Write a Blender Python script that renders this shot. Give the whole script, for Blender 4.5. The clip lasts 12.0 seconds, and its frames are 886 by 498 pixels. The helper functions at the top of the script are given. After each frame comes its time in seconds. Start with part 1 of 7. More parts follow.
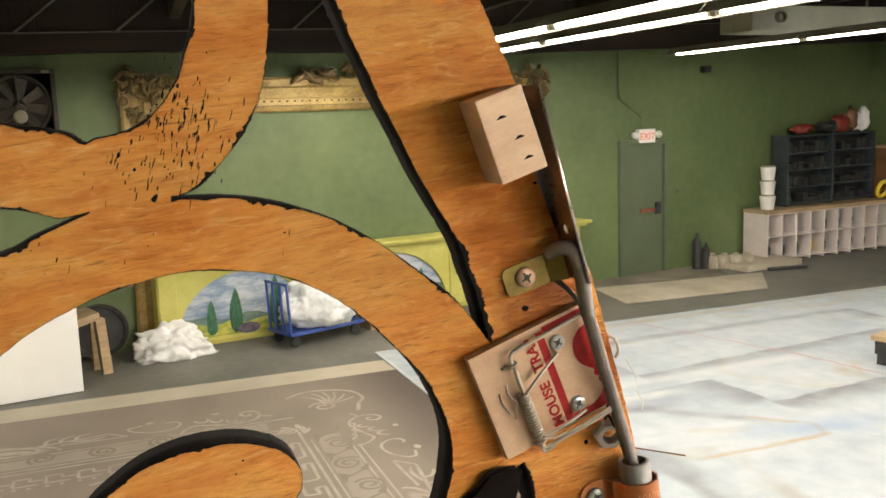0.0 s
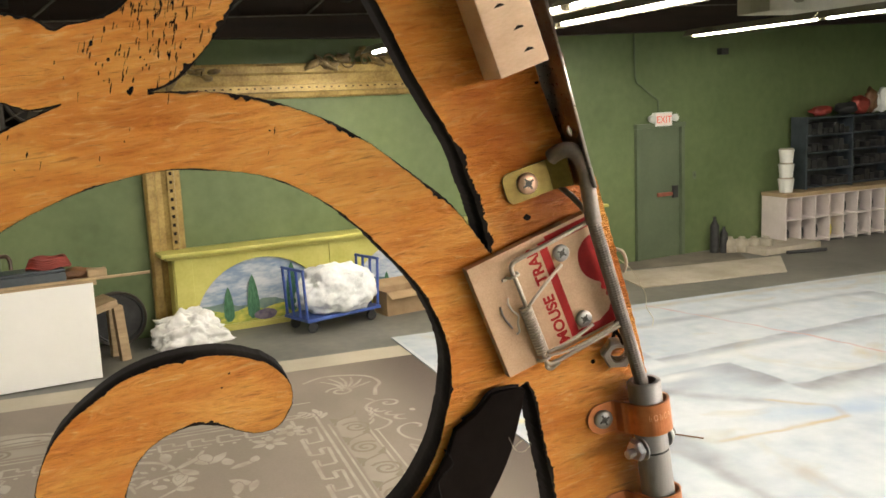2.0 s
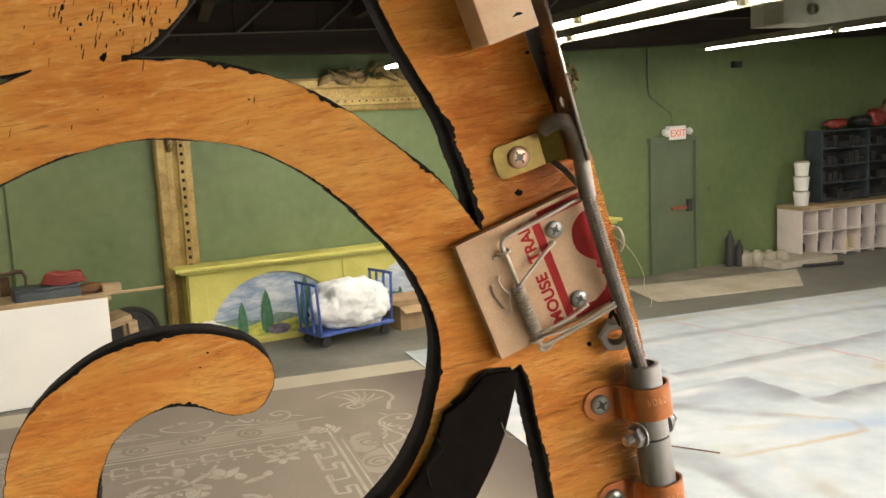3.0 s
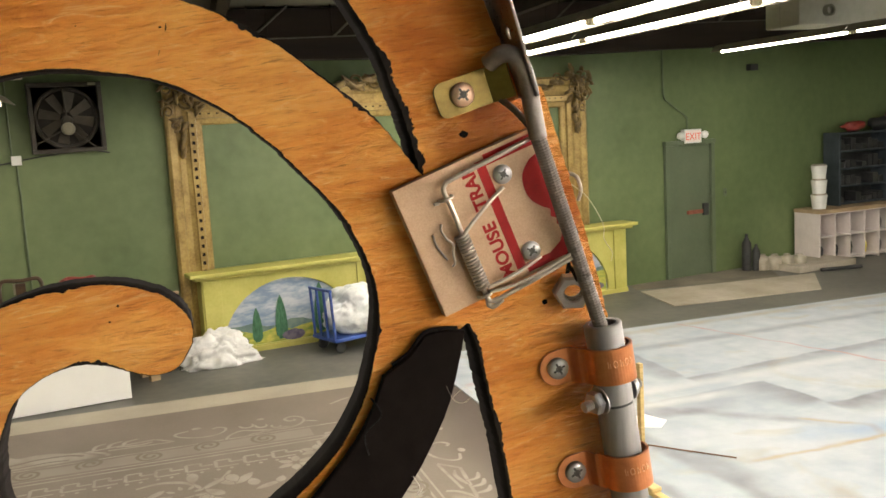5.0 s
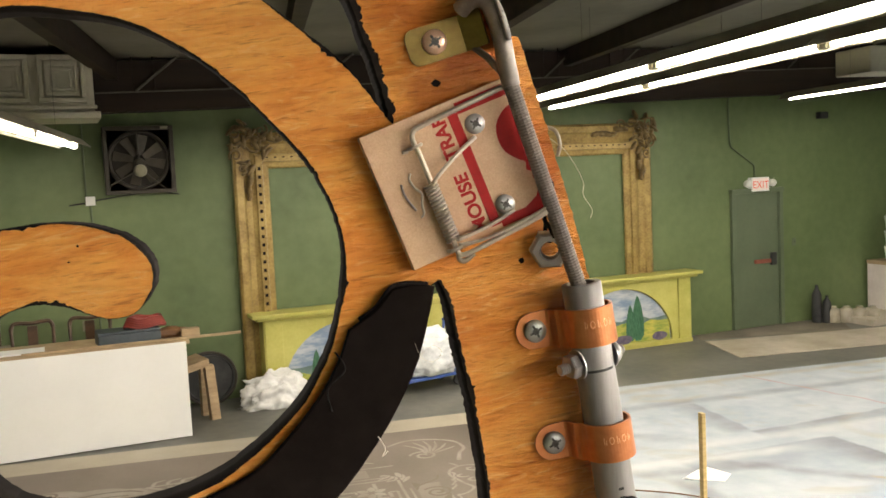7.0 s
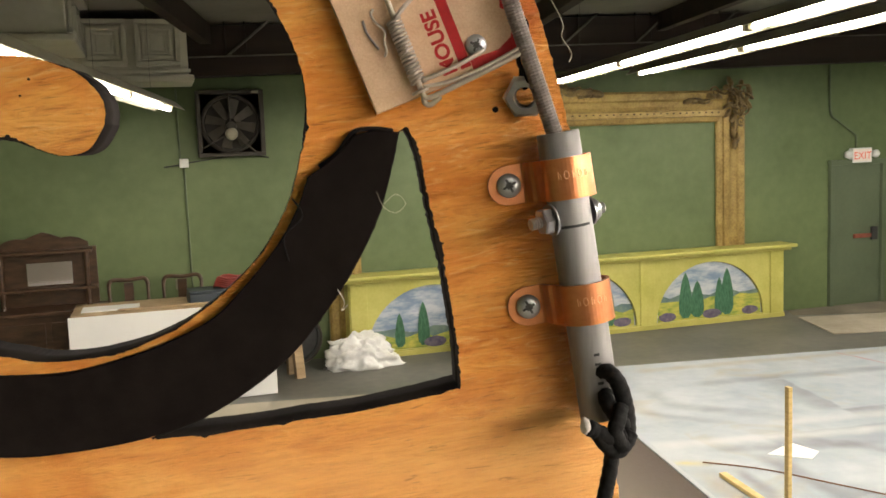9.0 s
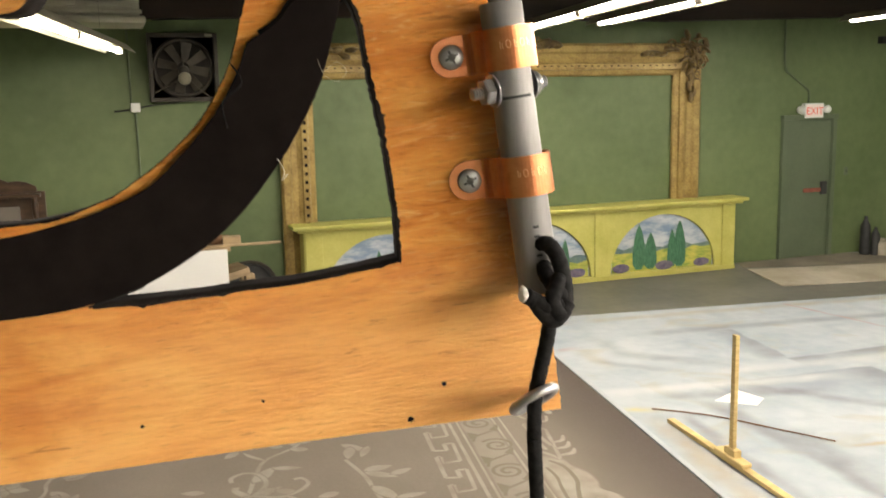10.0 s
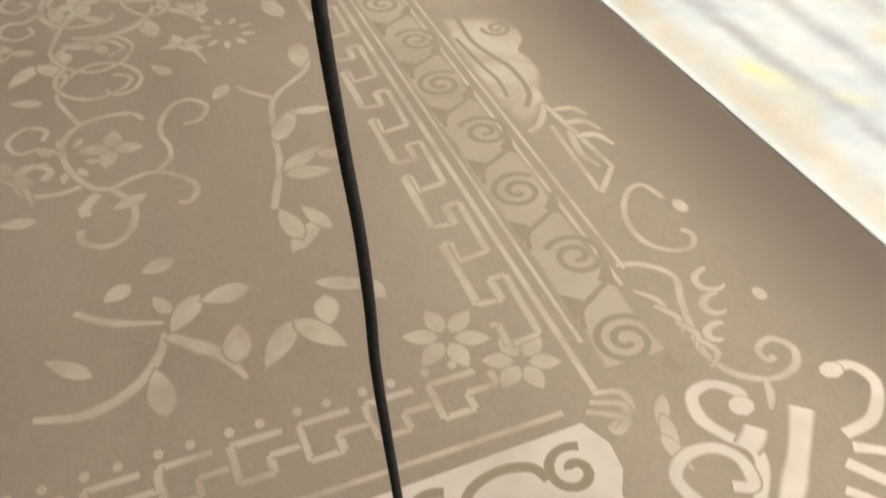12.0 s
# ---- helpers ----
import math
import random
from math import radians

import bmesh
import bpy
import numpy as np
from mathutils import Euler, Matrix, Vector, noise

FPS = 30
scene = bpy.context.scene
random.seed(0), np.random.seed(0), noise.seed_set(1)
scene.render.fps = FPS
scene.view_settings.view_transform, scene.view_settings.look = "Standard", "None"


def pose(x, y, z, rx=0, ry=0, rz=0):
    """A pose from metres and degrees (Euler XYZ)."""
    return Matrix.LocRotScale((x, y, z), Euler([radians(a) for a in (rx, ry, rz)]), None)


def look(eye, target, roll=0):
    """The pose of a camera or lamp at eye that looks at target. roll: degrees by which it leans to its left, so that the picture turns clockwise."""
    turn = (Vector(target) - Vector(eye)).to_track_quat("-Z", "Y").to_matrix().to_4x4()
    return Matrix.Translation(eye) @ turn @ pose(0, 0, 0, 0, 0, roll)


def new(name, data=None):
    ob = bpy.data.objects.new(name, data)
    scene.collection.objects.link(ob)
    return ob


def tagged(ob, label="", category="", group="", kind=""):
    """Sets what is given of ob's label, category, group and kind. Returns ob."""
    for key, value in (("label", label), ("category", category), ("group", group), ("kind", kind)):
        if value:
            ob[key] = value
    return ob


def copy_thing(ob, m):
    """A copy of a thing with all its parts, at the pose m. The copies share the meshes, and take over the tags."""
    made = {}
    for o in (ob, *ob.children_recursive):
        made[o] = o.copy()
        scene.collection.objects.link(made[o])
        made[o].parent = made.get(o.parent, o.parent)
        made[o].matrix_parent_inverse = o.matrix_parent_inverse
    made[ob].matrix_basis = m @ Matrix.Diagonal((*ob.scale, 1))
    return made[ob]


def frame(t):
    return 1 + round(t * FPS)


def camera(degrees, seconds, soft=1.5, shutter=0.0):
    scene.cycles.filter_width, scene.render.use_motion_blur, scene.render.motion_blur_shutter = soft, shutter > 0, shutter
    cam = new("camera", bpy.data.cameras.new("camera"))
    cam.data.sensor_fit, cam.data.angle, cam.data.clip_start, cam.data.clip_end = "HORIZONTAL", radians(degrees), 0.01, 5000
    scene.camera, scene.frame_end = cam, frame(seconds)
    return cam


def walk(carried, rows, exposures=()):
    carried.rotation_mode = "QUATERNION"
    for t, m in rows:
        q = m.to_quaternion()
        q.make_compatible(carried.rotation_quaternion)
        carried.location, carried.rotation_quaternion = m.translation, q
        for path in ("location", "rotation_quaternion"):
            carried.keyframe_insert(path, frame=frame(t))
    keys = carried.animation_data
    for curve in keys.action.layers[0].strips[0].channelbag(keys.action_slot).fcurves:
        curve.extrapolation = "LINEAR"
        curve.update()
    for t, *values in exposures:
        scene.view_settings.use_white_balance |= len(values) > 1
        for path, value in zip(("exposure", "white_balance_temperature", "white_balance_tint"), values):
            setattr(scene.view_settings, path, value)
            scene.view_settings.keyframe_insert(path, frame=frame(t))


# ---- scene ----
# camera and its way
cam = camera(51.8, 12.0, soft=1.6, shutter=0.25)
PATH = [
    (0, (-4.262, 1.143, 2.635), (-3.289, 2.865, 2.338), -1.9),
    (0.5, (-4.267, 1.144, 2.622), (-3.32, 2.88, 2.324), -1.9),
    (1, (-4.262, 1.144, 2.616), (-3.327, 2.885, 2.311), -2.3),
    (1.5, (-4.257, 1.147, 2.608), (-3.314, 2.883, 2.298), -2.6),
    (2, (-4.249, 1.153, 2.6), (-3.31, 2.89, 2.278), -2.5),
    (2.5, (-4.242, 1.158, 2.589), (-3.325, 2.907, 2.273), -2.7),
    (3, (-4.236, 1.158, 2.583), (-3.321, 2.913, 2.296), -2.8),
    (5, (-4.201, 1.169, 2.557), (-3.316, 2.942, 2.286), -3.2),
    (5.5, (-4.195, 1.172, 2.55), (-3.309, 2.948, 2.302), -3.2),
    (6, (-4.189, 1.17, 2.541), (-3.317, 2.958, 2.332), -3.2),
    (6.5, (-4.182, 1.167, 2.532), (-3.354, 2.98, 2.358), -3.0),
    (7, (-4.171, 1.162, 2.522), (-3.402, 3.001, 2.361), -2.7),
    (9, (-4.13, 1.162, 2.479), (-3.545, 3.062, 2.26), -2.1),
    (9.5, (-4.128, 1.161, 2.468), (-3.526, 3.052, 2.221), -1.6),
    (10, (-4.127, 1.157, 2.453), (-3.46, 3.014, 2.127), -1.2),
    (10.5, (-4.12, 1.16, 2.437), (-3.369, 2.948, 1.951), -0.6),
    (11, (-4.11, 1.174, 2.414), (-3.318, 2.869, 1.709), -0.8),
    (11.5, (-4.104, 1.176, 2.408), (-3.296, 2.697, 1.390), -0.7),
    (12, (-4.097, 1.179, 2.398), (-3.339, 2.471, 1.073), 0.0),
]
EXPOSURES = [(0, 0.17), (2.5, 0.10), (7, 0.10), (9, 0.0), (10.5, 0.06), (11, -0.13), (12, 0.06)]
walk(cam, [(t, look(eye, target, roll)) for t, eye, target, roll in PATH], EXPOSURES)

# the room's light: rows of ceiling strip lamps, some added, and a dim grey surround outside
TUBE_GLOW = 120.0
TUBE_COLOUR = (1.0, 0.91, 0.79)
world = bpy.data.worlds.new("world")
scene.world = world
world.use_nodes = True
world.node_tree.nodes["Background"].inputs[0].default_value = (0.5, 0.5, 0.48, 1)
world.node_tree.nodes["Background"].inputs[1].default_value = 0.03
# each row: name, x and y of the far end, x and y of the near end, height, and tuned tube brightness
ROWS = [
    ("a", 0.44, 11.4, -2.25, -6.0, 3.2, 0.9),
    ("b", 0.86, 10.0, -1.45, -6.0, 3.2, 0.8),
    ("c", 4.62, 10.4, 2.3, -6.0, 3.3, 1.0),
    ("d", -3.97, 10.9, -5.34, 2.0, 2.97, 0.5),
    # rows e and f: unseen, added behind the camera to light the panel's front
    ("e", -2.25, 0.3, -3.40, -7.4, 3.0, 1.8),
    ("f", -0.80, 0.3, -2.00, -7.4, 3.0, 0.45),
    # row g: unseen, added on the right to brighten that wall
    ("g", 8.1, 7.6, 6.3, -6.0, 3.3, 1.4),
]


# ---- materials ----
def material(name, low, high, scale=8.0, rough=0.6, metal=0.0, bump=0.0, stretch=(1, 1, 1), fine=60.0, fine_mix=0.25, spread=(0.35, 0.65), coat=0.0, rough_var=0.1, turn=(0, 0, 0), gloss=0.5):
    """Two-scale noise between two base colours, with roughness and relief following it."""
    m = bpy.data.materials.new(name)
    m.use_nodes = True
    n, l = m.node_tree.nodes, m.node_tree.links
    b = n["Principled BSDF"]
    tc, mp = n.new("ShaderNodeTexCoord"), n.new("ShaderNodeMapping")
    mp.inputs["Scale"].default_value = stretch
    mp.inputs["Rotation"].default_value = [radians(a) for a in turn]
    l.new(tc.outputs["Object"], mp.inputs["Vector"])
    big, small = n.new("ShaderNodeTexNoise"), n.new("ShaderNodeTexNoise")
    big.inputs["Scale"].default_value, big.inputs["Detail"].default_value = scale, 6
    small.inputs["Scale"].default_value, small.inputs["Detail"].default_value = fine, 4
    for t in (big, small):
        l.new(mp.outputs[0], t.inputs["Vector"])
    mix = n.new("ShaderNodeMix")
    mix.inputs[0].default_value = fine_mix
    l.new(big.outputs[0], mix.inputs[2]), l.new(small.outputs[0], mix.inputs[3])
    ramp = n.new("ShaderNodeValToRGB")
    ramp.color_ramp.elements[0].position, ramp.color_ramp.elements[1].position = spread
    ramp.color_ramp.elements[0].color, ramp.color_ramp.elements[1].color = (*low, 1), (*high, 1)
    l.new(mix.outputs[0], ramp.inputs[0]), l.new(ramp.outputs[0], b.inputs["Base Color"])
    mr = n.new("ShaderNodeMapRange")
    mr.inputs[3].default_value, mr.inputs[4].default_value = max(rough - rough_var, 0.02), min(rough + rough_var, 1)
    l.new(small.outputs[0], mr.inputs[0]), l.new(mr.outputs[0], b.inputs["Roughness"])
    b.inputs["Metallic"].default_value = metal
    b.inputs["Coat Weight"].default_value = coat
    b.inputs["Specular IOR Level"].default_value = gloss
    if bump:
        bp = n.new("ShaderNodeBump")
        bp.inputs["Strength"].default_value, bp.inputs["Distance"].default_value = 0.6, bump
        l.new(mix.outputs[0], bp.inputs["Height"]), l.new(bp.outputs[0], b.inputs["Normal"])
    return m


def glowing(name, colour, strength):
    m = bpy.data.materials.new(name)
    m.use_nodes = True
    b = m.node_tree.nodes["Principled BSDF"]
    b.inputs["Base Color"].default_value = (*[0.7 * c for c in colour], 1)
    b.inputs["Emission Color"].default_value, b.inputs["Emission Strength"].default_value = (*colour, 1), strength
    return m


def ply_material(name, low, mid, high, tilt=0.0):
    """Varnished rotary-cut plywood: wide cathedral figure, fine stretched pores and raised grain."""
    m = bpy.data.materials.new(name)
    m.use_nodes = True
    n, l = m.node_tree.nodes, m.node_tree.links
    b = n["Principled BSDF"]
    tc, mp = n.new("ShaderNodeTexCoord"), n.new("ShaderNodeMapping")
    mp.inputs["Rotation"].default_value = (0, 0, radians(tilt))
    l.new(tc.outputs["Object"], mp.inputs["Vector"])

    def stretched(sx, sy, scale, detail, rough=0.55, distort=0.0):
        s, t = n.new("ShaderNodeMapping"), n.new("ShaderNodeTexNoise")
        s.inputs["Scale"].default_value = (sx, sy, 1)
        t.inputs["Scale"].default_value, t.inputs["Detail"].default_value = scale, detail
        t.inputs["Roughness"].default_value, t.inputs["Distortion"].default_value = rough, distort
        l.new(mp.outputs[0], s.inputs["Vector"]), l.new(s.outputs[0], t.inputs["Vector"])
        return t.outputs[0]

    patch = stretched(9, 26, 1.0, 4, 0.55, 1.6)
    grain = stretched(18, 190, 3.0, 6, 0.6, 0.4)
    pore = stretched(60, 700, 2.0, 3)
    ripple = stretched(60, 270, 1.0, 6, 0.62, 1.9)
    crack = stretched(40, 480, 1.0, 3, 0.5, 1.6)
    figure = stretched(5, 34, 1.0, 5, 0.6, 2.2)

    def ranged(value, a, b, c, d):
        r = n.new("ShaderNodeMapRange")
        r.inputs[1].default_value, r.inputs[2].default_value, r.inputs[3].default_value, r.inputs[4].default_value = a, b, c, d
        l.new(value, r.inputs[0])
        return r.outputs[0]

    def blended(kind, factor, first, second):
        x = n.new("ShaderNodeMix")
        x.data_type, x.blend_type = "RGBA", kind
        for value, socket in ((factor, x.inputs[0]), (first, x.inputs[6]), (second, x.inputs[7])):
            if isinstance(value, (float, tuple)):
                socket.default_value = value
            else:
                l.new(value, socket)
        return x.outputs[2]

    mix = n.new("ShaderNodeMix")
    mix.inputs[0].default_value = 0.32
    l.new(patch, mix.inputs[2]), l.new(grain, mix.inputs[3])
    ramp = n.new("ShaderNodeValToRGB")
    cr = ramp.color_ramp
    cr.elements[0].position, cr.elements[0].color = 0.34, (*low, 1)
    cr.elements[1].position, cr.elements[1].color = 0.66, (*high, 1)
    e = cr.elements.new(0.48)
    e.color = (*mid, 1)
    l.new(mix.outputs[0], ramp.inputs[0])
    # the bottom rail is planed smoother than the rest
    sep = n.new("ShaderNodeSeparateXYZ")
    l.new(tc.outputs["Object"], sep.inputs[0])
    torn = ranged(sep.outputs[1], -0.092, -0.062, 0.3, 1.0)
    calm = n.new("ShaderNodeMix")
    calm.inputs[2].default_value = 0.5
    l.new(torn, calm.inputs[0]), l.new(ripple, calm.inputs[3])
    ripple = calm.outputs[0]
    # torn grain: pale raised fibres beside darker hollows, with highlight and shade in the colour
    tone = blended("MIX", ranged(ripple, 0.55, 0.72, 0.0, 0.75), ramp.outputs[0], (0.94, 0.58, 0.23, 1.0))
    tone = blended("MULTIPLY", ranged(ripple, 0.30, 0.46, 0.55, 0.0), tone, (0.74, 0.55, 0.40, 1.0))
    tone = blended("MULTIPLY", ranged(pore, 0.27, 0.40, 0.8, 0.0), tone, (0.55, 0.42, 0.3, 1.0))
    tone = blended("MIX", ranged(sep.outputs[1], -0.092, -0.062, 0.32, 0.0), tone, (0.93, 0.60, 0.25, 1.0))
    # slow figure of the veneer, and hair cracks along the grain
    tone = blended("MULTIPLY", ranged(figure, 0.36, 0.52, 0.6, 0.0), tone, (0.84, 0.66, 0.48, 1.0))
    tone = blended("MULTIPLY", ranged(crack, 0.27, 0.33, 0.6, 0.0), tone, (0.50, 0.34, 0.22, 1.0))
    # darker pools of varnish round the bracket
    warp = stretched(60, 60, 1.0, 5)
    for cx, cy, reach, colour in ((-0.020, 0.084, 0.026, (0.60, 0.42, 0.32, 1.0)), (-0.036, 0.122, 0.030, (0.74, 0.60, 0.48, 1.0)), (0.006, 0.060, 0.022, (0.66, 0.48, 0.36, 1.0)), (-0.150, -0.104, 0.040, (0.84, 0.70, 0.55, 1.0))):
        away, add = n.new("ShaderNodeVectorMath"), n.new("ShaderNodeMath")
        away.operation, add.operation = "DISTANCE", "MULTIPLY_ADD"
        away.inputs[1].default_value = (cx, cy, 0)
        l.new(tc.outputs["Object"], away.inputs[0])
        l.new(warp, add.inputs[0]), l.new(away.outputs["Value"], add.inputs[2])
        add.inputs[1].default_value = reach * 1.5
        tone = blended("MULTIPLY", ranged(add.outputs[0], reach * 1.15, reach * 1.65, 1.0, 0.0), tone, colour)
    l.new(tone, b.inputs["Base Color"])
    mr = ranged(grain, 0.0, 1.0, 0.34, 0.6)
    l.new(mr, b.inputs["Roughness"])
    add = n.new("ShaderNodeMath")
    add.operation = "MULTIPLY_ADD"
    add.inputs[1].default_value = 0.4
    l.new(grain, add.inputs[0]), l.new(ripple, add.inputs[2])
    bp = n.new("ShaderNodeBump")
    bp.inputs["Strength"].default_value, bp.inputs["Distance"].default_value = 0.9, 0.0034
    l.new(add.outputs[0], bp.inputs["Height"]), l.new(bp.outputs[0], b.inputs["Normal"])
    return m


M = {}
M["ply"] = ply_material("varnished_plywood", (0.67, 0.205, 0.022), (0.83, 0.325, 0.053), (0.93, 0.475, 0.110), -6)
M["black_paint"] = material("black_paint", (0.010, 0.008, 0.0075), (0.026, 0.021, 0.019), 60, 0.85, gloss=0.06, bump=0.0004, fine=400)
M["foam"] = material("black_foam", (0.0075, 0.0055, 0.005), (0.013, 0.010, 0.009), 120, 0.95, gloss=0.05, bump=0.0002, fine=1500)
M["pine"] = material("raw_pine", (0.66, 0.44, 0.28), (0.82, 0.60, 0.42), 40, 0.75, bump=0.0006, stretch=(1, 3, 1), fine=500)
M["trap_wood"] = material("trap_wood", (0.42, 0.255, 0.145), (0.64, 0.44, 0.285), 70, 0.62, bump=0.0003, stretch=(1, 1, 1), fine=1700, fine_mix=0.4, spread=(0.3, 0.7))
M["red_ink"] = material("red_ink", (0.27, 0.008, 0.010), (0.37, 0.014, 0.014), 90, 0.62, fine=900, gloss=0.25)
M["wire"] = material("bright_wire", (0.44, 0.39, 0.33), (0.58, 0.52, 0.45), 80, 0.40, 0.75, fine=700)
M["zinc"] = material("zinc_steel", (0.34, 0.34, 0.35), (0.52, 0.52, 0.53), 90, 0.30, 0.8, fine=300, rough_var=0.03)
M["rod_steel"] = material("grey_rod_steel", (0.17, 0.148, 0.135), (0.30, 0.262, 0.238), 120, 0.55, 0.4, fine=900)
M["copper"] = material("copper", (0.54, 0.185, 0.072), (0.70, 0.28, 0.12), 50, 0.33, 0.65, fine=400)
M["copper_mark"] = material("bright_copper", (0.88, 0.46, 0.25), (0.94, 0.55, 0.32), 70, 0.3, 0.6)
M["brass"] = material("yellow_zinc", (0.16, 0.11, 0.030), (0.27, 0.195, 0.065), 70, 0.38, 0.8, fine=600)
M["alu"] = material("brushed_aluminium", (0.22, 0.208, 0.206), (0.30, 0.285, 0.28), 60, 0.55, 0.25, stretch=(6, 0.4, 6), fine=500)
M["pipe_black"] = material("black_mark", (0.01, 0.01, 0.01), (0.02, 0.02, 0.02), 60, 0.6)
M["cord"] = material("black_cord", (0.004, 0.004, 0.004), (0.016, 0.015, 0.015), 500, 0.8, gloss=0.15, bump=0.0006, fine=1400)
M["cord_core"] = material("white_cord_core", (0.62, 0.55, 0.48), (0.8, 0.75, 0.7), 500, 0.9, bump=0.0005, fine=1500)
M["hair"] = material("pale_thread", (0.6, 0.55, 0.4), (0.75, 0.7, 0.55), 50, 0.6)
M["screw_gold"] = material("gold_screw", (0.66, 0.42, 0.29), (0.8, 0.56, 0.42), 90, 0.32, 0.7, fine=700)
M["dark_slot"] = material("dark_slot", (0.010, 0.008, 0.007), (0.022, 0.016, 0.013), 90, 0.9, gloss=0.08)
M["screw_recess"] = material("screw_recess", (0.035, 0.032, 0.03), (0.09, 0.085, 0.08), 900, 0.45, 0.6)
M["wall"] = material("green_wall", (0.082, 0.120, 0.044), (0.150, 0.196, 0.083), 0.8, 0.55, bump=0.004, fine=7, fine_mix=0.35, spread=(0.33, 0.67))
M["door_green"] = material("door_green", (0.085, 0.112, 0.066), (0.12, 0.15, 0.092), 1.5, 0.45, fine=20, bump=0.001)
M["concrete"] = material("grey_concrete", (0.066, 0.068, 0.062), (0.205, 0.195, 0.170), 0.9, 0.5, bump=0.003, fine=9, fine_mix=0.45, spread=(0.3, 0.72))
M["muslin"] = material("bare_muslin", (0.34, 0.30, 0.235), (0.42, 0.38, 0.305), 1.5, 0.85, fine=30)
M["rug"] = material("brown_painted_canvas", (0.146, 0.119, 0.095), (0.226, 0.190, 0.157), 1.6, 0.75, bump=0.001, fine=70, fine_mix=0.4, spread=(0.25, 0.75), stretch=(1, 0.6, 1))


def dark_margin(m, direction, offset, reach, dark):
    """A darker margin that fades into the ground away from the canvas edge."""
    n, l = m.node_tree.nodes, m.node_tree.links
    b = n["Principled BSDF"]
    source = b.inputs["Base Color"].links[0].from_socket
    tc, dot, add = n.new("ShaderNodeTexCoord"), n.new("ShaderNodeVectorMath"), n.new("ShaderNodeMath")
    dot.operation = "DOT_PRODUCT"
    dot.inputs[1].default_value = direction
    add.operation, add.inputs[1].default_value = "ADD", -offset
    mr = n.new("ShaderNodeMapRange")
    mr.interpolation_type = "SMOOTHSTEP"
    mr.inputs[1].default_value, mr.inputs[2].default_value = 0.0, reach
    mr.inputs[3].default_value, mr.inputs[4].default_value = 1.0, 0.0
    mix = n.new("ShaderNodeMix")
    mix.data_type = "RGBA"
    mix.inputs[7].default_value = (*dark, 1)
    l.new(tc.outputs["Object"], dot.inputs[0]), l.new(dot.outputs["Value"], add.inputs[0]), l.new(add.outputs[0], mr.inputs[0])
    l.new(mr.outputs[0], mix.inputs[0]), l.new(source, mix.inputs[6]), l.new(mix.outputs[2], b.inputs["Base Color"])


dark_margin(M["rug"], (-0.989, 0.147, 0.0), 1.583, 0.95, (0.066, 0.049, 0.041))
M["sky_canvas"] = material("white_painted_canvas", (0.265, 0.312, 0.372), (0.418, 0.45, 0.485), 0.9, 0.7, bump=0.001, fine=5.0, fine_mix=0.4, spread=(0.3, 0.62))


def block_painting(m):
    """Painted courses of pale stone on the white canvas: soft grey-blue joints and tan stains over the mottled ground."""
    n, l = m.node_tree.nodes, m.node_tree.links
    b = n["Principled BSDF"]
    source = b.inputs["Base Color"].links[0].from_socket
    tc, mp, warp, add = n.new("ShaderNodeTexCoord"), n.new("ShaderNodeMapping"), n.new("ShaderNodeTexNoise"), n.new("ShaderNodeMix")
    mp.inputs["Rotation"].default_value = (0, 0, radians(8.4))
    warp.inputs["Scale"].default_value, warp.inputs["Detail"].default_value = 1.3, 5
    add.data_type, add.blend_type, add.inputs[0].default_value = "RGBA", "ADD", 0.34
    l.new(tc.outputs["Object"], mp.inputs["Vector"]), l.new(mp.outputs[0], add.inputs[6])
    l.new(tc.outputs["Object"], warp.inputs["Vector"]), l.new(warp.outputs["Color"], add.inputs[7])
    br = n.new("ShaderNodeTexBrick")
    br.inputs["Color1"].default_value, br.inputs["Color2"].default_value = (1.0, 1.0, 1.0, 1), (0.88, 0.90, 0.93, 1)
    br.inputs["Mortar"].default_value = (0.74, 0.77, 0.81, 1)
    br.inputs["Scale"].default_value, br.inputs["Mortar Size"].default_value, br.inputs["Mortar Smooth"].default_value = 0.62, 0.085, 1.0
    br.inputs["Brick Width"].default_value, br.inputs["Row Height"].default_value = 1.05, 0.72
    l.new(add.outputs[2], br.inputs["Vector"])
    mul = n.new("ShaderNodeMix")
    mul.data_type, mul.blend_type, mul.inputs[0].default_value = "RGBA", "MULTIPLY", 0.3
    l.new(source, mul.inputs[6]), l.new(br.outputs["Color"], mul.inputs[7])
    st, rp, tan = n.new("ShaderNodeTexNoise"), n.new("ShaderNodeValToRGB"), n.new("ShaderNodeMix")
    st.inputs["Scale"].default_value, st.inputs["Detail"].default_value, st.inputs["Distortion"].default_value = 1.1, 7, 1.5
    rp.color_ramp.elements[0].position, rp.color_ramp.elements[1].position = 0.56, 0.74
    rp.color_ramp.elements[0].color, rp.color_ramp.elements[1].color = (0, 0, 0, 1), (0.7, 0.7, 0.7, 1)
    tan.data_type = "RGBA"
    tan.inputs[7].default_value = (0.36, 0.31, 0.20, 1)
    l.new(tc.outputs["Object"], st.inputs["Vector"]), l.new(st.outputs[0], rp.inputs[0]), l.new(rp.outputs[0], tan.inputs[0])
    l.new(mul.outputs[2], tan.inputs[6]), l.new(tan.outputs[2], b.inputs["Base Color"])


block_painting(M["sky_canvas"])
# axes of the two canvases on the floor: p runs over the brown one, away from the seam, q runs along the seam
CO, CP, CQ = Vector((-1.21, 2.63, 0)), Vector((-0.989, 0.147, 0)), Vector((0.147, 0.989, 0))


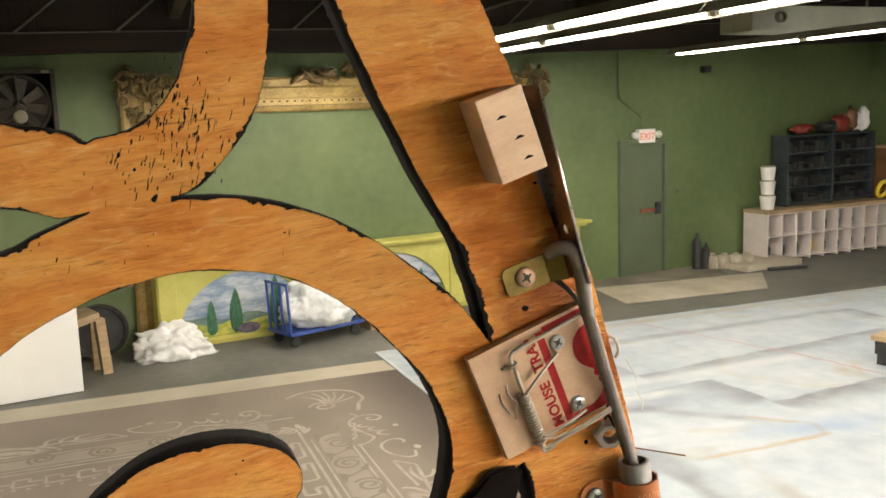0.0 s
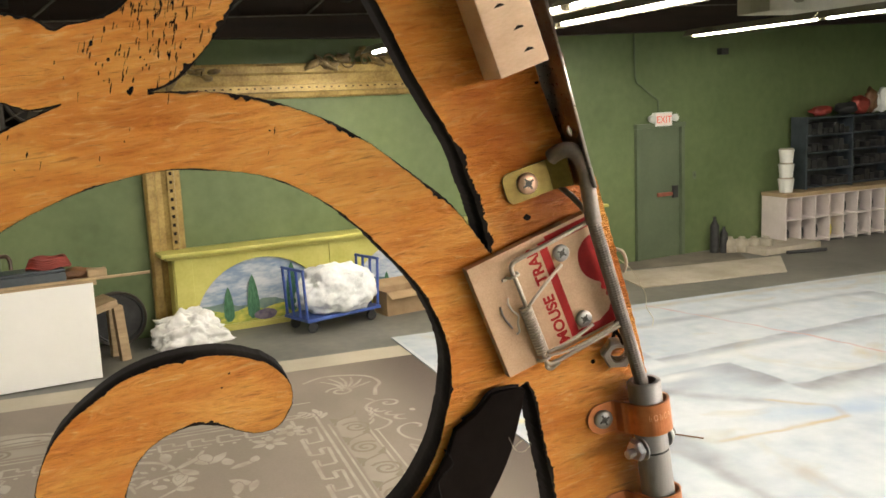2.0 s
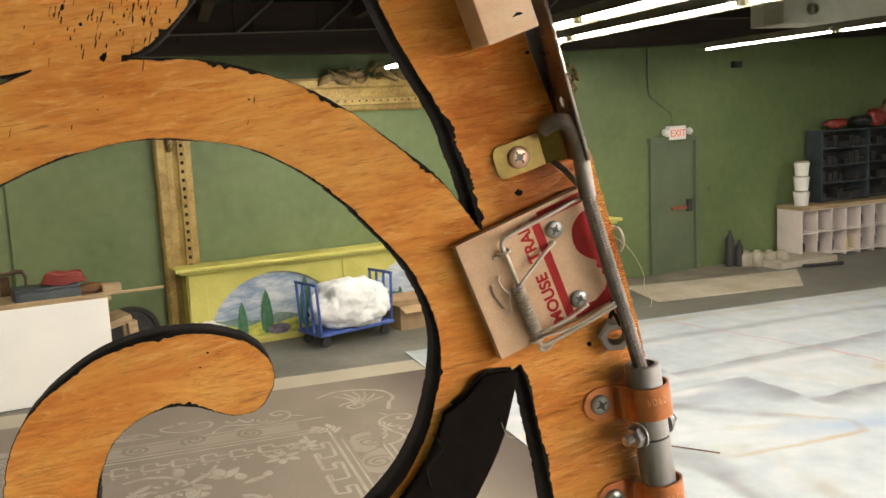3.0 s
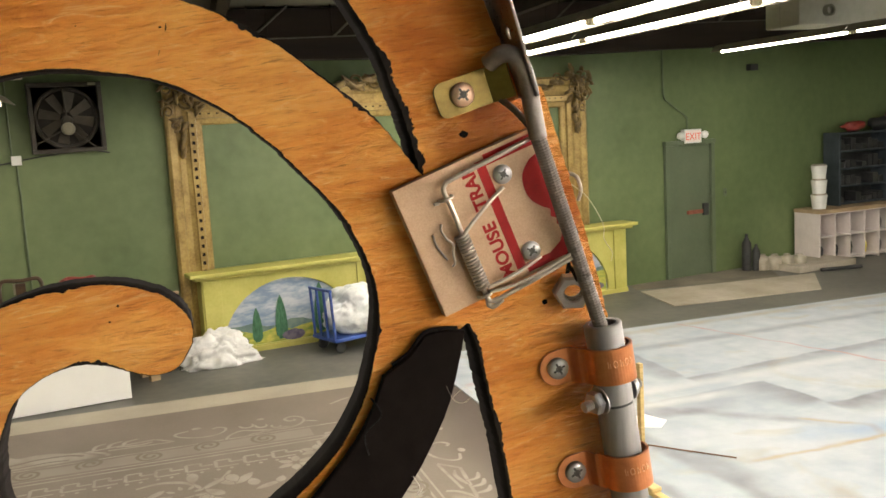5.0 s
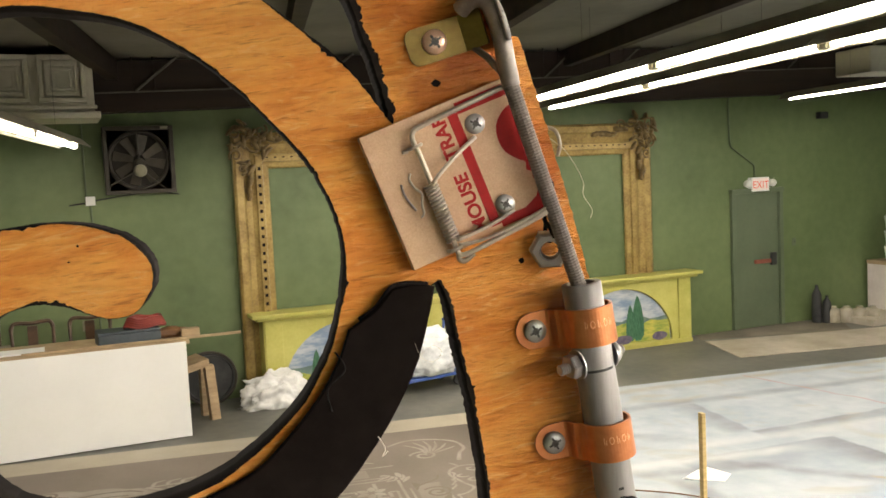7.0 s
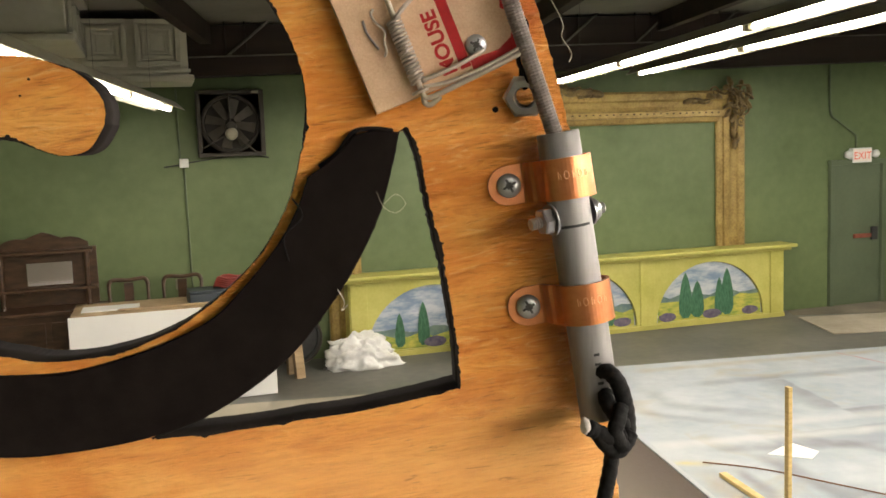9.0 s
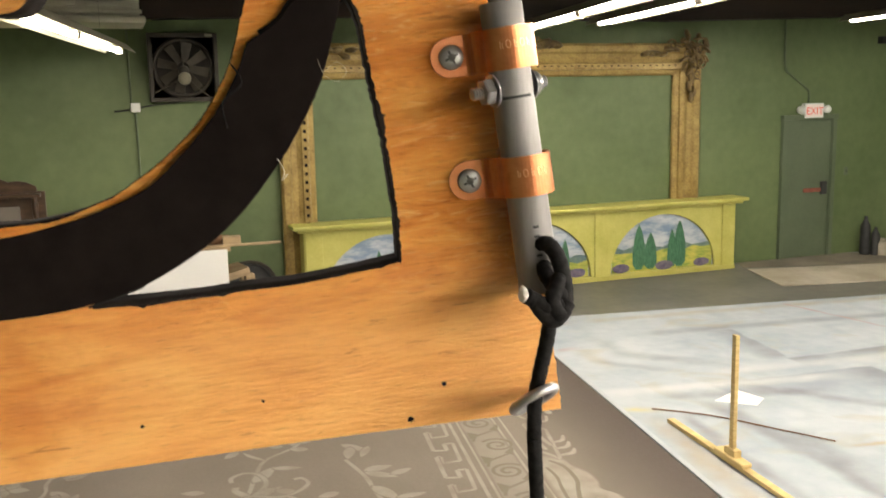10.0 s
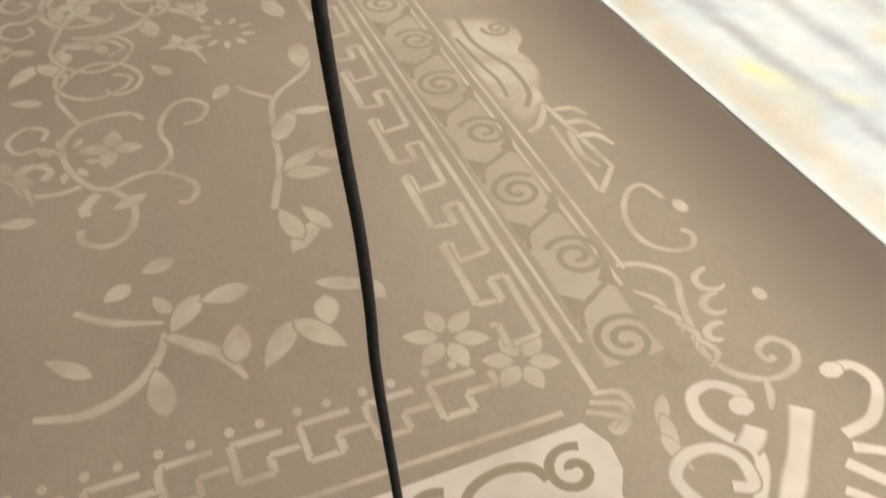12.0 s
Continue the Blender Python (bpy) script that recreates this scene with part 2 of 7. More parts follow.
def brushed(m, strokes):
    """Broad brush strokes on a canvas: from (p, q) to (p, q), reach in metres, colour, strength, and whether one side is cut in sharply."""
    n, l = m.node_tree.nodes, m.node_tree.links
    base = n["Principled BSDF"].inputs["Base Color"]
    tone = base.links[0].from_socket
    tc, wob, off, place = n.new("ShaderNodeTexCoord"), n.new("ShaderNodeTexNoise"), n.new("ShaderNodeVectorMath"), n.new("ShaderNodeVectorMath")
    wob.inputs["Scale"].default_value, wob.inputs["Detail"].default_value = 2.6, 5
    off.operation, place.operation = "MULTIPLY_ADD", "ADD"
    off.inputs[1].default_value, off.inputs[2].default_value = (0.16, 0.16, 0.0), (-0.08, -0.08, 0.0)
    l.new(tc.outputs["Object"], wob.inputs["Vector"]), l.new(wob.outputs["Color"], off.inputs[0])
    l.new(tc.outputs["Object"], place.inputs[0]), l.new(off.outputs[0], place.inputs[1])
    patchy, even = n.new("ShaderNodeTexNoise"), n.new("ShaderNodeMapRange")
    patchy.inputs["Scale"].default_value, patchy.inputs["Detail"].default_value = 3.2, 7
    even.inputs[1].default_value, even.inputs[2].default_value, even.inputs[3].default_value = 0.3, 0.62, 0.45
    l.new(tc.outputs["Object"], patchy.inputs["Vector"]), l.new(patchy.outputs[0], even.inputs[0])

    def smooth(value, a, b, c, d):
        r = n.new("ShaderNodeMapRange")
        r.interpolation_type = "SMOOTHSTEP"
        r.inputs[1].default_value, r.inputs[2].default_value, r.inputs[3].default_value, r.inputs[4].default_value = a, b, c, d
        l.new(value, r.inputs[0])
        return r.outputs[0]

    def maths(kind, a, b=0.0):
        x = n.new("ShaderNodeMath")
        x.operation = kind
        for value, socket in ((a, x.inputs[0]), (b, x.inputs[1])):
            if isinstance(value, float):
                socket.default_value = value
            else:
                l.new(value, socket)
        return x.outputs[0]

    for (p0, q0), (p1, q1), reach, colour, strength, sharp in strokes:
        a, b = CO + CP * p0 + CQ * q0, CO + CP * p1 + CQ * q1
        d = (b - a).normalized()
        side = (CP * -(q1 - q0) + CQ * (p1 - p0)).normalized()
        rel, run, out = n.new("ShaderNodeVectorMath"), n.new("ShaderNodeVectorMath"), n.new("ShaderNodeVectorMath")
        rel.operation, run.operation, out.operation = "SUBTRACT", "DOT_PRODUCT", "DOT_PRODUCT"
        rel.inputs[1].default_value, run.inputs[1].default_value, out.inputs[1].default_value = a, d, side
        l.new(place.outputs[0], rel.inputs[0]), l.new(rel.outputs[0], run.inputs[0]), l.new(rel.outputs[0], out.inputs[0])
        u, v = run.outputs["Value"], out.outputs["Value"]
        soft = 0.04 if sharp else min(0.3, reach)
        mask = maths("MULTIPLY", smooth(u, -soft, soft, 0.0, 1.0), smooth(u, (b - a).length - soft * 3, (b - a).length + soft, 1.0, 0.0))
        if sharp:
            across = maths("MULTIPLY", smooth(v, -0.02, 0.03, 0.0, 1.0), smooth(v, 0.0, reach, 1.0, 0.0))
        else:
            across = smooth(maths("ABSOLUTE", v), 0.0, reach, 1.0, 0.0)
        mask = maths("MULTIPLY", maths("MULTIPLY", mask, across), maths("MULTIPLY", even.outputs[0], strength))
        mix = n.new("ShaderNodeMix")
        mix.data_type = "RGBA"
        mix.inputs[7].default_value = (*colour, 1)
        l.new(mask, mix.inputs[0]), l.new(tone, mix.inputs[6])
        tone = mix.outputs[2]
    l.new(tone, base)


GREY, SLATE, TAN, BLUE, YELLOW, PINK, CHALK = (0.15, 0.16, 0.175), (0.19, 0.215, 0.26), (0.34, 0.27, 0.15), (0.20, 0.29, 0.44), (0.55, 0.46, 0.10), (0.40, 0.20, 0.18), (0.50, 0.51, 0.515)
brushed(M["sky_canvas"], [
    # two pale blocks with shade cut in along their near sides
    ((-2.10, 6.60), (-2.07, 5.52), 0.40, GREY, 0.75, True), ((-2.05, 5.52), (-5.6, 5.86), 0.38, GREY, 0.75, True),
    ((-2.64, 5.09), (-2.68, 4.32), 0.50, GREY, 0.95, True), ((-2.64, 4.32), (-4.9, 4.45), 0.50, GREY, 0.95, True),
    ((-6.02, 6.81), (-6.06, 6.20), 0.40, GREY, 0.8, True), ((-6.04, 6.20), (-8.8, 6.25), 0.40, GREY, 0.8, True),
    ((-5.4, 5.3), (-5.45, 4.6), 0.40, GREY, 0.8, True), ((-5.4, 4.6), (-8.0, 4.7), 0.40, GREY, 0.8, True),
    ((-1.0, 5.02), (-2.66, 5.09), 0.75, SLATE, 0.7, True),
    # soft joints and streaks
    ((-1.3, 4.85), (-2.35, 3.88), 0.14, GREY, 0.6, False), ((-1.2, 6.68), (-6.0, 6.78), 0.16, GREY, 0.55, False),
    ((-0.62, 6.6), (-0.62, 6.0), 0.16, GREY, 0.45, False), ((-0.62, 6.05), (-1.5, 5.4), 0.18, GREY, 0.5, False),
    ((-0.5, 4.8), (-1.9, 4.6), 0.14, GREY, 0.6, False), ((-0.3, 5.9), (-1.0, 5.3), 0.12, GREY, 0.4, False),
    ((-0.75, 4.6), (-0.97, 3.1), 0.15, GREY, 0.65, False), ((-0.97, 3.3), (-0.86, -1.6), 0.13, GREY, 0.6, False),
    ((-0.42, 4.3), (-0.60, -1.6), 0.11, GREY, 0.65, False), ((-1.03, 3.85), (-1.05, 2.6), 0.22, GREY, 0.6, False),
    ((-1.45, 2.9), (-1.3, -1.5), 0.16, GREY, 0.4, False), ((-3.0, 3.1), (-7.0, 3.2), 0.2, GREY, 0.45, False),
    ((-0.1, 4.98), (-2.3, 4.93), 0.16, CHALK, 0.8, False), ((-1.2, 5.3), (-4.2, 5.35), 0.16, CHALK, 0.6, False),
    ((-0.18, 4.3), (-0.13, -1.6), 0.16, TAN, 0.6, False), ((-0.8, 7.35), (-8.0, 7.55), 0.14, TAN, 0.55, False),
    ((-0.3, 6.2), (-0.4, 5.6), 0.14, TAN, 0.45, False), ((-2.20, 4.1), (-2.57, 3.72), 0.06, TAN, 0.9, False),
    ((-2.52, 3.49), (-1.20, 3.45), 0.055, TAN, 0.9, False), ((-2.55, 3.74), (-2.50, 3.46), 0.06, TAN, 0.9, False),
    ((-1.9, 3.76), (-3.5, 3.5), 0.24, BLUE, 0.65, False), ((-0.7, 0.3), (-1.3, -0.2), 0.22, BLUE, 0.4, False),
    ((-3.25, 7.5), (-3.93, 5.45), 0.035, PINK, 0.8, False), ((-3.92, 5.5), (-4.22, 4.2), 0.035, PINK, 0.8, False),
    ((-0.10, 6.3), (-0.34, 6.36), 0.08, PINK, 0.5, False),
    ((-0.08, 4.58), (-0.34, 4.48), 0.10, YELLOW, 0.8, False), ((-0.32, 1.42), (-0.46, 1.05), 0.13, YELLOW, 0.9, False), ((-0.6, 0.95), (-0.7, 0.8), 0.1, YELLOW, 0.6, False),
])


def soft_paint(ground, name, colour, strength, scale=3.0, edge=0.5, thin=0.6):
    """Thin brushed paint on a canvas: it fades into the ground's own colours towards the sides of its stroke and is patchy along it."""
    m = M[ground].copy()
    m.name = name
    n, l = m.node_tree.nodes, m.node_tree.links
    base = n["Principled BSDF"].inputs["Base Color"]
    source = base.links[0].from_socket
    uv, sep = n.new("ShaderNodeUVMap"), n.new("ShaderNodeSeparateXYZ")
    l.new(uv.outputs[0], sep.inputs[0])
    tc, ns, a, b, c = n.new("ShaderNodeTexCoord"), n.new("ShaderNodeTexNoise"), n.new("ShaderNodeMath"), n.new("ShaderNodeMapRange"), n.new("ShaderNodeMath")
    ns.inputs["Scale"].default_value, ns.inputs["Detail"].default_value = scale, 6
    l.new(tc.outputs["Object"], ns.inputs["Vector"])
    a.operation = "PINGPONG"
    a.inputs[1].default_value = 0.5
    l.new(sep.outputs[0], a.inputs[0])
    b.interpolation_type = "SMOOTHSTEP"
    b.inputs[2].default_value, b.inputs[4].default_value = edge, strength
    l.new(a.outputs[0], b.inputs[0])
    d = n.new("ShaderNodeMapRange")
    d.inputs[1].default_value, d.inputs[2].default_value, d.inputs[3].default_value, d.inputs[4].default_value = 0.32, 0.62, thin, 1.0
    l.new(ns.outputs[0], d.inputs[0])
    c.operation = "MULTIPLY"
    l.new(b.outputs[0], c.inputs[0]), l.new(d.outputs[0], c.inputs[1])
    mix = n.new("ShaderNodeMix")
    mix.data_type = "RGBA"
    mix.inputs[7].default_value = (*colour, 1)
    l.new(c.outputs[0], mix.inputs[0]), l.new(source, mix.inputs[6]), l.new(mix.outputs[2], base)
    return m


M["rug_line"] = soft_paint("rug", "pale_stencil", (0.325, 0.294, 0.248), 0.9, 5.0, 0.30, 0.35)
M["rug_band"] = soft_paint("rug", "pale_strip", (0.275, 0.248, 0.208), 0.72, 2.2, 0.10, 0.45)
M["rug_brown"] = soft_paint("rug", "brown_line", (0.160, 0.132, 0.096), 0.9, 4.0, 0.30, 0.6)
M["rug_white"] = soft_paint("rug", "white_stencil", (0.40, 0.365, 0.345), 0.95, 4.0, 0.25, 0.7)
M["canvas_pale"] = material("pale_block_paint", (0.34, 0.375, 0.415), (0.43, 0.455, 0.48), 1.3, 0.7, fine=12, spread=(0.3, 0.7))
M["lath"] = material("yellow_lath", (0.50, 0.36, 0.14), (0.66, 0.50, 0.23), 12, 0.6, stretch=(1, 1, 6), fine=80)
M["yellow"] = material("yellow_stage_paint", (0.42, 0.40, 0.085), (0.55, 0.52, 0.15), 3, 0.55, fine=30, bump=0.001)
M["yellow_shade"] = material("ochre_panel", (0.40, 0.37, 0.085), (0.50, 0.46, 0.13), 4, 0.6, fine=30)
M["pic_sky"] = material("painted_sky", (0.20, 0.28, 0.42), (0.55, 0.58, 0.62), 2.4, 0.6, stretch=(1, 1, 3), fine=14, spread=(0.38, 0.6))
M["pic_far"] = material("painted_hills", (0.07, 0.13, 0.16), (0.20, 0.28, 0.22), 6, 0.6, fine=20)
M["pic_field"] = material("painted_field", (0.20, 0.30, 0.05), (0.60, 0.52, 0.10), 7, 0.6, stretch=(1, 1, 3), fine=24)
M["pic_tree"] = material("painted_cypress", (0.02, 0.085, 0.04), (0.07, 0.20, 0.11), 14, 0.6, stretch=(4, 1, 1), fine=40)
M["pic_bush"] = material("painted_bush", (0.07, 0.06, 0.12), (0.18, 0.15, 0.20), 14, 0.6, fine=40)
M["gold"] = material("old_gilding", (0.20, 0.125, 0.034), (0.40, 0.285, 0.09), 5, 0.45, 0.2, bump=0.004, fine=35, fine_mix=0.4)
M["gold_dark"] = material("dull_gilding", (0.085, 0.056, 0.022), (0.24, 0.165, 0.06), 7, 0.5, 0.2, bump=0.004, fine=35)
M["brown_wood"] = material("dark_roof_timber", (0.014, 0.007, 0.004), (0.036, 0.019, 0.012), 2, 0.7, stretch=(0.2, 3, 3), fine=20)
M["truss_steel"] = material("dull_truss_steel", (0.10, 0.088, 0.07), (0.17, 0.15, 0.12), 5, 0.6, 0.2, fine=40)
M["ceiling"] = material("grey_roof_board", (0.15, 0.14, 0.112), (0.24, 0.225, 0.185), 0.7, 0.8, fine=8, bump=0.002)
M["white_mould"] = material("old_white_moulding", (0.52, 0.49, 0.40), (0.66, 0.63, 0.53), 1.6, 0.55, fine=16, bump=0.001)
M["white"] = material("white_laminate", (0.84, 0.84, 0.83), (0.88, 0.88, 0.87), 2, 0.4, fine=20)
M["cloth"] = material("white_cloth", (0.66, 0.66, 0.65), (0.82, 0.82, 0.81), 9, 0.85, bump=0.01, fine=60)
M["plastic"] = material("white_plastic_film", (0.60, 0.63, 0.65), (0.86, 0.87, 0.88), 5, 0.38, bump=0.006, fine=26, fine_mix=0.4)
M["blue_paint"] = material("blue_enamel", (0.025, 0.06, 0.26), (0.05, 0.10, 0.36), 6, 0.4, fine=40)
M["card"] = material("brown_cardboard", (0.30, 0.20, 0.11), (0.40, 0.28, 0.16), 6, 0.8, fine=60)
M["raw_wood"] = material("raw_timber", (0.30, 0.21, 0.12), (0.46, 0.34, 0.20), 6, 0.7, stretch=(1, 1, 4), fine=50, bump=0.002)
M["dark_wood"] = material("mahogany", (0.04, 0.02, 0.010), (0.095, 0.05, 0.026), 6, 0.35, stretch=(1, 1, 4), fine=40)
M["mirror"] = material("mirror", (0.8, 0.8, 0.8), (0.85, 0.85, 0.85), 3, 0.04, 1.0, rough_var=0.02)
M["fan_dark"] = material("fan_dark_steel", (0.034, 0.028, 0.021), (0.058, 0.050, 0.038), 6, 0.6, 0.2, fine=40)
M["fan_blade"] = material("fan_blade_steel", (0.050, 0.043, 0.032), (0.088, 0.076, 0.057), 6, 0.6, 0.2, fine=40)
M["night"] = material("fan_shaft", (0.024, 0.021, 0.016), (0.036, 0.031, 0.025), 6, 0.8)
M["metal_lamp"] = material("lamp_housing", (0.20, 0.185, 0.13), (0.29, 0.27, 0.19), 3, 0.5, fine=20)
for row in ROWS:
    M["tube_" + row[0]] = glowing("lamp_tube_" + row[0], TUBE_COLOUR, TUBE_GLOW * row[6])
M["exit_white"] = glowing("lit_sign_face", (1.0, 0.85, 0.78), 0.16)
M["exit_red"] = glowing("lit_sign_red", (1.0, 0.12, 0.06), 0.16)
M["conduit"] = material("painted_conduit", (0.080, 0.110, 0.055), (0.12, 0.155, 0.08), 6, 0.5)
M["shelf_steel"] = material("blue_grey_steel", (0.035, 0.045, 0.055), (0.07, 0.085, 0.10), 4, 0.45, 0.3, fine=30)
M["bin_dark"] = material("dark_bin", (0.012, 0.013, 0.014), (0.035, 0.034, 0.034), 9, 0.6)
M["pigeon"] = material("pale_painted_board", (0.62, 0.55, 0.52), (0.74, 0.67, 0.64), 3, 0.6, fine=20)
M["pail"] = material("white_plastic_pail", (0.66, 0.66, 0.62), (0.76, 0.76, 0.72), 5, 0.45)
M["jar"] = material("cloudy_jar", (0.28, 0.25, 0.19), (0.40, 0.36, 0.29), 9, 0.4)
M["yellow_can"] = material("yellow_plastic", (0.62, 0.48, 0.02), (0.74, 0.6, 0.05), 6, 0.45)
M["red_stuff"] = material("red_plastic", (0.17, 0.022, 0.016), (0.27, 0.040, 0.028), 6, 0.5)
M["brown_stuff"] = material("brown_cabinet", (0.10, 0.045, 0.018), (0.18, 0.085, 0.035), 4, 0.5, fine=30)
M["ply_floor"] = material("pale_floor_ply", (0.33, 0.285, 0.215), (0.50, 0.45, 0.375), 1.6, 0.7, fine=14)
M["dust"] = material("dusty_kraft", (0.13, 0.115, 0.09), (0.25, 0.22, 0.17), 1.8, 0.8, fine=14)
M["steel_plate"] = material("steel_plate", (0.38, 0.35, 0.32), (0.58, 0.55, 0.52), 60, 0.3, 1.0, fine=500)
M["rusty"] = material("rusty_red_latch", (0.22, 0.06, 0.035), (0.32, 0.10, 0.06), 9, 0.6)


# ---- building helpers ----
def part(name, bm, mat, parent=None, label="", smooth=False, category="", kind="", group=""):
    me = bpy.data.meshes.new(name)
    bm.to_mesh(me)
    bm.free()
    for x in (mat if isinstance(mat, (list, tuple)) else [mat]):
        me.materials.append(M[x])
    if smooth:
        for p in me.polygons:
            p.use_smooth = True
    ob = new(name, me)
    if parent:
        ob.parent = parent
    return tagged(ob, label, category, group, kind)


def thing(name, label, category, matrix=None, group="", kind=""):
    ob = new(name)
    ob.empty_display_size = 0.05
    if matrix:
        ob.matrix_world = matrix
    return tagged(ob, label, category, group, kind)


def box(x0, x1, y0, y1, z0, z1, bevel=0.0, bm=None, m=None):
    own = bmesh.new()
    bmesh.ops.create_cube(own, size=1)
    bmesh.ops.transform(own, matrix=Matrix.Translation(((x0 + x1) / 2, (y0 + y1) / 2, (z0 + z1) / 2)) @ Matrix.Diagonal((abs(x1 - x0), abs(y1 - y0), abs(z1 - z0), 1)), verts=own.verts)
    if bevel:
        bmesh.ops.bevel(own, geom=own.edges[:], offset=bevel, segments=2, affect="EDGES", profile=0.6)
    return joined(own, bm, m)


def joined(own, bm=None, m=None):
    if m:
        bmesh.ops.transform(own, matrix=m, verts=own.verts)
    if bm is None:
        return own
    me = bpy.data.meshes.new("tmp")
    own.to_mesh(me)
    own.free()
    bm.from_mesh(me)
    bpy.data.meshes.remove(me)
    return bm


def lathe(profile, seg=20, bm=None, m=None):
    """Turns (radius, height) pairs round z."""
    own = bmesh.new()
    rings = []
    for r, z in profile:
        if r < 1e-7:
            rings.append([own.verts.new((0, 0, z))])
        else:
            rings.append([own.verts.new((r * math.cos(2 * math.pi * i / seg), r * math.sin(2 * math.pi * i / seg), z)) for i in range(seg)])
    for a, b in zip(rings, rings[1:]):
        for i in range(seg):
            j = (i + 1) % seg
            f = [a[i % len(a)], a[j % len(a)], b[j % len(b)], b[i % len(b)]]
            f = list(dict.fromkeys(f))
            if len(f) > 2:
                own.faces.new(f)
    bmesh.ops.recalc_face_normals(own, faces=own.faces)
    return joined(own, bm, m)


def tube(points, radius, seg=10, bm=None, m=None, closed=False, ripple=0.0, ripple_step=1):
    """A round bar along the points; radius may be a list; ripple makes thread or braid."""
    own = bmesh.new()
    pts = [Vector(p) for p in points]
    n = len(pts)
    rad = radius if isinstance(radius, (list, tuple)) else [radius] * n
    up = None
    rings = []
    for i, p in enumerate(pts):
        d = (pts[(i + 1) % n] - pts[i - 1]) if closed or 0 < i < n - 1 else (pts[1] - pts[0] if i == 0 else pts[-1] - pts[-2])
        d.normalize()
        if up is None:
            up = d.orthogonal().normalized()
        up = (up - d * up.dot(d)).normalized()
        side = d.cross(up)
        r = rad[i] + (ripple if (i // ripple_step) % 2 else 0.0)
        rings.append([own.verts.new(p + (up * math.cos(2 * math.pi * k / seg) + side * math.sin(2 * math.pi * k / seg)) * r) for k in range(seg)])
    for i in range(n if closed else n - 1):
        a, b = rings[i], rings[(i + 1) % n]
        for k in range(seg):
            own.faces.new((a[k], a[(k + 1) % seg], b[(k + 1) % seg], b[k]))
    if not closed:
        own.faces.new(rings[0][::-1]), own.faces.new(rings[-1])
    bmesh.ops.recalc_face_normals(own, faces=own.faces)
    return joined(own, bm, m)


def braid(points, radius, bm=None, m=None):
    """A braided cord: a round line whose surface swells where the strands cross."""
    pts = [Vector(p) for p in points]
    fine = [pts[0]]
    for a, b in zip(pts, pts[1:]):
        k = max(1, int((b - a).length / (radius * 0.3)))
        fine += [a.lerp(b, (i + 1) / k) for i in range(k)]
    bm2 = tube(fine, radius, 16)
    bm2.verts.ensure_lookup_table()
    for i, p in enumerate(fine):
        s = i * 0.3
        for k in range(16):
            v = bm2.verts[i * 16 + k]
            w = 2 * math.pi * k / 16 * 4
            v.co = p + (v.co - p) * (1 + 0.075 * math.sin(w + s * 2.4) * math.sin(w - s * 2.4))
    return joined(bm2, bm, m)


def spline(points, per=8, closed=False):
    """Catmull-Rom through a few control points."""
    pts = [Vector(p) for p in points]
    n = len(pts)
    out = []
    for i in range(n if closed else n - 1):
        p0 = pts[i - 1] if closed or i > 0 else pts[0]
        p1, p2 = pts[i], pts[(i + 1) % n]
        p3 = pts[(i + 2) % n] if closed or i + 2 < n else pts[-1]
        for k in range(per):
            t = k / per
            out.append(0.5 * ((2 * p1) + (p2 - p0) * t + (2 * p0 - 5 * p1 + 4 * p2 - p3) * t * t + (3 * p1 - p0 - 3 * p2 + p3) * t ** 3))
    if not closed:
        out.append(pts[-1])
    return out


def sheet(outlines, depth, m=None, bevel=0.0):
    """A flat plate from closed 2D outlines (inner ones are holes), from z = -depth to 0."""
    cu = bpy.data.curves.new("sheet", "CURVE")
    cu.dimensions, cu.fill_mode, cu.extrude = "2D", "BOTH", depth / 2
    if bevel:
        cu.bevel_depth, cu.bevel_resolution, cu.offset = bevel, 1, -bevel
        cu.extrude = depth / 2 - bevel
    for o in outlines:
        s = cu.splines.new("POLY")
        s.points.add(len(o) - 1)
        for p, q in zip(s.points, o):
            p.co = (q[0], q[1], 0, 1)
        s.use_cyclic_u = True
    ob = bpy.data.objects.new("sheet", cu)
    scene.collection.objects.link(ob)
    me = bpy.data.meshes.new_from_object(ob.evaluated_get(bpy.context.evaluated_depsgraph_get()))
    bpy.data.objects.remove(ob)
    bpy.data.curves.remove(cu)
    bm = bmesh.new()
    bm.from_mesh(me)
    bpy.data.meshes.remove(me)
    bmesh.ops.translate(bm, vec=(0, 0, -depth / 2), verts=bm.verts)
    bmesh.ops.remove_doubles(bm, verts=bm.verts, dist=1e-6)
    if m:
        bmesh.ops.transform(bm, matrix=m, verts=bm.verts)
    return bm


def lettering(text, size, m, depth=0.0002, bold=0.0):
    cu = bpy.data.curves.new("lettering", "FONT")
    cu.body, cu.size, cu.extrude, cu.align_x, cu.offset = text, size, depth, "CENTER", bold
    ob = bpy.data.objects.new("lettering", cu)
    scene.collection.objects.link(ob)
    me = bpy.data.meshes.new_from_object(ob.evaluated_get(bpy.context.evaluated_depsgraph_get()))
    bpy.data.objects.remove(ob)
    bpy.data.curves.remove(cu)
    bm = bmesh.new()
    bm.from_mesh(me)
    bpy.data.meshes.remove(me)
    bmesh.ops.transform(bm, matrix=m, verts=bm.verts)
    return bm


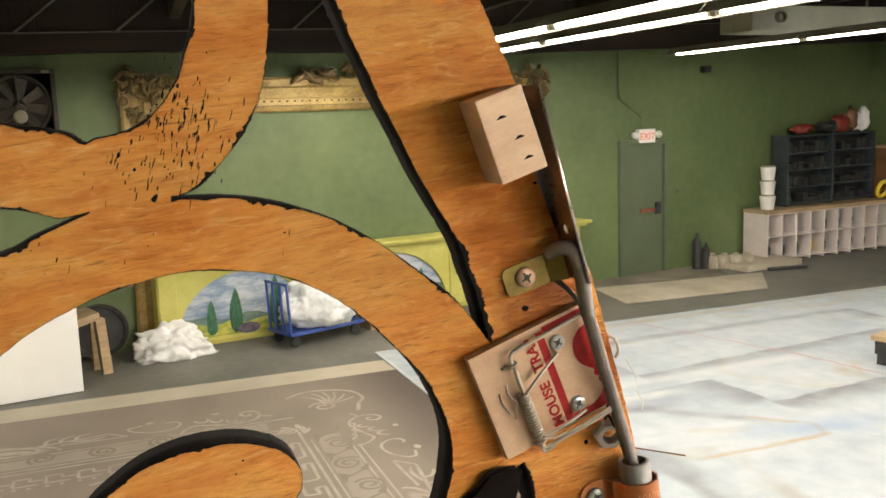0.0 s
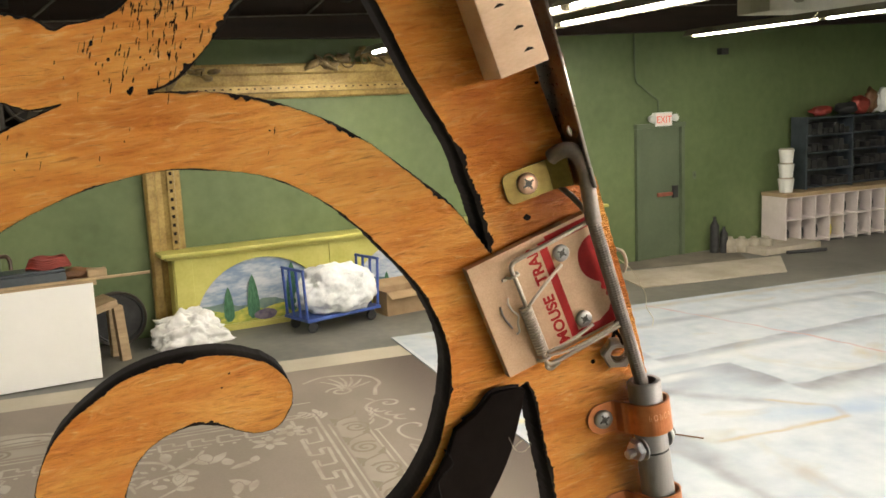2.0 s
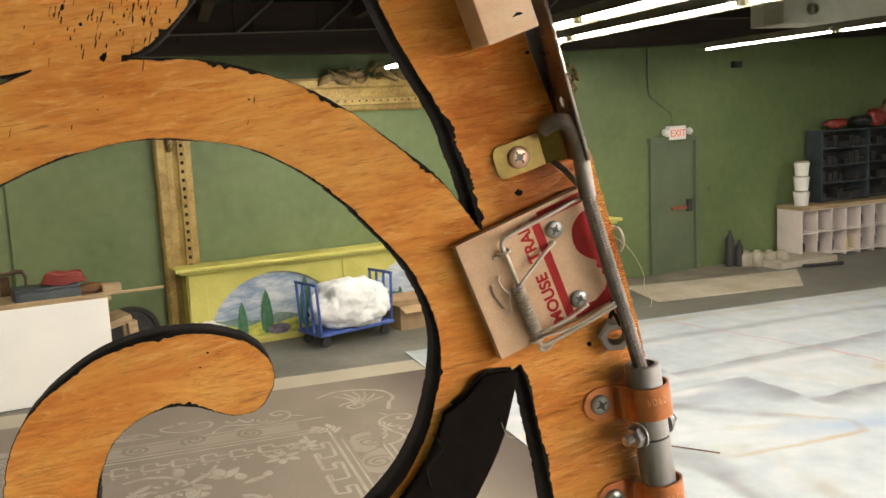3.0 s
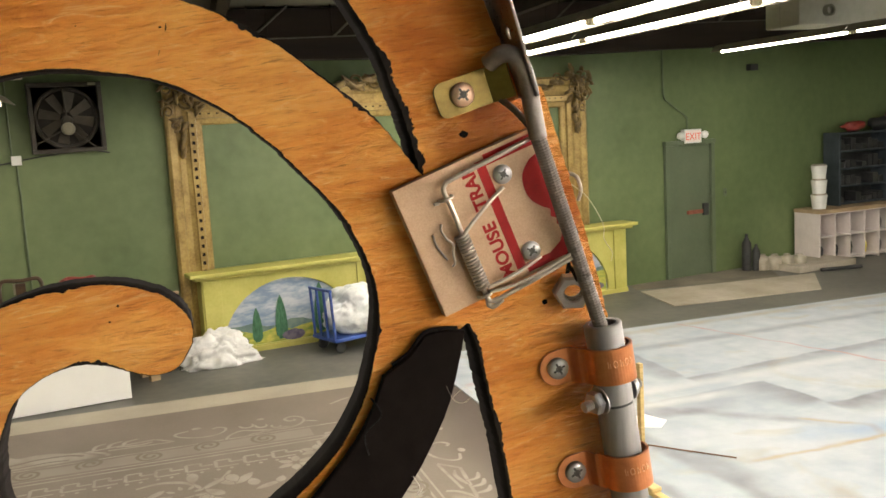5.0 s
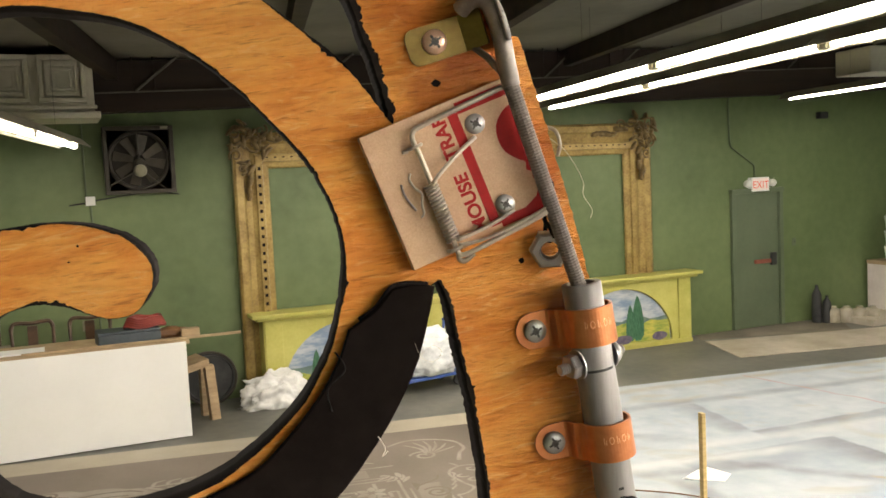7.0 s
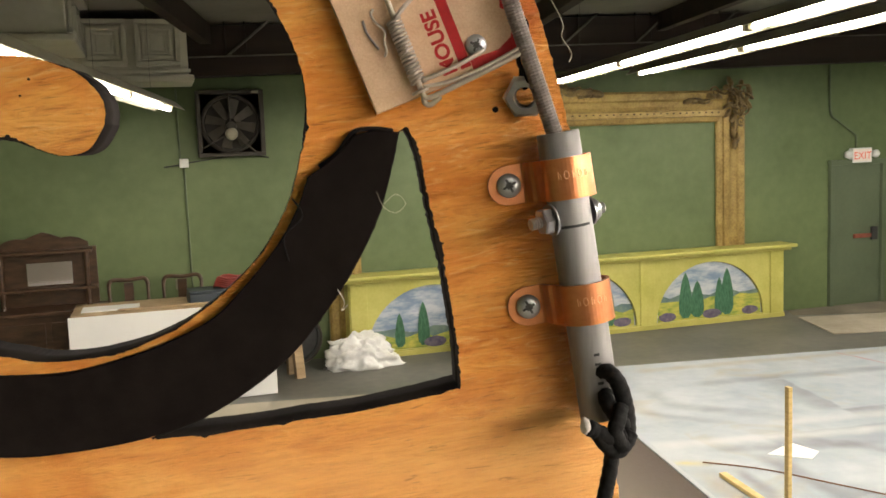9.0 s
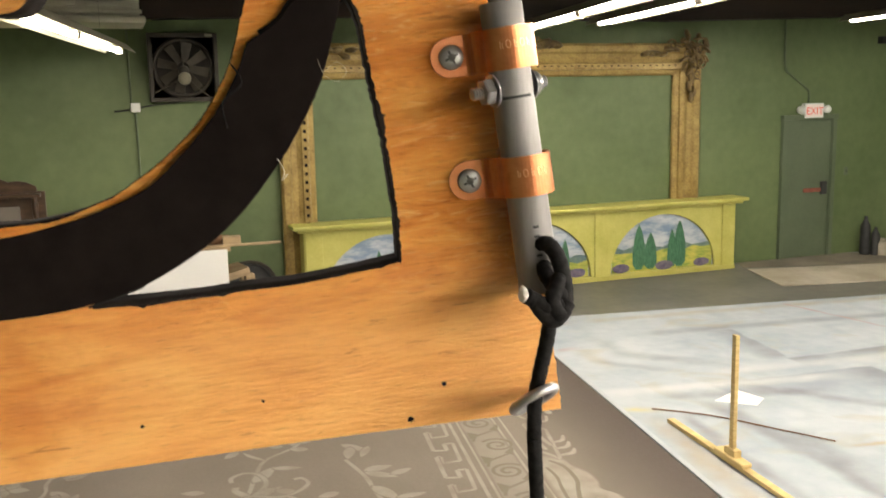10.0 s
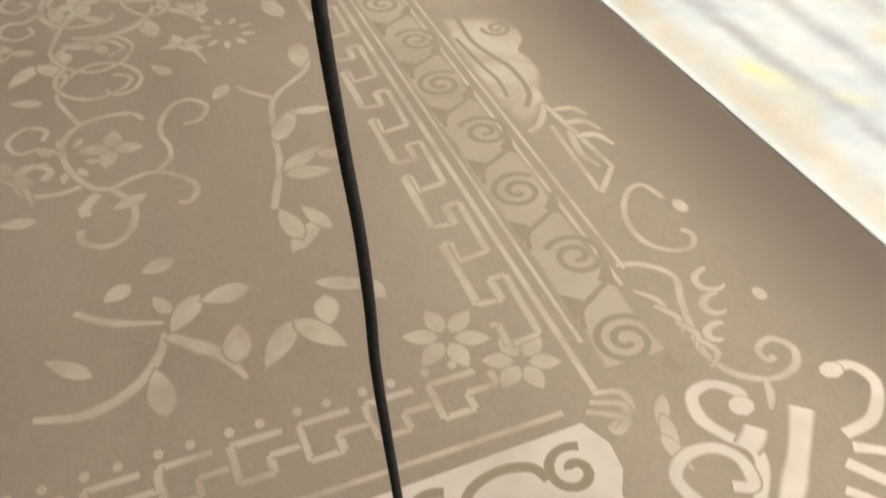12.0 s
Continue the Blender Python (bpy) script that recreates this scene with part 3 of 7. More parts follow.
def lumpy(radius, squash, seed, detail=4, amount=0.3, freq=2.0):
    own = bmesh.new()
    bmesh.ops.create_icosphere(own, subdivisions=detail, radius=1)
    for v in own.verts:
        p = v.co * freq + Vector((seed * 7.3, seed * 3.1, seed))
        k = 1 + amount * noise.fractal(p, 0.9, 2.1, 5) + amount * 0.4 * abs(noise.noise(p * 3))
        v.co = Vector((v.co.x * squash[0], v.co.y * squash[1], v.co.z * squash[2])) * radius * k
    return own


# ---- the hall ----
WALL_Y = 12.0


def setting(name, bm, mat, label, category="room"):
    return part(name, bm, mat, None, label, category=category, kind="structure")


setting("floor", box(-9.0, 11.0, -8.0, 12.3, -0.2, 0.0), "concrete", "worn grey concrete workshop floor", "floor")
setting("wall_north", box(-9.3, 11.3, WALL_Y, WALL_Y + 0.25, 0.0, 4.7), "wall", "mottled green painted wall with faded patches", "wall")
setting("wall_east", box(11.0, 11.25, -8.0, WALL_Y, 0.0, 4.7), "wall", "green painted side wall in shade", "wall")
setting("wall_west", box(-9.25, -9.0, -8.0, WALL_Y, 0.0, 4.7), "wall", "green painted side wall", "wall")
setting("wall_south", box(-9.3, 11.3, -8.25, -8.0, 0.0, 4.7), "wall", "green painted end wall", "wall")
# sloping roof boards, higher towards the door
roof = box(-9.3, 11.3, -8.3, 12.3, 0.0, 0.12)
bmesh.ops.transform(roof, matrix=Matrix.Translation((0, 0, 4.05)) @ Matrix.Rotation(radians(-1.6), 4, "Y"), verts=roof.verts)
setting("ceiling", roof, "ceiling", "pale grey boards of the low roof", "ceiling")


def roof_z(x):
    return 4.05 + x * math.tan(radians(1.6))


# ledger along the wall top, deepened to keep light off the wall below
led = box(-9.0, 11.0, -0.26, 0.0, -0.30, 0.40)
bmesh.ops.bisect_plane(led, geom=led.verts[:] + led.edges[:] + led.faces[:], plane_co=(-2.0, 0, 0), plane_no=(1, 0, 0))
bmesh.ops.bisect_plane(led, geom=led.verts[:] + led.edges[:] + led.faces[:], plane_co=(3.0, 0, 0), plane_no=(1, 0, 0))
bmesh.ops.transform(led, matrix=Matrix.Translation((0, WALL_Y, 3.62)) @ Matrix.Rotation(radians(-1.6), 4, "Y"), verts=led.verts)
for v in led.verts:
    if v.co.z < 3.6:
        v.co.z += 0.15 * min(1.0, max(0.0, (3.0 - v.co.x) / 5.0))
setting("trim_ledger", led, "brown_wood", "dark brown timber ledger along the wall top", "beam")


def rafter(x0, y0, x1, y1, width, drop):
    a, b = Vector((x0, y0, 0)), Vector((x1, y1, 0))
    d = (b - a)
    bm = box(0, d.length, -width / 2, width / 2, -drop, 0.0, 0.006)
    mid = (x0 + x1) / 2
    slope = math.atan2(roof_z(x1) - roof_z(x0), d.length)
    m = Matrix.Translation((x0, y0, roof_z(x0) - 0.012)) @ Matrix.Rotation(math.atan2(d.y, d.x), 4, "Z") @ Matrix.Rotation(-slope, 4, "Y")
    bmesh.ops.transform(bm, matrix=m, verts=bm.verts)
    return tagged(part("rafter", bm, "brown_wood"), "dark brown timber roof rafter", "rafter", "roof rafters", "structure")


for k in range(8):
    rafter(-7.51 + k * 1.9, -7.9, -3.51 + k * 1.9, 11.85, 0.12, 0.22)
for y in (-5.0, -1.0, 2.6, 6.2):
    rafter(-8.95, y, 10.95, y - 0.9, 0.16, 0.36)


def wall_truss():
    """Light steel lattice in front of the ledger: slanting rods and thin posts between two chords."""
    t = thing("roof_truss", "light steel lattice truss along the wall top", "truss", Matrix.Translation((0, WALL_Y - 0.30, 3.68)) @ Matrix.Rotation(radians(-1.6), 4, "Y"))
    part("top_chord", box(-8.9, 10.9, -0.02, 0.02, 0.40, 0.43, 0.004), "truss_steel", t)
    for k in range(19):
        x = -8.4 + k * 1.02
        part("brace", tube([(x, 0.0, 0.005), (x + 0.52, 0.0, 0.405)], 0.014, 8), "truss_steel", t)
        part("post", tube([(x - 0.02, 0.0, 0.0), (x - 0.02, 0.0, 0.405)], 0.008, 6), "brown_wood", t)
        part("post", tube([(x + 0.20, 0.0, 0.0), (x + 0.20, 0.0, 0.405)], 0.008, 6), "brown_wood", t)
    part("bottom_chord", box(-8.9, 10.9, -0.014, 0.014, -0.012, 0.004, 0.003), "truss_steel", t)


wall_truss()


# strip lamps in rows
def strip_lamp(m, length, lit):
    t = thing("strip_lamp", "long fluorescent strip lamp hung under the roof, unseen and added in rows e to g", "lamp", m, "ceiling strip lamps")
    h = bmesh.new()
    prof = [(-0.15, -0.010), (-0.06, 0.075), (0.06, 0.075), (0.15, -0.010), (0.143, -0.012), (0.055, 0.066), (-0.055, 0.066), (-0.143, -0.012)]
    a = [h.verts.new((x, 0, z)) for x, z in prof]
    b = [h.verts.new((x, length, z)) for x, z in prof]
    for i in range(8):
        h.faces.new((a[i], a[(i + 1) % 8], b[(i + 1) % 8], b[i]))
    h.faces.new(a[::-1]), h.faces.new(b)
    bmesh.ops.recalc_face_normals(h, faces=h.faces)
    part("housing", h, "metal_lamp", t)
    part("tube", tube([(0, 0.03, 0.002), (0, length - 0.03, 0.002)], 0.022, 10), lit, t, "lit white tube", True)
    for y in (0.02, length - 0.06):
        part("end_cap", box(-0.03, 0.03, y, y + 0.04, -0.022, 0.064, 0.004), "metal_lamp", t)
    for y in (length * 0.5,):
        part("hanger", tube([(0, y, 0.05), (0, y, 1.05)], 0.0012, 6), "fan_dark", t)
    return t


for key, x0, y0, x1, y1, z, level in ROWS:
    a, b = Vector((x1, y1, z)), Vector((x0, y0, z))
    d = (b - a).normalized()
    count = max(3, round((b - a).length / 2.4))
    step = (b - a).length / count
    first = None
    for i in range(count):
        p = a + d * step * i
        m = Matrix.Translation(p) @ Matrix.Rotation(-math.atan2(d.x, d.y), 4, "Z")
        if first is None:
            first = strip_lamp(m, step - 0.012, "tube_" + key)
        else:
            copy_thing(first, m)


# door with frame, exit sign, conduit
def door():
    t = thing("door_1", "dark green steel door in a green frame, shut", "door", pose(5.0, WALL_Y, 0), kind="structure")
    part("door_leaf", box(0.07, 0.90, -0.012, 0.03, 0.008, 2.03, 0.004), "door_green", t)
    part("door_jamb", box(0.0, 0.065, -0.06, 0.06, 0, 2.10, 0.006), "door_green", t)
    part("door_jamb", box(0.905, 0.97, -0.06, 0.06, 0, 2.10, 0.006), "door_green", t)
    part("door_head", box(-0.01, 0.98, -0.075, 0.06, 2.035, 2.105, 0.006), "door_green", t)
    bar = box(0.42, 0.72, -0.06, -0.025, 0.97, 1.03, 0.008)
    part("latch_bar", bar, "rusty", t, "rusty red latch bar")
    part("lock_box", box(0.74, 0.84, -0.05, -0.01, 0.93, 1.12, 0.008), "bin_dark", t)
    for z in (0.2, 1.0, 1.8):
        part("hinge", tube([(0.068, -0.02, z), (0.068, -0.02, z + 0.1)], 0.008, 8), "door_green", t)


door()


def exit_sign():
    t = thing("exit_sign", "small lit exit sign with two lamp heads above the door", "sign", pose(5.52, WALL_Y - 0.08, 2.16))
    part("housing", box(-0.17, 0.17, 0.0, 0.078, -0.10, 0.11, 0.008), "pail", t)
    part("face", box(-0.155, 0.155, -0.006, -0.001, -0.085, 0.095, 0.002), "exit_white", t)
    part("lettering", lettering("EXIT", 0.15, pose(0, -0.0075, -0.05, 90)), "exit_red", t, "red letters")
    for s in (-1, 1):
        part("lamp_head", lathe([(0.0, -0.02), (0.05, -0.02), (0.06, 0.03), (0.03, 0.07), (0, 0.07)], 14, None, pose(s * 0.235, 0.02, 0.02, 90, 0, 0)), "pail", t, smooth=True)


exit_sign()
t = thing("wall_conduit", "thin bent conduit running down to the sign", "conduit")
part("pipe", tube(spline([(5.0, WALL_Y - 0.02, 3.5), (5.0, WALL_Y - 0.02, 3.1), (5.02, WALL_Y - 0.02, 2.78), (5.12, WALL_Y - 0.02, 2.68), (5.42, WALL_Y - 0.02, 2.48), (5.46, WALL_Y - 0.02, 2.42), (5.46, WALL_Y - 0.02, 2.27)], 6), 0.014, 8), "conduit", t)
part("alarm_box", box(6.70, 6.86, WALL_Y - 0.10, WALL_Y, 3.12, 3.22, 0.01), "bin_dark", None, "small dark alarm box high on the wall", category="alarm", kind="")
t = thing("light_switch", "small switch plate beside the door", "switch", pose(6.22, WALL_Y, 1.25))
part("plate", box(-0.035, 0.035, -0.012, 0, -0.06, 0.06, 0.003), "door_green", t)
part("toggle", box(-0.006, 0.006, -0.026, -0.012, -0.012, 0.012, 0.002), "bin_dark", t)


# wall fan
def wall_fan():
    t = thing("wall_fan", "dark square exhaust fan set high in the wall, at rest", "fan", pose(-3.30, WALL_Y, 2.85))
    part("shaft", box(-0.34, 0.34, -0.01, -0.002, -0.34, 0.34), "night", t)
    for x0, x1, z0, z1 in ((-0.375, 0.375, 0.33, 0.375), (-0.375, 0.375, -0.375, -0.33), (-0.375, -0.33, -0.33, 0.33), (0.33, 0.375, -0.33, 0.33)):
        part("frame_rail", box(x0, x1, -0.16, 0.0, z0, z1, 0.006), "fan_dark", t)
    ring = bmesh.new()
    tube([(0.315 * math.cos(a * math.pi / 24), -0.05, 0.315 * math.sin(a * math.pi / 24)) for a in range(48)], 0.022, 6, ring, None, True)
    part("shroud", ring, "fan_dark", t, smooth=True)
    for i in range(4):
        c = bmesh.new()
        sx, sz = (1, 1, -1, -1)[i], (1, -1, 1, -1)[i]
        o = [(sx * 0.33, sz * 0.33), (sx * 0.33, sz * 0.12), (sx * 0.235, sz * 0.235), (sx * 0.12, sz * 0.33)]
        vs = [c.verts.new((x, -0.05, z)) for x, z in o]
        f = c.faces.new(vs)
        bmesh.ops.solidify(c, geom=[f], thickness=0.006)
        part("corner_plate", c, "fan_dark", t)
    for i in range(8):
        a = 2 * math.pi * i / 8 + 0.2
        b = box(0.06, 0.28, -0.004, 0.004, -0.062, 0.062, 0.003)
        for v in b.verts:
            v.co.z *= 0.55 + 1.7 * v.co.x
        bmesh.ops.transform(b, matrix=Matrix.Translation((0, -0.07, 0)) @ Matrix.Rotation(a, 4, "Y") @ Matrix.Rotation(radians(28), 4, "X"), verts=b.verts)
        part("blade", b, "fan_blade", t)
    part("hub", lathe([(0, 0.0), (0.055, 0.0), (0.06, 0.03), (0.06, 0.10), (0.045, 0.12), (0, 0.12)], 20, None, pose(0, -0.05, -0.04, 90)), "fan_blade", t, smooth=True)
    part("motor", lathe([(0, 0.0), (0.062, 0.0), (0.07, 0.02), (0.07, 0.09), (0.05, 0.11), (0, 0.11)], 20, None, pose(0.0, -0.10, -0.12, 90)), "metal_lamp", t, "grey motor", True)
    part("strut", tube([(-0.32, -0.13, -0.27), (0.0, -0.14, -0.1), (0.3, -0.13, -0.36)], 0.009, 6), "fan_blade", t)
    part("strut", tube([(-0.02, -0.13, 0.34), (0.0, -0.14, -0.1)], 0.009, 6), "fan_blade", t)
    part("bracket", box(0.24, 0.32, -0.17, -0.161, 0.335, 0.365, 0.003), "metal_lamp", t)


wall_fan()
t = thing("junction_box", "small pale junction box with conduits below the fan", "electrical box", pose(-3.84, WALL_Y, 2.42))
part("box", box(-0.05, 0.05, -0.06, 0, -0.05, 0.05, 0.006), "pail", t)
part("conduit", tube([(0.0, -0.015, -0.05), (0.01, -0.015, -2.3)], 0.011, 8), "conduit", t)
part("conduit", tube([(-0.04, -0.015, 0.05), (-0.04, -0.015, 1.0)], 0.011, 8), "conduit", t)
part("cable", tube(spline([(0.05, -0.03, 0.0), (0.35, -0.03, 0.04), (0.7, -0.04, 0.07), (0.95, -0.05, 0.03)], 6), 0.007, 8), "bin_dark", t)
part("cable", tube([(-0.05, -0.02, -0.02), (-0.22, -0.02, -0.04)], 0.008, 6), "bin_dark", t)
t = thing("wall_socket", "small double socket low on the green wall", "socket", pose(-3.98, WALL_Y, 1.04))
part("plate", box(-0.04, 0.04, -0.012, 0, -0.06, 0.06, 0.003), "metal_lamp", t)
for z in (-0.028, 0.028):
    part("outlet", box(-0.018, 0.018, -0.016, -0.012, z - 0.016, z + 0.016, 0.002), "bin_dark", t)


# great gilt picture frame leaning on the wall
def curl(bm, cx, cz, y, size, turns, flip, thick, start=0.0):
    pts = []
    for i in range(int(16 * turns)):
        a = start + flip * 2 * math.pi * i / 16
        r = size * (1 - i / (16 * turns)) ** 0.8
        pts.append((cx + r * math.cos(a), y, cz + r * math.sin(a)))
    n = len(pts)
    tube(pts, [thick * (1 - 0.5 * i / n) for i in range(n)], 6, bm)


def leaf_lump(bm, x, y, z, length, width, angle, seed):
    own = lumpy(1, (length / 2, 0.05, width / 2), seed, 2, 0.35, 2.2)
    bmesh.ops.transform(own, matrix=Matrix.Translation((x, y, z)) @ Matrix.Rotation(-angle, 4, "Y"), verts=own.verts)
    joined(own, bm)


def gilt_frame():
    t = thing("gilt_frame", "huge empty carved gilt frame leaning against the wall", "picture frame", pose(0, 0, 0))
    x0, x1, z0, z1 = -2.27, 3.55, 0.02, 3.12
    w = 0.42
    prof = [(0.0, 0.0), (0.0, 0.075), (0.03, 0.095), (0.11, 0.088), (0.135, 0.06), (0.2, 0.052), (0.25, 0.066), (0.262, 0.086), (0.338, 0.088), (0.348, 0.058), (0.40, 0.05), (0.42, 0.035), (0.42, 0.0)]
    yb = WALL_Y - 0.012
    for name, horizontal, sign in (("top_rail", True, 1), ("bottom_rail", True, -1), ("left_post", False, -1), ("right_post", False, 1)):
        bm = bmesh.new()
        ends = []
        for e in (0, 1):
            row = []
            for a, d in prof:
                if horizontal:
                    row.append(bm.verts.new(((x0 + a) if e == 0 else (x1 - a), yb - d, (z1 - a) if sign > 0 else (z0 + a))))
                else:
                    row.append(bm.verts.new(((x1 - a) if sign > 0 else (x0 + a), yb - d, (z0 + a) if e == 0 else (z1 - a))))
            ends.append(row)
        for k in range(len(prof)):
            bm.faces.new((ends[0][k], ends[0][(k + 1) % len(prof)], ends[1][(k + 1) % len(prof)], ends[1][k]))
        bm.faces.new(ends[0]), bm.faces.new(ends[1])
        bmesh.ops.recalc_face_normals(bm, faces=bm.faces)
        part(name, bm, "gold", t)
    # pierced dots on the inner band
    dots = bmesh.new()
    for i in range(22):
        z = 0.6 + i * 0.1
        for x in (x0 + 0.30,):
            box(x - 0.018, x + 0.018, WALL_Y - 0.101, WALL_Y - 0.09, z - 0.02, z + 0.02, 0.004, dots)
    for i in range(52):
        x = x0 + 0.4 + i * 0.098
        box(x - 0.018, x + 0.018, WALL_Y - 0.099, WALL_Y - 0.09, z1 - 0.318, z1 - 0.282, 0.004, dots)
    part("pierced_dots", dots, "dark_slot", t, "row of dark holes along the inner band", kind="stuff")
    rnd = random.Random(4)
    for name, cx, cz, sx in (("corner_carving", x0 + 0.2, z1 - 0.12, 1), ("corner_carving", x1 - 0.2, z1 - 0.12, -1)):
        bm = bmesh.new()
        for i in range(34):
            a, r = rnd.uniform(0, 6.28), rnd.uniform(0.05, 0.27)
            leaf_lump(bm, cx + r * math.cos(a), WALL_Y - 0.12, cz + r * math.sin(a), rnd.uniform(0.08, 0.17), rnd.uniform(0.03, 0.055), rnd.uniform(0, 3.14), i)
        for dx, dz, s, f in ((-0.16, 0.12, 0.11, 1), (0.14, 0.14, 0.10, -1), (-0.17, -0.14, 0.10, -1), (0.05, -0.02, 0.12, 1), (-0.1, -0.3, 0.08, 1), (0.3, 0.1, 0.09, 1)):
            curl(bm, cx + sx * dx, cz + dz, WALL_Y - 0.14, s * 0.8, 1.4, f * sx, 0.015, rnd.uniform(0, 6))
        for i in range(6):
            leaf_lump(bm, cx - sx * 0.03 + rnd.uniform(-0.04, 0.04), WALL_Y - 0.11, cz - 0.25 - i * 0.07, 0.15, 0.06, 1.3 + rnd.uniform(-0.5, 0.5), i + 30)
            leaf_lump(bm, cx + sx * (0.25 + i * 0.09), WALL_Y - 0.11, cz + rnd.uniform(-0.03, 0.05), 0.15, 0.07, rnd.uniform(-0.4, 0.4), i + 50)
        part(name, bm, "gold_dark", t, "dull carved leaf ornament", True, kind="stuff")
    bm = bmesh.new()
    for i in range(24):
        x = rnd.uniform(-0.75, 0.75)
        leaf_lump(bm, 0.55 + x, WALL_Y - 0.12, z1 - 0.02 + 0.12 * (1 - abs(x) / 0.75) * rnd.uniform(-0.4, 1.2), rnd.uniform(0.14, 0.26), rnd.uniform(0.05, 0.1), rnd.uniform(-0.7, 0.7), i + 80)
    for dx, s, f in ((-0.5, 0.10, 1), (-0.25, 0.12, -1), (0.25, 0.12, 1), (0.5, 0.10, -1), (0, 0.10, 1)):
        curl(bm, 0.55 + dx, z1 + 0.02, WALL_Y - 0.15, s * 0.85, 1.4, f, 0.015)
    leaf_lump(bm, 0.55, WALL_Y - 0.12, z1 + 0.12, 0.16, 0.16, 0.3, 99)
    part("crest_carving", bm, "gold_dark", t, "dull carved crest", True, kind="stuff")


gilt_frame()


# yellow stage mantel with painted arches
def arch_outline(cx, half, z0, rise, n=28):
    return [(cx + half * math.cos(math.pi * i / n), z0 + rise * math.sin(math.pi * i / n)) for i in range(n + 1)]


def mantel():
    t = thing("stage_mantel", "long yellow painted stage mantel with three landscape arches", "stage prop", pose(0, 0, 0))
    x0, x1, yf = -2.08, 4.02, 11.70
    up = pose(0, yf, 0, 90)
    centres = (-1.04, 0.92, 2.87)
    holes = [arch_outline(c, 0.83, 0.07, 0.77) for c in centres]
    part("front", sheet([[(x0, 0.0), (x1, 0.0), (x1, 0.93), (x0, 0.93)], *holes], 0.05, up @ Matrix.Translation((0, 0, -0.0))), "yellow", t)
    part("side", box(x0, x0 + 0.04, yf + 0.055, 11.96, 0, 0.93, 0.004), "yellow", t)
    part("side", box(x1 - 0.04, x1, yf + 0.055, 11.96, 0, 0.93, 0.004), "yellow", t)
    part("top_shelf", box(x0 - 0.14, x1 + 0.14, yf - 0.12, 11.97, 0.965, 1.01, 0.012), "yellow", t)
    part("cornice", box(x0 - 0.08, x1 + 0.08, yf - 0.07, 11.96, 0.925, 0.964, 0.014), "yellow_shade", t)
    for c in (-1.96, -0.06, 1.895, 3.90):
        part("pilaster", box(c - 0.105, c + 0.105, yf - 0.022, yf + 0.0, 0.0, 0.92, 0.006), "yellow", t)
    part("base_rail", box(x0, x1, yf - 0.03, yf - 0.0, 0.0, 0.06, 0.006), "yellow_shade", t)
    rnd = random.Random(7)
    for k, c in enumerate(centres):
        part("painted_sky", sheet([arch_outline(c, 0.82, 0.072, 0.76)], 0.006, pose(0, yf + 0.04, 0, 90)), "pic_sky", t, "painted landscape in an arch, blue cloudy sky")
        rise = (0.0, 0.06, 0.12)[k]
        hill = [(c - 0.78, 0.08), (c + 0.78, 0.08), (c + 0.77, 0.30 + rise)] + [(c + 0.77 - i * 0.154, 0.30 + rise + 0.04 * math.sin(i * 1.7 + k)) for i in range(1, 10)] + [(c - 0.77, 0.32 + rise)]
        part("painted_hill", sheet([hill], 0.002, pose(0, yf + 0.032, 0, 90)), "pic_far", t)
        field = [(c - 0.8, 0.075), (c + 0.8, 0.075), (c + 0.79, 0.24 + rise)] + [(c + 0.79 - i * 0.158, 0.23 + rise + 0.035 * math.sin(i * 2.3 + 2 * k)) for i in range(1, 10)] + [(c - 0.79, 0.22 + rise)]
        part("painted_field", sheet([field], 0.002, pose(0, yf + 0.029, 0, 90)), "pic_field", t)
        for order, (dx, z, h, w) in enumerate((((-0.42, 0.10, 0.42, 0.075), (-0.12, 0.10, 0.54, 0.09), (0.38, 0.12, 0.62, 0.10)), ((-0.3, 0.1, 0.35, 0.06), (0.15, 0.1, 0.3, 0.05), (0.45, 0.1, 0.5, 0.08)), ((-0.38, 0.10, 0.62, 0.12), (-0.20, 0.10, 0.50, 0.12), (0.14, 0.10, 0.52, 0.09), (0.26, 0.10, 0.64, 0.12)))[k]):
            o = [(c + dx + w * s * (1 - f) ** 0.7 * (0.35 + 1.1 * f ** 0.35) , z + h * f) for s, seq in ((1, [i / 9 for i in range(10)]), (-1, [i / 9 for i in range(8, -1, -1)])) for f in seq]
            part("painted_cypress", sheet([o], 0.0008, pose(0, yf + 0.0265 - 0.0012 * order, 0, 90)), "pic_tree", t)
        for dx, r in ((-0.66, 0.10), (0.02, 0.11), (0.62, 0.10)):
            o = [(c + dx + r * math.cos(a * 0.35) * 1.3, 0.13 + 0.6 * r * math.sin(a * 0.35) + 0.01 * rnd.random()) for a in range(18)]
            part("painted_bush", sheet([o], 0.002, pose(0, yf + 0.020, 0, 90)), "pic_bush", t)


mantel()


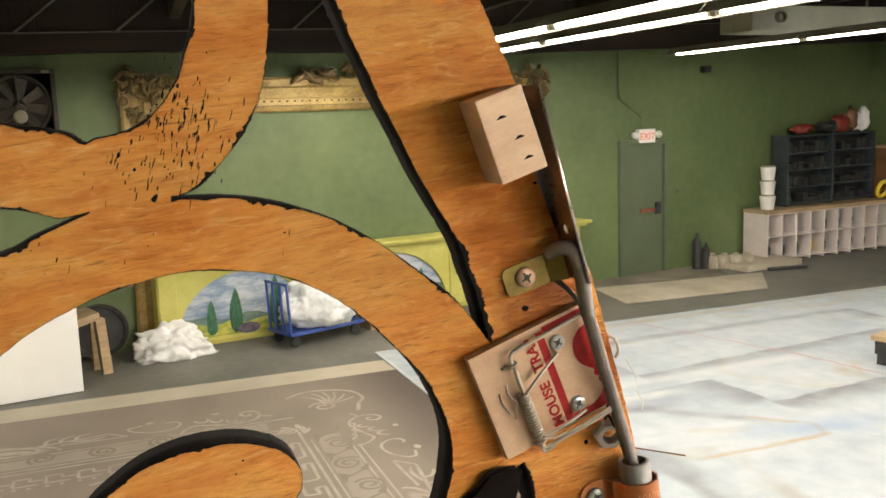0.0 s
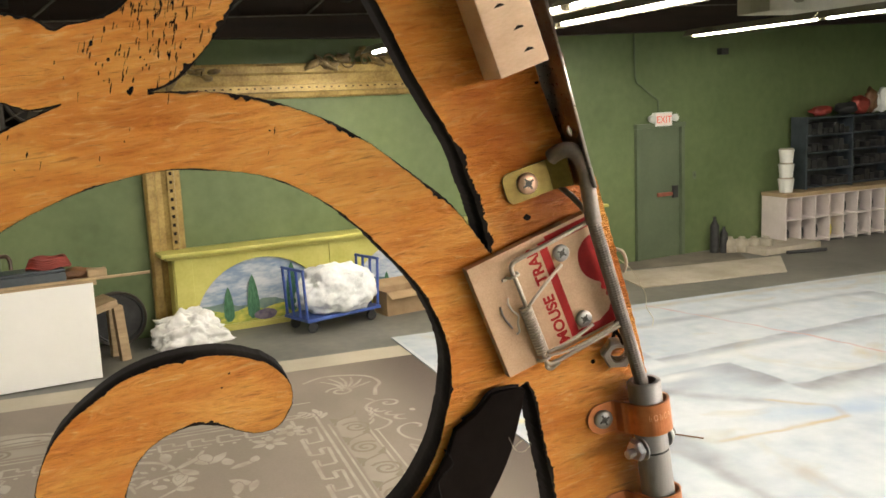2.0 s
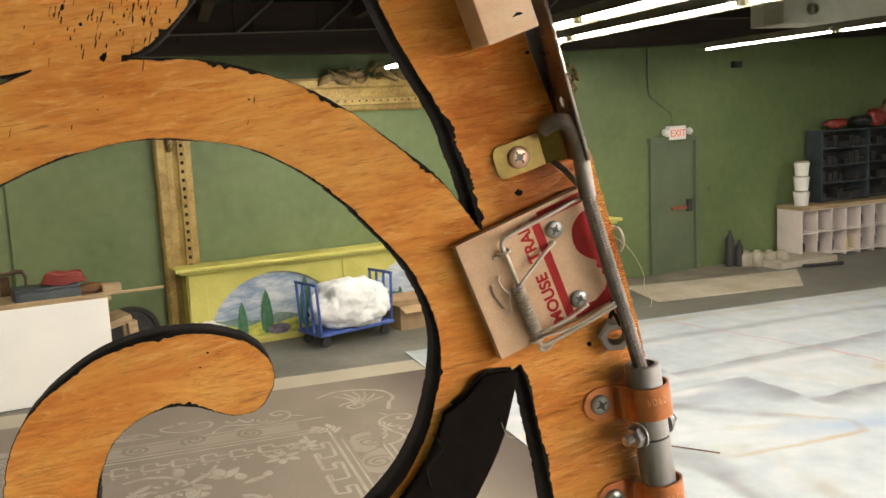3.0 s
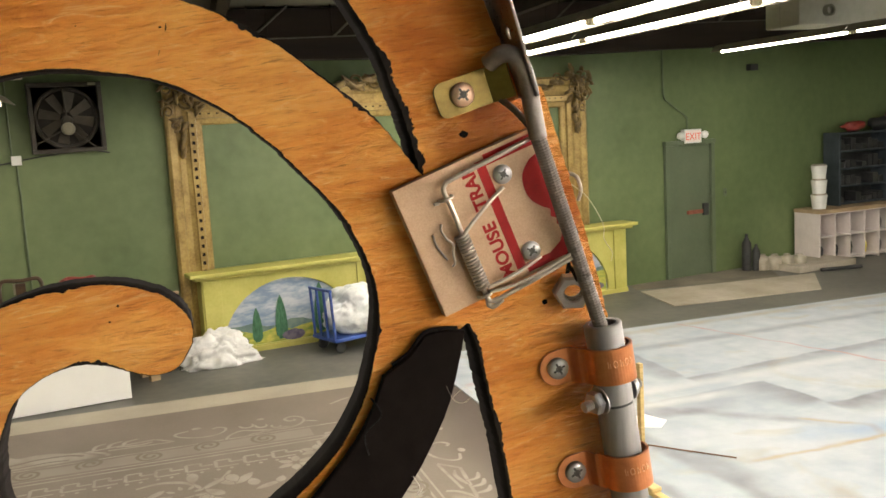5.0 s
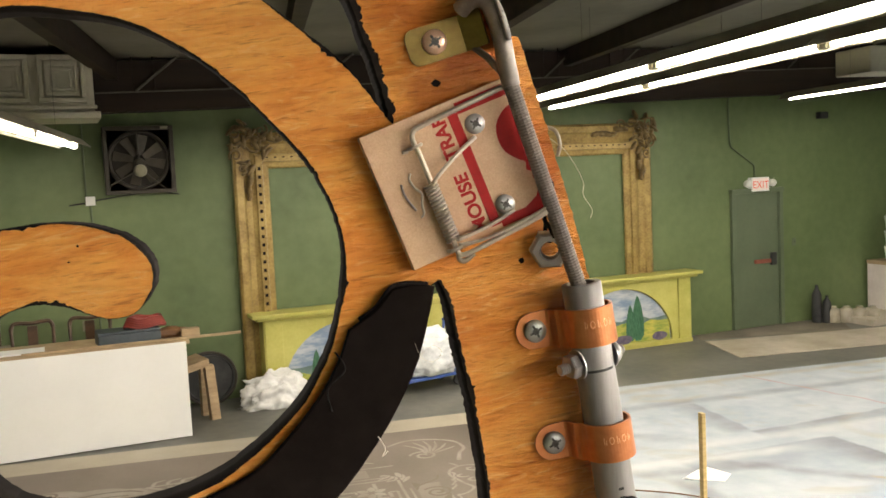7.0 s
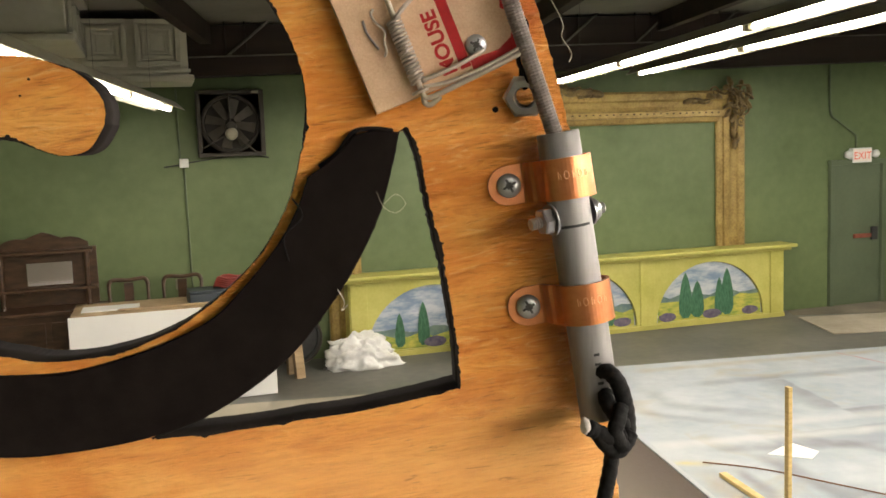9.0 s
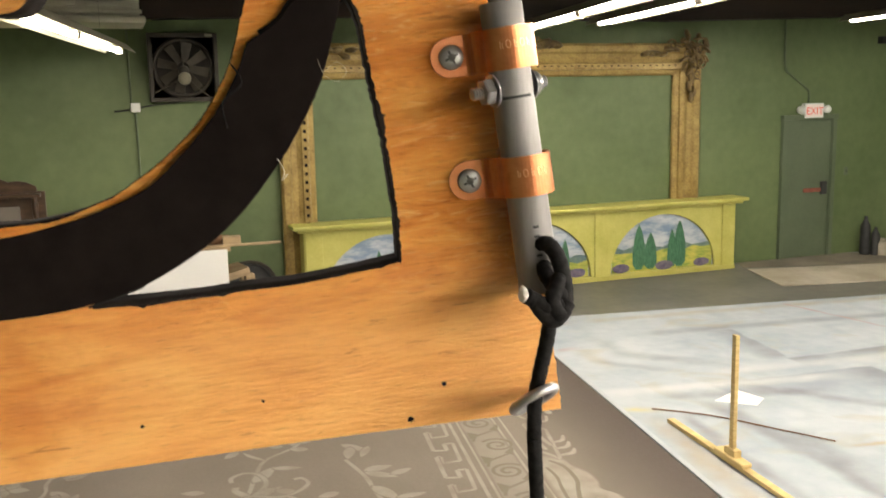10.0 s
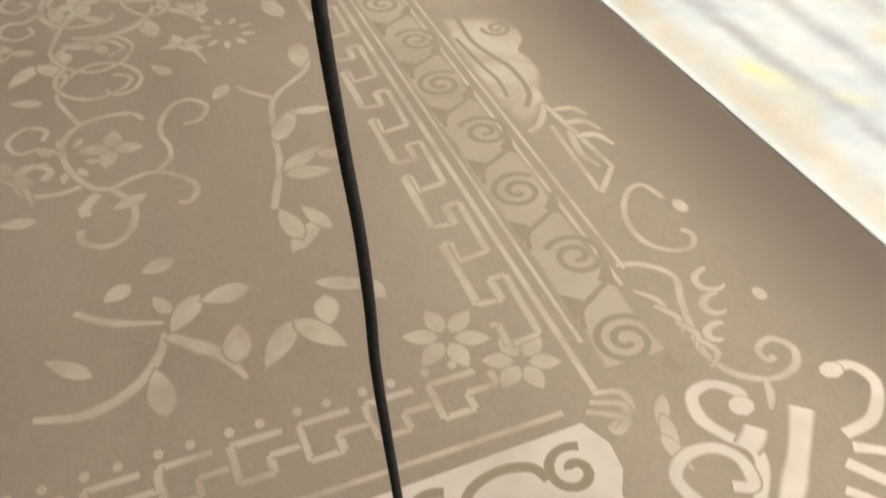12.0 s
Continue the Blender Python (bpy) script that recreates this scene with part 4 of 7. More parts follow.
# hand truck with a bale of plastic film
def dolly():
    t = thing("platform_truck", "blue platform truck with a tall rail at each end", "hand truck", pose(-0.34, 11.22, 0, 0, 0, 12))
    part("deck", box(-0.52, 0.52, -0.26, 0.26, 0.14, 0.18, 0.01), "blue_paint", t)
    for s in (-1, 1):
        for y in (-0.22, -0.07, 0.08, 0.22):
            part("rail_post", tube([(s * 0.5, y, 0.16), (s * 0.53, y, 0.74)], 0.017, 8), "blue_paint", t)
        part("rail_top", tube([(s * 0.53, -0.235, 0.745), (s * 0.53, 0.235, 0.745)], 0.018, 8), "blue_paint", t)
        for y in (-0.19, 0.19):
            w = part("caster", lathe([(0, -0.02), (0.06, -0.02), (0.066, -0.012), (0.066, 0.012), (0.06, 0.02), (0, 0.02)], 16, None, pose(s * 0.42, y, 0.066, 90)), "bin_dark", t, "dark caster wheel")
            part("fork", box(s * 0.42 - 0.03, s * 0.42 + 0.03, y - 0.03, y + 0.03, 0.125, 0.14), "bin_dark", w)
    b = lumpy(0.46, (1.05, 0.62, 0.70), 3.0, 5, 0.20, 1.9)
    bmesh.ops.translate(b, vec=(-0.32, 11.15, 0.42), verts=b.verts)
    for v in b.verts:
        v.co.z = max(v.co.z, 0.182)
    part("plastic_bale", b, "plastic", None, "crumpled bale of white plastic film on the truck", True, category="packing")


dolly()


def heap():
    b = lumpy(1.0, (0.41, 0.24, 0.30), 5.0, 5, 0.34, 2.3)
    for v in b.verts:
        v.co += Vector((0, 0, 0.07)) + 0.03 * noise.noise_vector(v.co * 8)
        v.co.z = max(v.co.z * (1.0 - 0.5 * abs(v.co.x + 0.05)), 0.0)
        v.co += Vector((-2.02, 11.42, 0))
    part("crumpled_cloth", b, "cloth", None, "crumpled heap of white cloth on the concrete", True, category="cloth")


heap()


def carton():
    t = thing("carton", "open brown cardboard carton with loose flaps", "box", pose(0.60, 11.33, 0, 0, 0, 4))
    for nm, a in (("wall_panel", (-0.28, 0.28, -0.18, -0.172, 0, 0.30)), ("wall_panel", (-0.28, 0.28, 0.172, 0.18, 0, 0.30)), ("wall_panel", (-0.28, -0.272, -0.172, 0.172, 0, 0.30)), ("wall_panel", (0.272, 0.28, -0.172, 0.172, 0, 0.30)), ("bottom", (-0.27, 0.27, -0.17, 0.17, 0.0, 0.006))):
        part(nm, box(*a, 0.001), "card", t)
    f = box(-0.28, 0.28, -0.006, 0, 0, 0.15, 0.001)
    bmesh.ops.transform(f, matrix=pose(0, -0.18, 0.30, 115), verts=f.verts)
    part("flap", f, "card", t)
    f = box(-0.28, 0.28, 0, 0.006, 0, 0.15, 0.001)
    bmesh.ops.transform(f, matrix=pose(0, 0.18, 0.30, -60), verts=f.verts)
    part("flap", f, "card", t)


carton()


# white boarded work table with clutter, trestle and barrel beside it
def work_table():
    t = thing("work_table", "work table with a large white front board", "table", pose(0, 0, 0))
    part("tabletop", box(-5.04, -3.05, 10.60, 11.35, 0.945, 0.985, 0.006), "raw_wood", t)
    part("front_board", box(-5.06, -3.09, 10.56, 10.585, 0.01, 0.975, 0.003), "white", t, "plain white board")
    for x in (-4.98, -3.25):
        for y in (10.66, 11.25):
            part("leg", box(x, x + 0.08, y, y + 0.08, 0, 0.944, 0.006), "raw_wood", t)


work_table()
t = thing("tool_case", "low blue-grey tool case on the table", "case", pose(-3.62, 10.85, 0.987, 0, 0, 4))
part("body", box(-0.3, 0.3, -0.16, 0.16, 0, 0.11, 0.015), "shelf_steel", t)
part("lid", box(-0.3, 0.3, -0.16, 0.16, 0.112, 0.14, 0.012), "shelf_steel", t)
b = bmesh.new()
for k in range(5):
    tube([(0.20 * (1 - 0.05 * k) * math.cos(a * 0.26), 0.12 * math.sin(a * 0.26), 0.018 + k * 0.02 + 0.01 * math.sin(a)) for a in range(24)], 0.016, 6, b, None, True)
bmesh.ops.translate(b, vec=(-3.45, 10.85, 1.127), verts=b.verts)
part("cable_coil", b, "red_stuff", None, "coil of dull red cable on the case", True, category="cable")
part("rag", joined(lumpy(0.12, (1.3, 0.8, 0.5), 6.0, 3, 0.4), None, pose(-3.2, 10.95, 1.03)), "brown_stuff", None, "dark crumpled rag on the table", True, category="cloth")
part("timber_lath", box(-4.6, -2.52, 10.64, 10.68, 0.988, 1.012, 0.003), "raw_wood", None, "long pale timber lath lying on the table", category="timber")
part("wood_offcut", box(-3.10, -2.92, 10.78, 10.9, 0.987, 1.07, 0.004), "raw_wood", None, "short timber offcut on the table", category="timber")


def trestle():
    t = thing("trestle", "small raw timber trestle by the table", "trestle", pose(-2.80, 11.22, 0, 0, 0, 10))
    part("leg", box(-0.05, 0.05, -0.12, -0.03, 0, 0.6, 0.004, None, pose(0.02, 0, 0, 0, -4, 0)), "raw_wood", t)
    part("leg", box(-0.05, 0.05, 0.12, 0.2, 0, 0.6, 0.004), "raw_wood", t)
    part("beam", box(-0.16, 0.10, -0.16, 0.26, 0.6, 0.68, 0.006, None, pose(0, 0, 0, 0, -12, 0)), "raw_wood", t)


trestle()
t = thing("drum", "dark round drum in the corner by the wall", "drum", pose(-2.72, 11.78, 0.33, 0, 0, 0))
part("shell", lathe([(0, -0.06), (0.29, -0.06), (0.30, -0.05), (0.30, 0.05), (0.29, 0.06), (0.27, 0.06), (0.26, 0.03), (0, 0.03)], 32, None, pose(0, 0, 0, 90)), "bin_dark", t, smooth=False)
part("rim", tube([(0.3 * math.cos(a * math.pi / 20), -0.06, 0.3 * math.sin(a * math.pi / 20)) for a in range(40)], 0.016, 6, None, None, True), "fan_dark", t)


# old sideboard and chairs behind the table
def sideboard():
    t = thing("sideboard", "old carved mahogany sideboard with a mirror and gallery shelf", "sideboard", pose(-5.34, 11.72, 0))
    part("cabinet", box(-0.55, 0.55, -0.24, 0.24, 0.05, 0.88, 0.01), "dark_wood", t)
    part("top", box(-0.60, 0.60, -0.28, 0.25, 0.88, 0.92, 0.008), "dark_wood", t)
    for x in (-0.27, 0.27):
        d = part("cupboard_door", box(x - 0.24, x + 0.24, -0.26, -0.242, 0.12, 0.8, 0.006), "dark_wood", t)
        part("knob", lathe([(0, 0), (0.014, 0), (0.018, 0.016), (0, 0.024)], 10, None, pose(x * 0.4, -0.262, 0.5, 90)), "brass", d)
    part("back_panel", box(-0.5, 0.5, 0.19, 0.23, 0.92, 1.55, 0.006), "dark_wood", t)
    part("mirror_glass", box(-0.22, 0.24, 0.17, 0.186, 1.15, 1.40, 0.002), "mirror", t, "mirror pane")
    part("gallery_shelf", box(-0.52, 0.46, 0.02, 0.23, 1.50, 1.535, 0.006), "dark_wood", t)
    part("lower_shelf", box(-0.52, 0.50, 0.02, 0.19, 1.10, 1.13, 0.006), "dark_wood", t)
    for x in (-0.46, 0.40):
        part("turned_post", lathe([(0.03, 0.92), (0.022, 0.98), (0.034, 1.1), (0.02, 1.25), (0.033, 1.4), (0.024, 1.5)], 12, None, pose(x, 0.06, 0)), "dark_wood", t, smooth=True)
    crest = [(-0.5, 1.53), (0.42, 1.53), (0.42, 1.60)] + [(0.42 - i * 0.092, 1.60 + (0.05, 0.07, 0.06, 0.10, 0.13, 0.10, 0.06, 0.07, 0.05)[i - 1]) for i in range(1, 10)] + [(-0.5, 1.60)]
    part("crest", sheet([crest], 0.03, pose(0, 0.2, 0, 90)), "dark_wood", t)


sideboard()


def chair(x, rz):
    t = thing("side_chair", "dark curved-back wooden side chair behind the table", "chair", pose(x, 11.55, 0, 0, 0, rz), "old side chairs")
    part("seat", box(-0.22, 0.22, -0.2, 0.2, 0.43, 0.47, 0.012), "dark_wood", t)
    for sx in (-0.19, 0.19):
        part("front_leg", tube([(sx, -0.17, 0), (sx, -0.17, 0.43)], [0.014, 0.02], 8), "dark_wood", t)
        part("back_leg", tube(spline([(sx, 0.22, 0), (sx, 0.18, 0.45), (sx * 1.05, 0.2, 0.8), (sx * 1.1, 0.25, 1.12)], 5), 0.018, 8), "dark_wood", t)
    part("crest_rail", tube(spline([(-0.21, 0.25, 1.08), (-0.17, 0.26, 1.16), (0, 0.27, 1.15), (0.17, 0.26, 1.16), (0.21, 0.25, 1.08)], 6), 0.022, 8), "dark_wood", t, smooth=True)
    part("splat", box(-0.05, 0.05, 0.21, 0.225, 0.47, 1.13, 0.004), "dark_wood", t)
    part("back_bar", box(-0.18, 0.18, 0.2, 0.22, 0.78, 0.82, 0.005), "dark_wood", t)


chair(-4.50, 6)
chair(-3.97, -5)
part("table_sheet", box(-4.95, -4.40, 10.75, 11.05, 0.987, 1.0, 0.002), "white", None, "flat white sheet lying on the table", category="sheet")


# moulded white stage pieces stored against the roof
def moulded_piece():
    t = thing("moulded_soffit", "large off-white panelled moulding stored up under the roof", "moulding", pose(0, 0, 0))
    x1 = -3.72
    part("body", box(-8.6, x1 - 0.05, 10.72, 11.35, 3.30, 3.84, 0.01), "white_mould", t)
    part("lower_lip", box(-8.6, x1, 10.64, 11.40, 3.23, 3.298, 0.02), "white_mould", t)
    part("bead", box(-8.6, x1 - 0.03, 10.68, 10.718, 3.32, 3.36, 0.012), "white_mould", t)
    for k in range(7):
        xa = x1 - 0.12 - k * 0.50
        for inset, width, proud in ((0.0, 0.045, 0.07), (0.06, 0.04, 0.045), (0.115, 0.03, 0.02)):
            xl, xr, zl, zr = xa - 0.42 + inset, xa - inset, 3.385 + inset, 3.835 - inset
            for a in ((xl, xr, zl, zl + width), (xl, xr, zr - width, zr), (xl, xl + width, zl + width, zr - width), (xr - width, xr, zl + width, zr - width)):
                part("moulding_strip", box(a[0], a[1], 10.719 - proud, 10.719, a[2], a[3], 0.008), "white_mould", t)


moulded_piece()


def moulded_chest():
    """A second stored piece in front: a deep stepped box whose side runs back to the first."""
    t = thing("moulded_chest", "off-white stepped moulding stored beside the panelled one", "moulding", pose(0, 0, 0))
    part("body", box(-8.6, -4.76, 9.30, 10.60, 3.52, 3.90, 0.012), "white_mould", t)
    part("lower_step", box(-8.6, -4.70, 9.24, 10.61, 3.46, 3.518, 0.02), "white_mould", t)
    part("upper_step", box(-8.6, -4.66, 9.36, 10.62, 3.902, 3.95, 0.02), "white_mould", t)
    for y in (9.5, 10.02):
        for a in ((y, y + 0.42, 3.56, 3.60), (y, y + 0.42, 3.83, 3.87), (y, y + 0.04, 3.60, 3.83), (y + 0.38, y + 0.42, 3.60, 3.83)):
            part("moulding_strip", box(-4.759, -4.725, a[0], a[1], a[2], a[3], 0.008), "white_mould", t)


moulded_chest()
t = thing("duct_box", "pale sheet-metal heater box hung under the roof", "heater", pose(5.6, 9.2, 3.62, 0, 0, -8))
part("case", box(-1.0, 1.4, -0.3, 0.3, -0.14, 0.16, 0.015), "white_mould", t)
part("collar", lathe([(0.05, 0), (0.07, 0.0), (0.07, 0.06), (0.05, 0.06)], 16, None, pose(-0.6, -0.31, 0.02, 90)), "metal_lamp", t)
for x in (-0.7, 1.1):
    part("strap", box(x, x + 0.03, -0.01, 0.01, 0.16, 0.62), "metal_lamp", t)


# storage by the east wall
def pigeonholes():
    t = thing("pigeonhole_unit", "low pale pigeonhole unit, two rows, with a timber top", "shelf unit", pose(7.68, 11.94, 0, 0, 0, -4))
    n, w, h, d = 9, 0.32, 0.37, 0.55
    L = n * w
    part("top_board", box(-0.02, L + 0.02, -d - 0.02, 0, 0.80, 0.86, 0.006), "raw_wood", t, "raw timber top")
    part("back", box(0, L, -0.02, -0.0, 0.04, 0.80), "pigeon", t)
    for k in range(3):
        part("shelf_board", box(0, L, -d, -0.021, 0.04 + k * h, 0.06 + k * h, 0.002), "pigeon", t)
    for i in range(n + 1):
        part("divider", box(i * w - 0.012, i * w + 0.012, -d - 0.003, -0.021, 0.0, 0.798, 0.002), "pigeon", t)
    return t


pigeonholes()
rnd = random.Random(11)
base = pose(7.68, 11.94, 0, 0, 0, -4)
for i in range(9):
    for k in range(2):
        if k == 1 and i < 4:
            continue
        c = base @ Vector((0.16 + i * 0.32, -0.30, 0.062 + k * 0.37))
        b = lathe([(0, 0), (0.10, 0), (0.115, 0.12), (0.10, 0.15 + 0.06 * rnd.random()), (0.03, 0.2), (0, 0.2)], 12, None, Matrix.Translation(c))
        yel = (i == 3 and k == 0) or (i == 7 and k == 1)
        part("paint_can" if not yel else "yellow_jug", b, "yellow_can" if yel else "bin_dark", None, "yellow plastic jug in a pigeonhole" if yel else "dark paint can in a pigeonhole", category="can", group="cans in the pigeonholes")


def rack(x):
    t = thing("steel_rack", "blue-grey steel bin rack full of dark parts", "shelf unit", pose(x, 11.92, 0.862, 0, 0, -4), "bin racks")
    for s in (0.0, 1.0):
        part("upright", box(s * 1.05 - 0.02, s * 1.05 + 0.02, -0.34, 0, 0, 1.2, 0.003), "shelf_steel", t)
    part("back", box(0.02, 1.03, -0.015, -0.0, 0, 1.19), "bin_dark", t)
    for k in range(5):
        part("shelf", box(0.021, 1.029, -0.34, -0.016, 0.02 + k * 0.285, 0.045 + k * 0.285, 0.002), "shelf_steel", t)
    for k in range(4):
        for i in range(8):
            if rnd.random() < 0.85:
                hh = rnd.uniform(0.08, 0.2)
                part("parts_bin", box(0.035 + i * 0.123, 0.035 + i * 0.123 + 0.105, -0.30, -0.05, 0.047 + k * 0.285, 0.047 + k * 0.285 + hh, 0.006), "bin_dark", t)
    return t


rack(8.35)
rack(9.44)
for k, (z, s) in enumerate(((0.862, 1.0), (1.110, 0.97), (1.350, 0.95))):
    t = thing("plastic_pail", "white plastic pail in a stack of three", "bucket", pose(7.86, 11.60, z) @ Matrix.Scale(s * 0.88, 4), "stacked pails")
    part("pail_body", lathe([(0, 0), (0.12, 0), (0.145, 0.22), (0.15, 0.225), (0.15, 0.25), (0.135, 0.25), (0.11, 0.01), (0, 0.01)], 20), "pail", t, smooth=False)
    part("lid", lathe([(0, 0.251), (0.13, 0.251), (0.13, 0.275), (0.12, 0.28), (0, 0.278)], 20), "jar", t)
for i, (x, c, s) in enumerate(((8.75, "red_stuff", (0.22, 0.12, 0.08)), (9.35, "bin_dark", (0.2, 0.15, 0.10)), (9.65, "red_stuff", (0.24, 0.13, 0.14)), (9.95, "cloth", (0.16, 0.12, 0.16)), (10.2, "cloth", (0.10, 0.1, 0.2)), (9.85, "brown_stuff", (0.1, 0.1, 0.2)))):
    b = lumpy(1.0, s, i + 20, 3, 0.35, 1.8)
    lowest = min(v.co.z for v in b.verts)
    bmesh.ops.translate(b, vec=(x, 11.66 - 0.05 * i * 0.5, 2.058 - lowest), verts=b.verts)
    part("sack", b, c, None, {"red_stuff": "crumpled dull red sack on top of the rack", "bin_dark": "dark bag on top of the rack", "cloth": "pale crumpled rag sack on top of the rack", "brown_stuff": "brown crumpled sack on top of the rack"}[c], True, category="sack")
t = thing("tall_cabinet", "brown wooden cabinet beyond the racks", "cabinet", pose(10.74, 11.2, 0))
part("carcass", box(-0.16, 0.24, -0.5, 0.5, 0, 1.75, 0.01), "brown_stuff", t)
part("top_board", box(-0.19, 0.25, -0.53, 0.53, 1.752, 1.79, 0.006), "raw_wood", t)
for z in (0.5, 1.0, 1.4):
    part("drawer_front", box(-0.18, -0.162, -0.46, 0.46, z - 0.18, z + 0.18, 0.006), "brown_stuff", t)
b = bmesh.new()
tube([(0.14 * math.cos(a * 0.3), 0, 0.14 * math.sin(a * 0.3)) for a in range(21)], 0.035, 8, b, None, True)
bmesh.ops.transform(b, matrix=pose(10.42, 11.28, 1.04, 15), verts=b.verts)
part("hose_coil", b, "yellow_can", None, "yellow hose coil on the pigeonhole top", True, category="hose")
# row of cloudy jars and dark tools by the door
for i in range(4):
    t = thing("jug", "cloudy plastic jug standing on the floor by the door", "jug", pose(6.62 + i * 0.15, 11.62 - i * 0.11, 0, 0, 0, 20 * i), "row of jugs")
    part("jug_body", lathe([(0, 0), (0.10, 0), (0.11, 0.02), (0.11, 0.17), (0.09, 0.21), (0.05, 0.225), (0, 0.225)], 16), "jar", t, smooth=True)
    part("cap", lathe([(0, 0.2255), (0.052, 0.2255), (0.05, 0.25), (0, 0.252)], 12), "jar", t)
for i, (x, h, r) in enumerate(((6.42, 0.58, 0.07), (6.52, 0.42, 0.06))):
    part("fire_bottle", lathe([(0, 0), (r, 0), (r * 1.05, 0.02), (r * 1.05, h * 0.75), (r * 0.4, h * 0.9), (r * 0.35, h), (0, h)], 14, None, pose(x, 11.75 - 0.1 * i, 0)), "bin_dark", None, "dark metal bottle standing by the wall", True, category="bottle", group="dark bottles")
part("pallet_board", box(6.75, 8.0, 11.0, 11.9, 0.0, 0.10, 0.01), "ply_floor", None, "pale timber pallet on the floor by the unit", category="pallet")
part("iron_bar", tube([(7.1, 11.0 - 0.1, 0.03), (7.75, 10.7, 0.03)], 0.028, 8), "bin_dark", None, "dark iron bar lying on the floor", category="bar")
t = thing("wall_tools", "few yellow-handled tools leaning at the wall", "tools", pose(7.72, 11.9, 0))
for i in range(3):
    part("handle", tube([(i * 0.06, -0.12, 0), (i * 0.07, -0.02, 0.55 + 0.1 * i)], 0.016, 8), "yellow_can" if i == 1 else "brown_stuff", t)
part("floor_sheet", sheet([[(4.09, 11.48), (3.77, 10.40), (6.0, 9.95), (6.9, 10.85)]], 0.012, pose(0, 0, 0.0125)), "ply_floor", None, "pale plywood sheet lying on the concrete", category="board")
part("dusty_patch", sheet([[(4.3, 11.98), (4.15, 11.65), (6.3, 10.95), (6.7, 11.5), (6.3, 11.98)]], 0.004, pose(0, 0, 0.0045)), "dust", None, "dusty kraft sheet on the floor by the door", category="sheet")
t = thing("low_bench", "low dark bench end standing on the painted canvas", "bench", pose(3.75, 6.55, 0, 0, 0, 8))
part("bench_top", box(0, 0.8, -0.18, 0.18, 0.26, 0.31, 0.006), "raw_wood", t)
part("bench_frame", box(0.03, 0.77, -0.15, 0.15, 0.12, 0.259, 0.006), "bin_dark", t)
for x in (0.06, 0.68):
    part("leg", box(x, x + 0.06, -0.14, 0.14, 0, 0.119, 0.004), "bin_dark", t)


# ---- the plywood panel and its trigger gear ----
# panel frame: x along the face, y up, z out of the face towards the viewer
PANEL = Matrix(((0.97934, 0.0, -0.20223, -4.02133), (-0.20223, 0.0, -0.97934, 1.44426), (0.0, 1.0, 0.0, 2.467), (0, 0, 0, 1)))
MM = 0.001


def mm(points):
    return [Vector((p[0] * MM, p[1] * MM, (p[2] if len(p) > 2 else 0) * MM)) for p in points]


def sawn(points, closed=True, per=24, rough=0.45, seed=0.0):
    """A hand-sawn edge: a smooth line with small splinters."""
    out = []
    for p in spline([(x, y, 0) for x, y in points], per, closed):
        k = noise.noise(Vector((p.x * 0.8, p.y * 0.8, seed))) * rough * 0.55 + noise.noise(Vector((p.x * 0.3, p.y * 0.3, seed + 9))) * rough * 0.35
        # splinters torn out along the grain
        tear = noise.noise(Vector((p.y * 0.36, p.x * 0.07, seed + 4))) + 0.5 * noise.noise(Vector((p.y * 0.9, p.x * 0.2, seed + 6)))
        out.append(((p.x + k + max(0.0, tear - 0.12) * rough * 2.0) * MM, (p.y + k * 0.8) * MM))
    return out


def corner_path(runs, **kw):
    """Joins smooth runs at sharp corners."""
    out = []
    for i, r in enumerate(runs):
        # a run may carry its own roughness
        own = {**kw, "rough": r[1]} if isinstance(r, tuple) else kw
        out += sawn(r[0] if isinstance(r, tuple) else r, False, seed=i * 3.0, **own)[:-1]
    return out


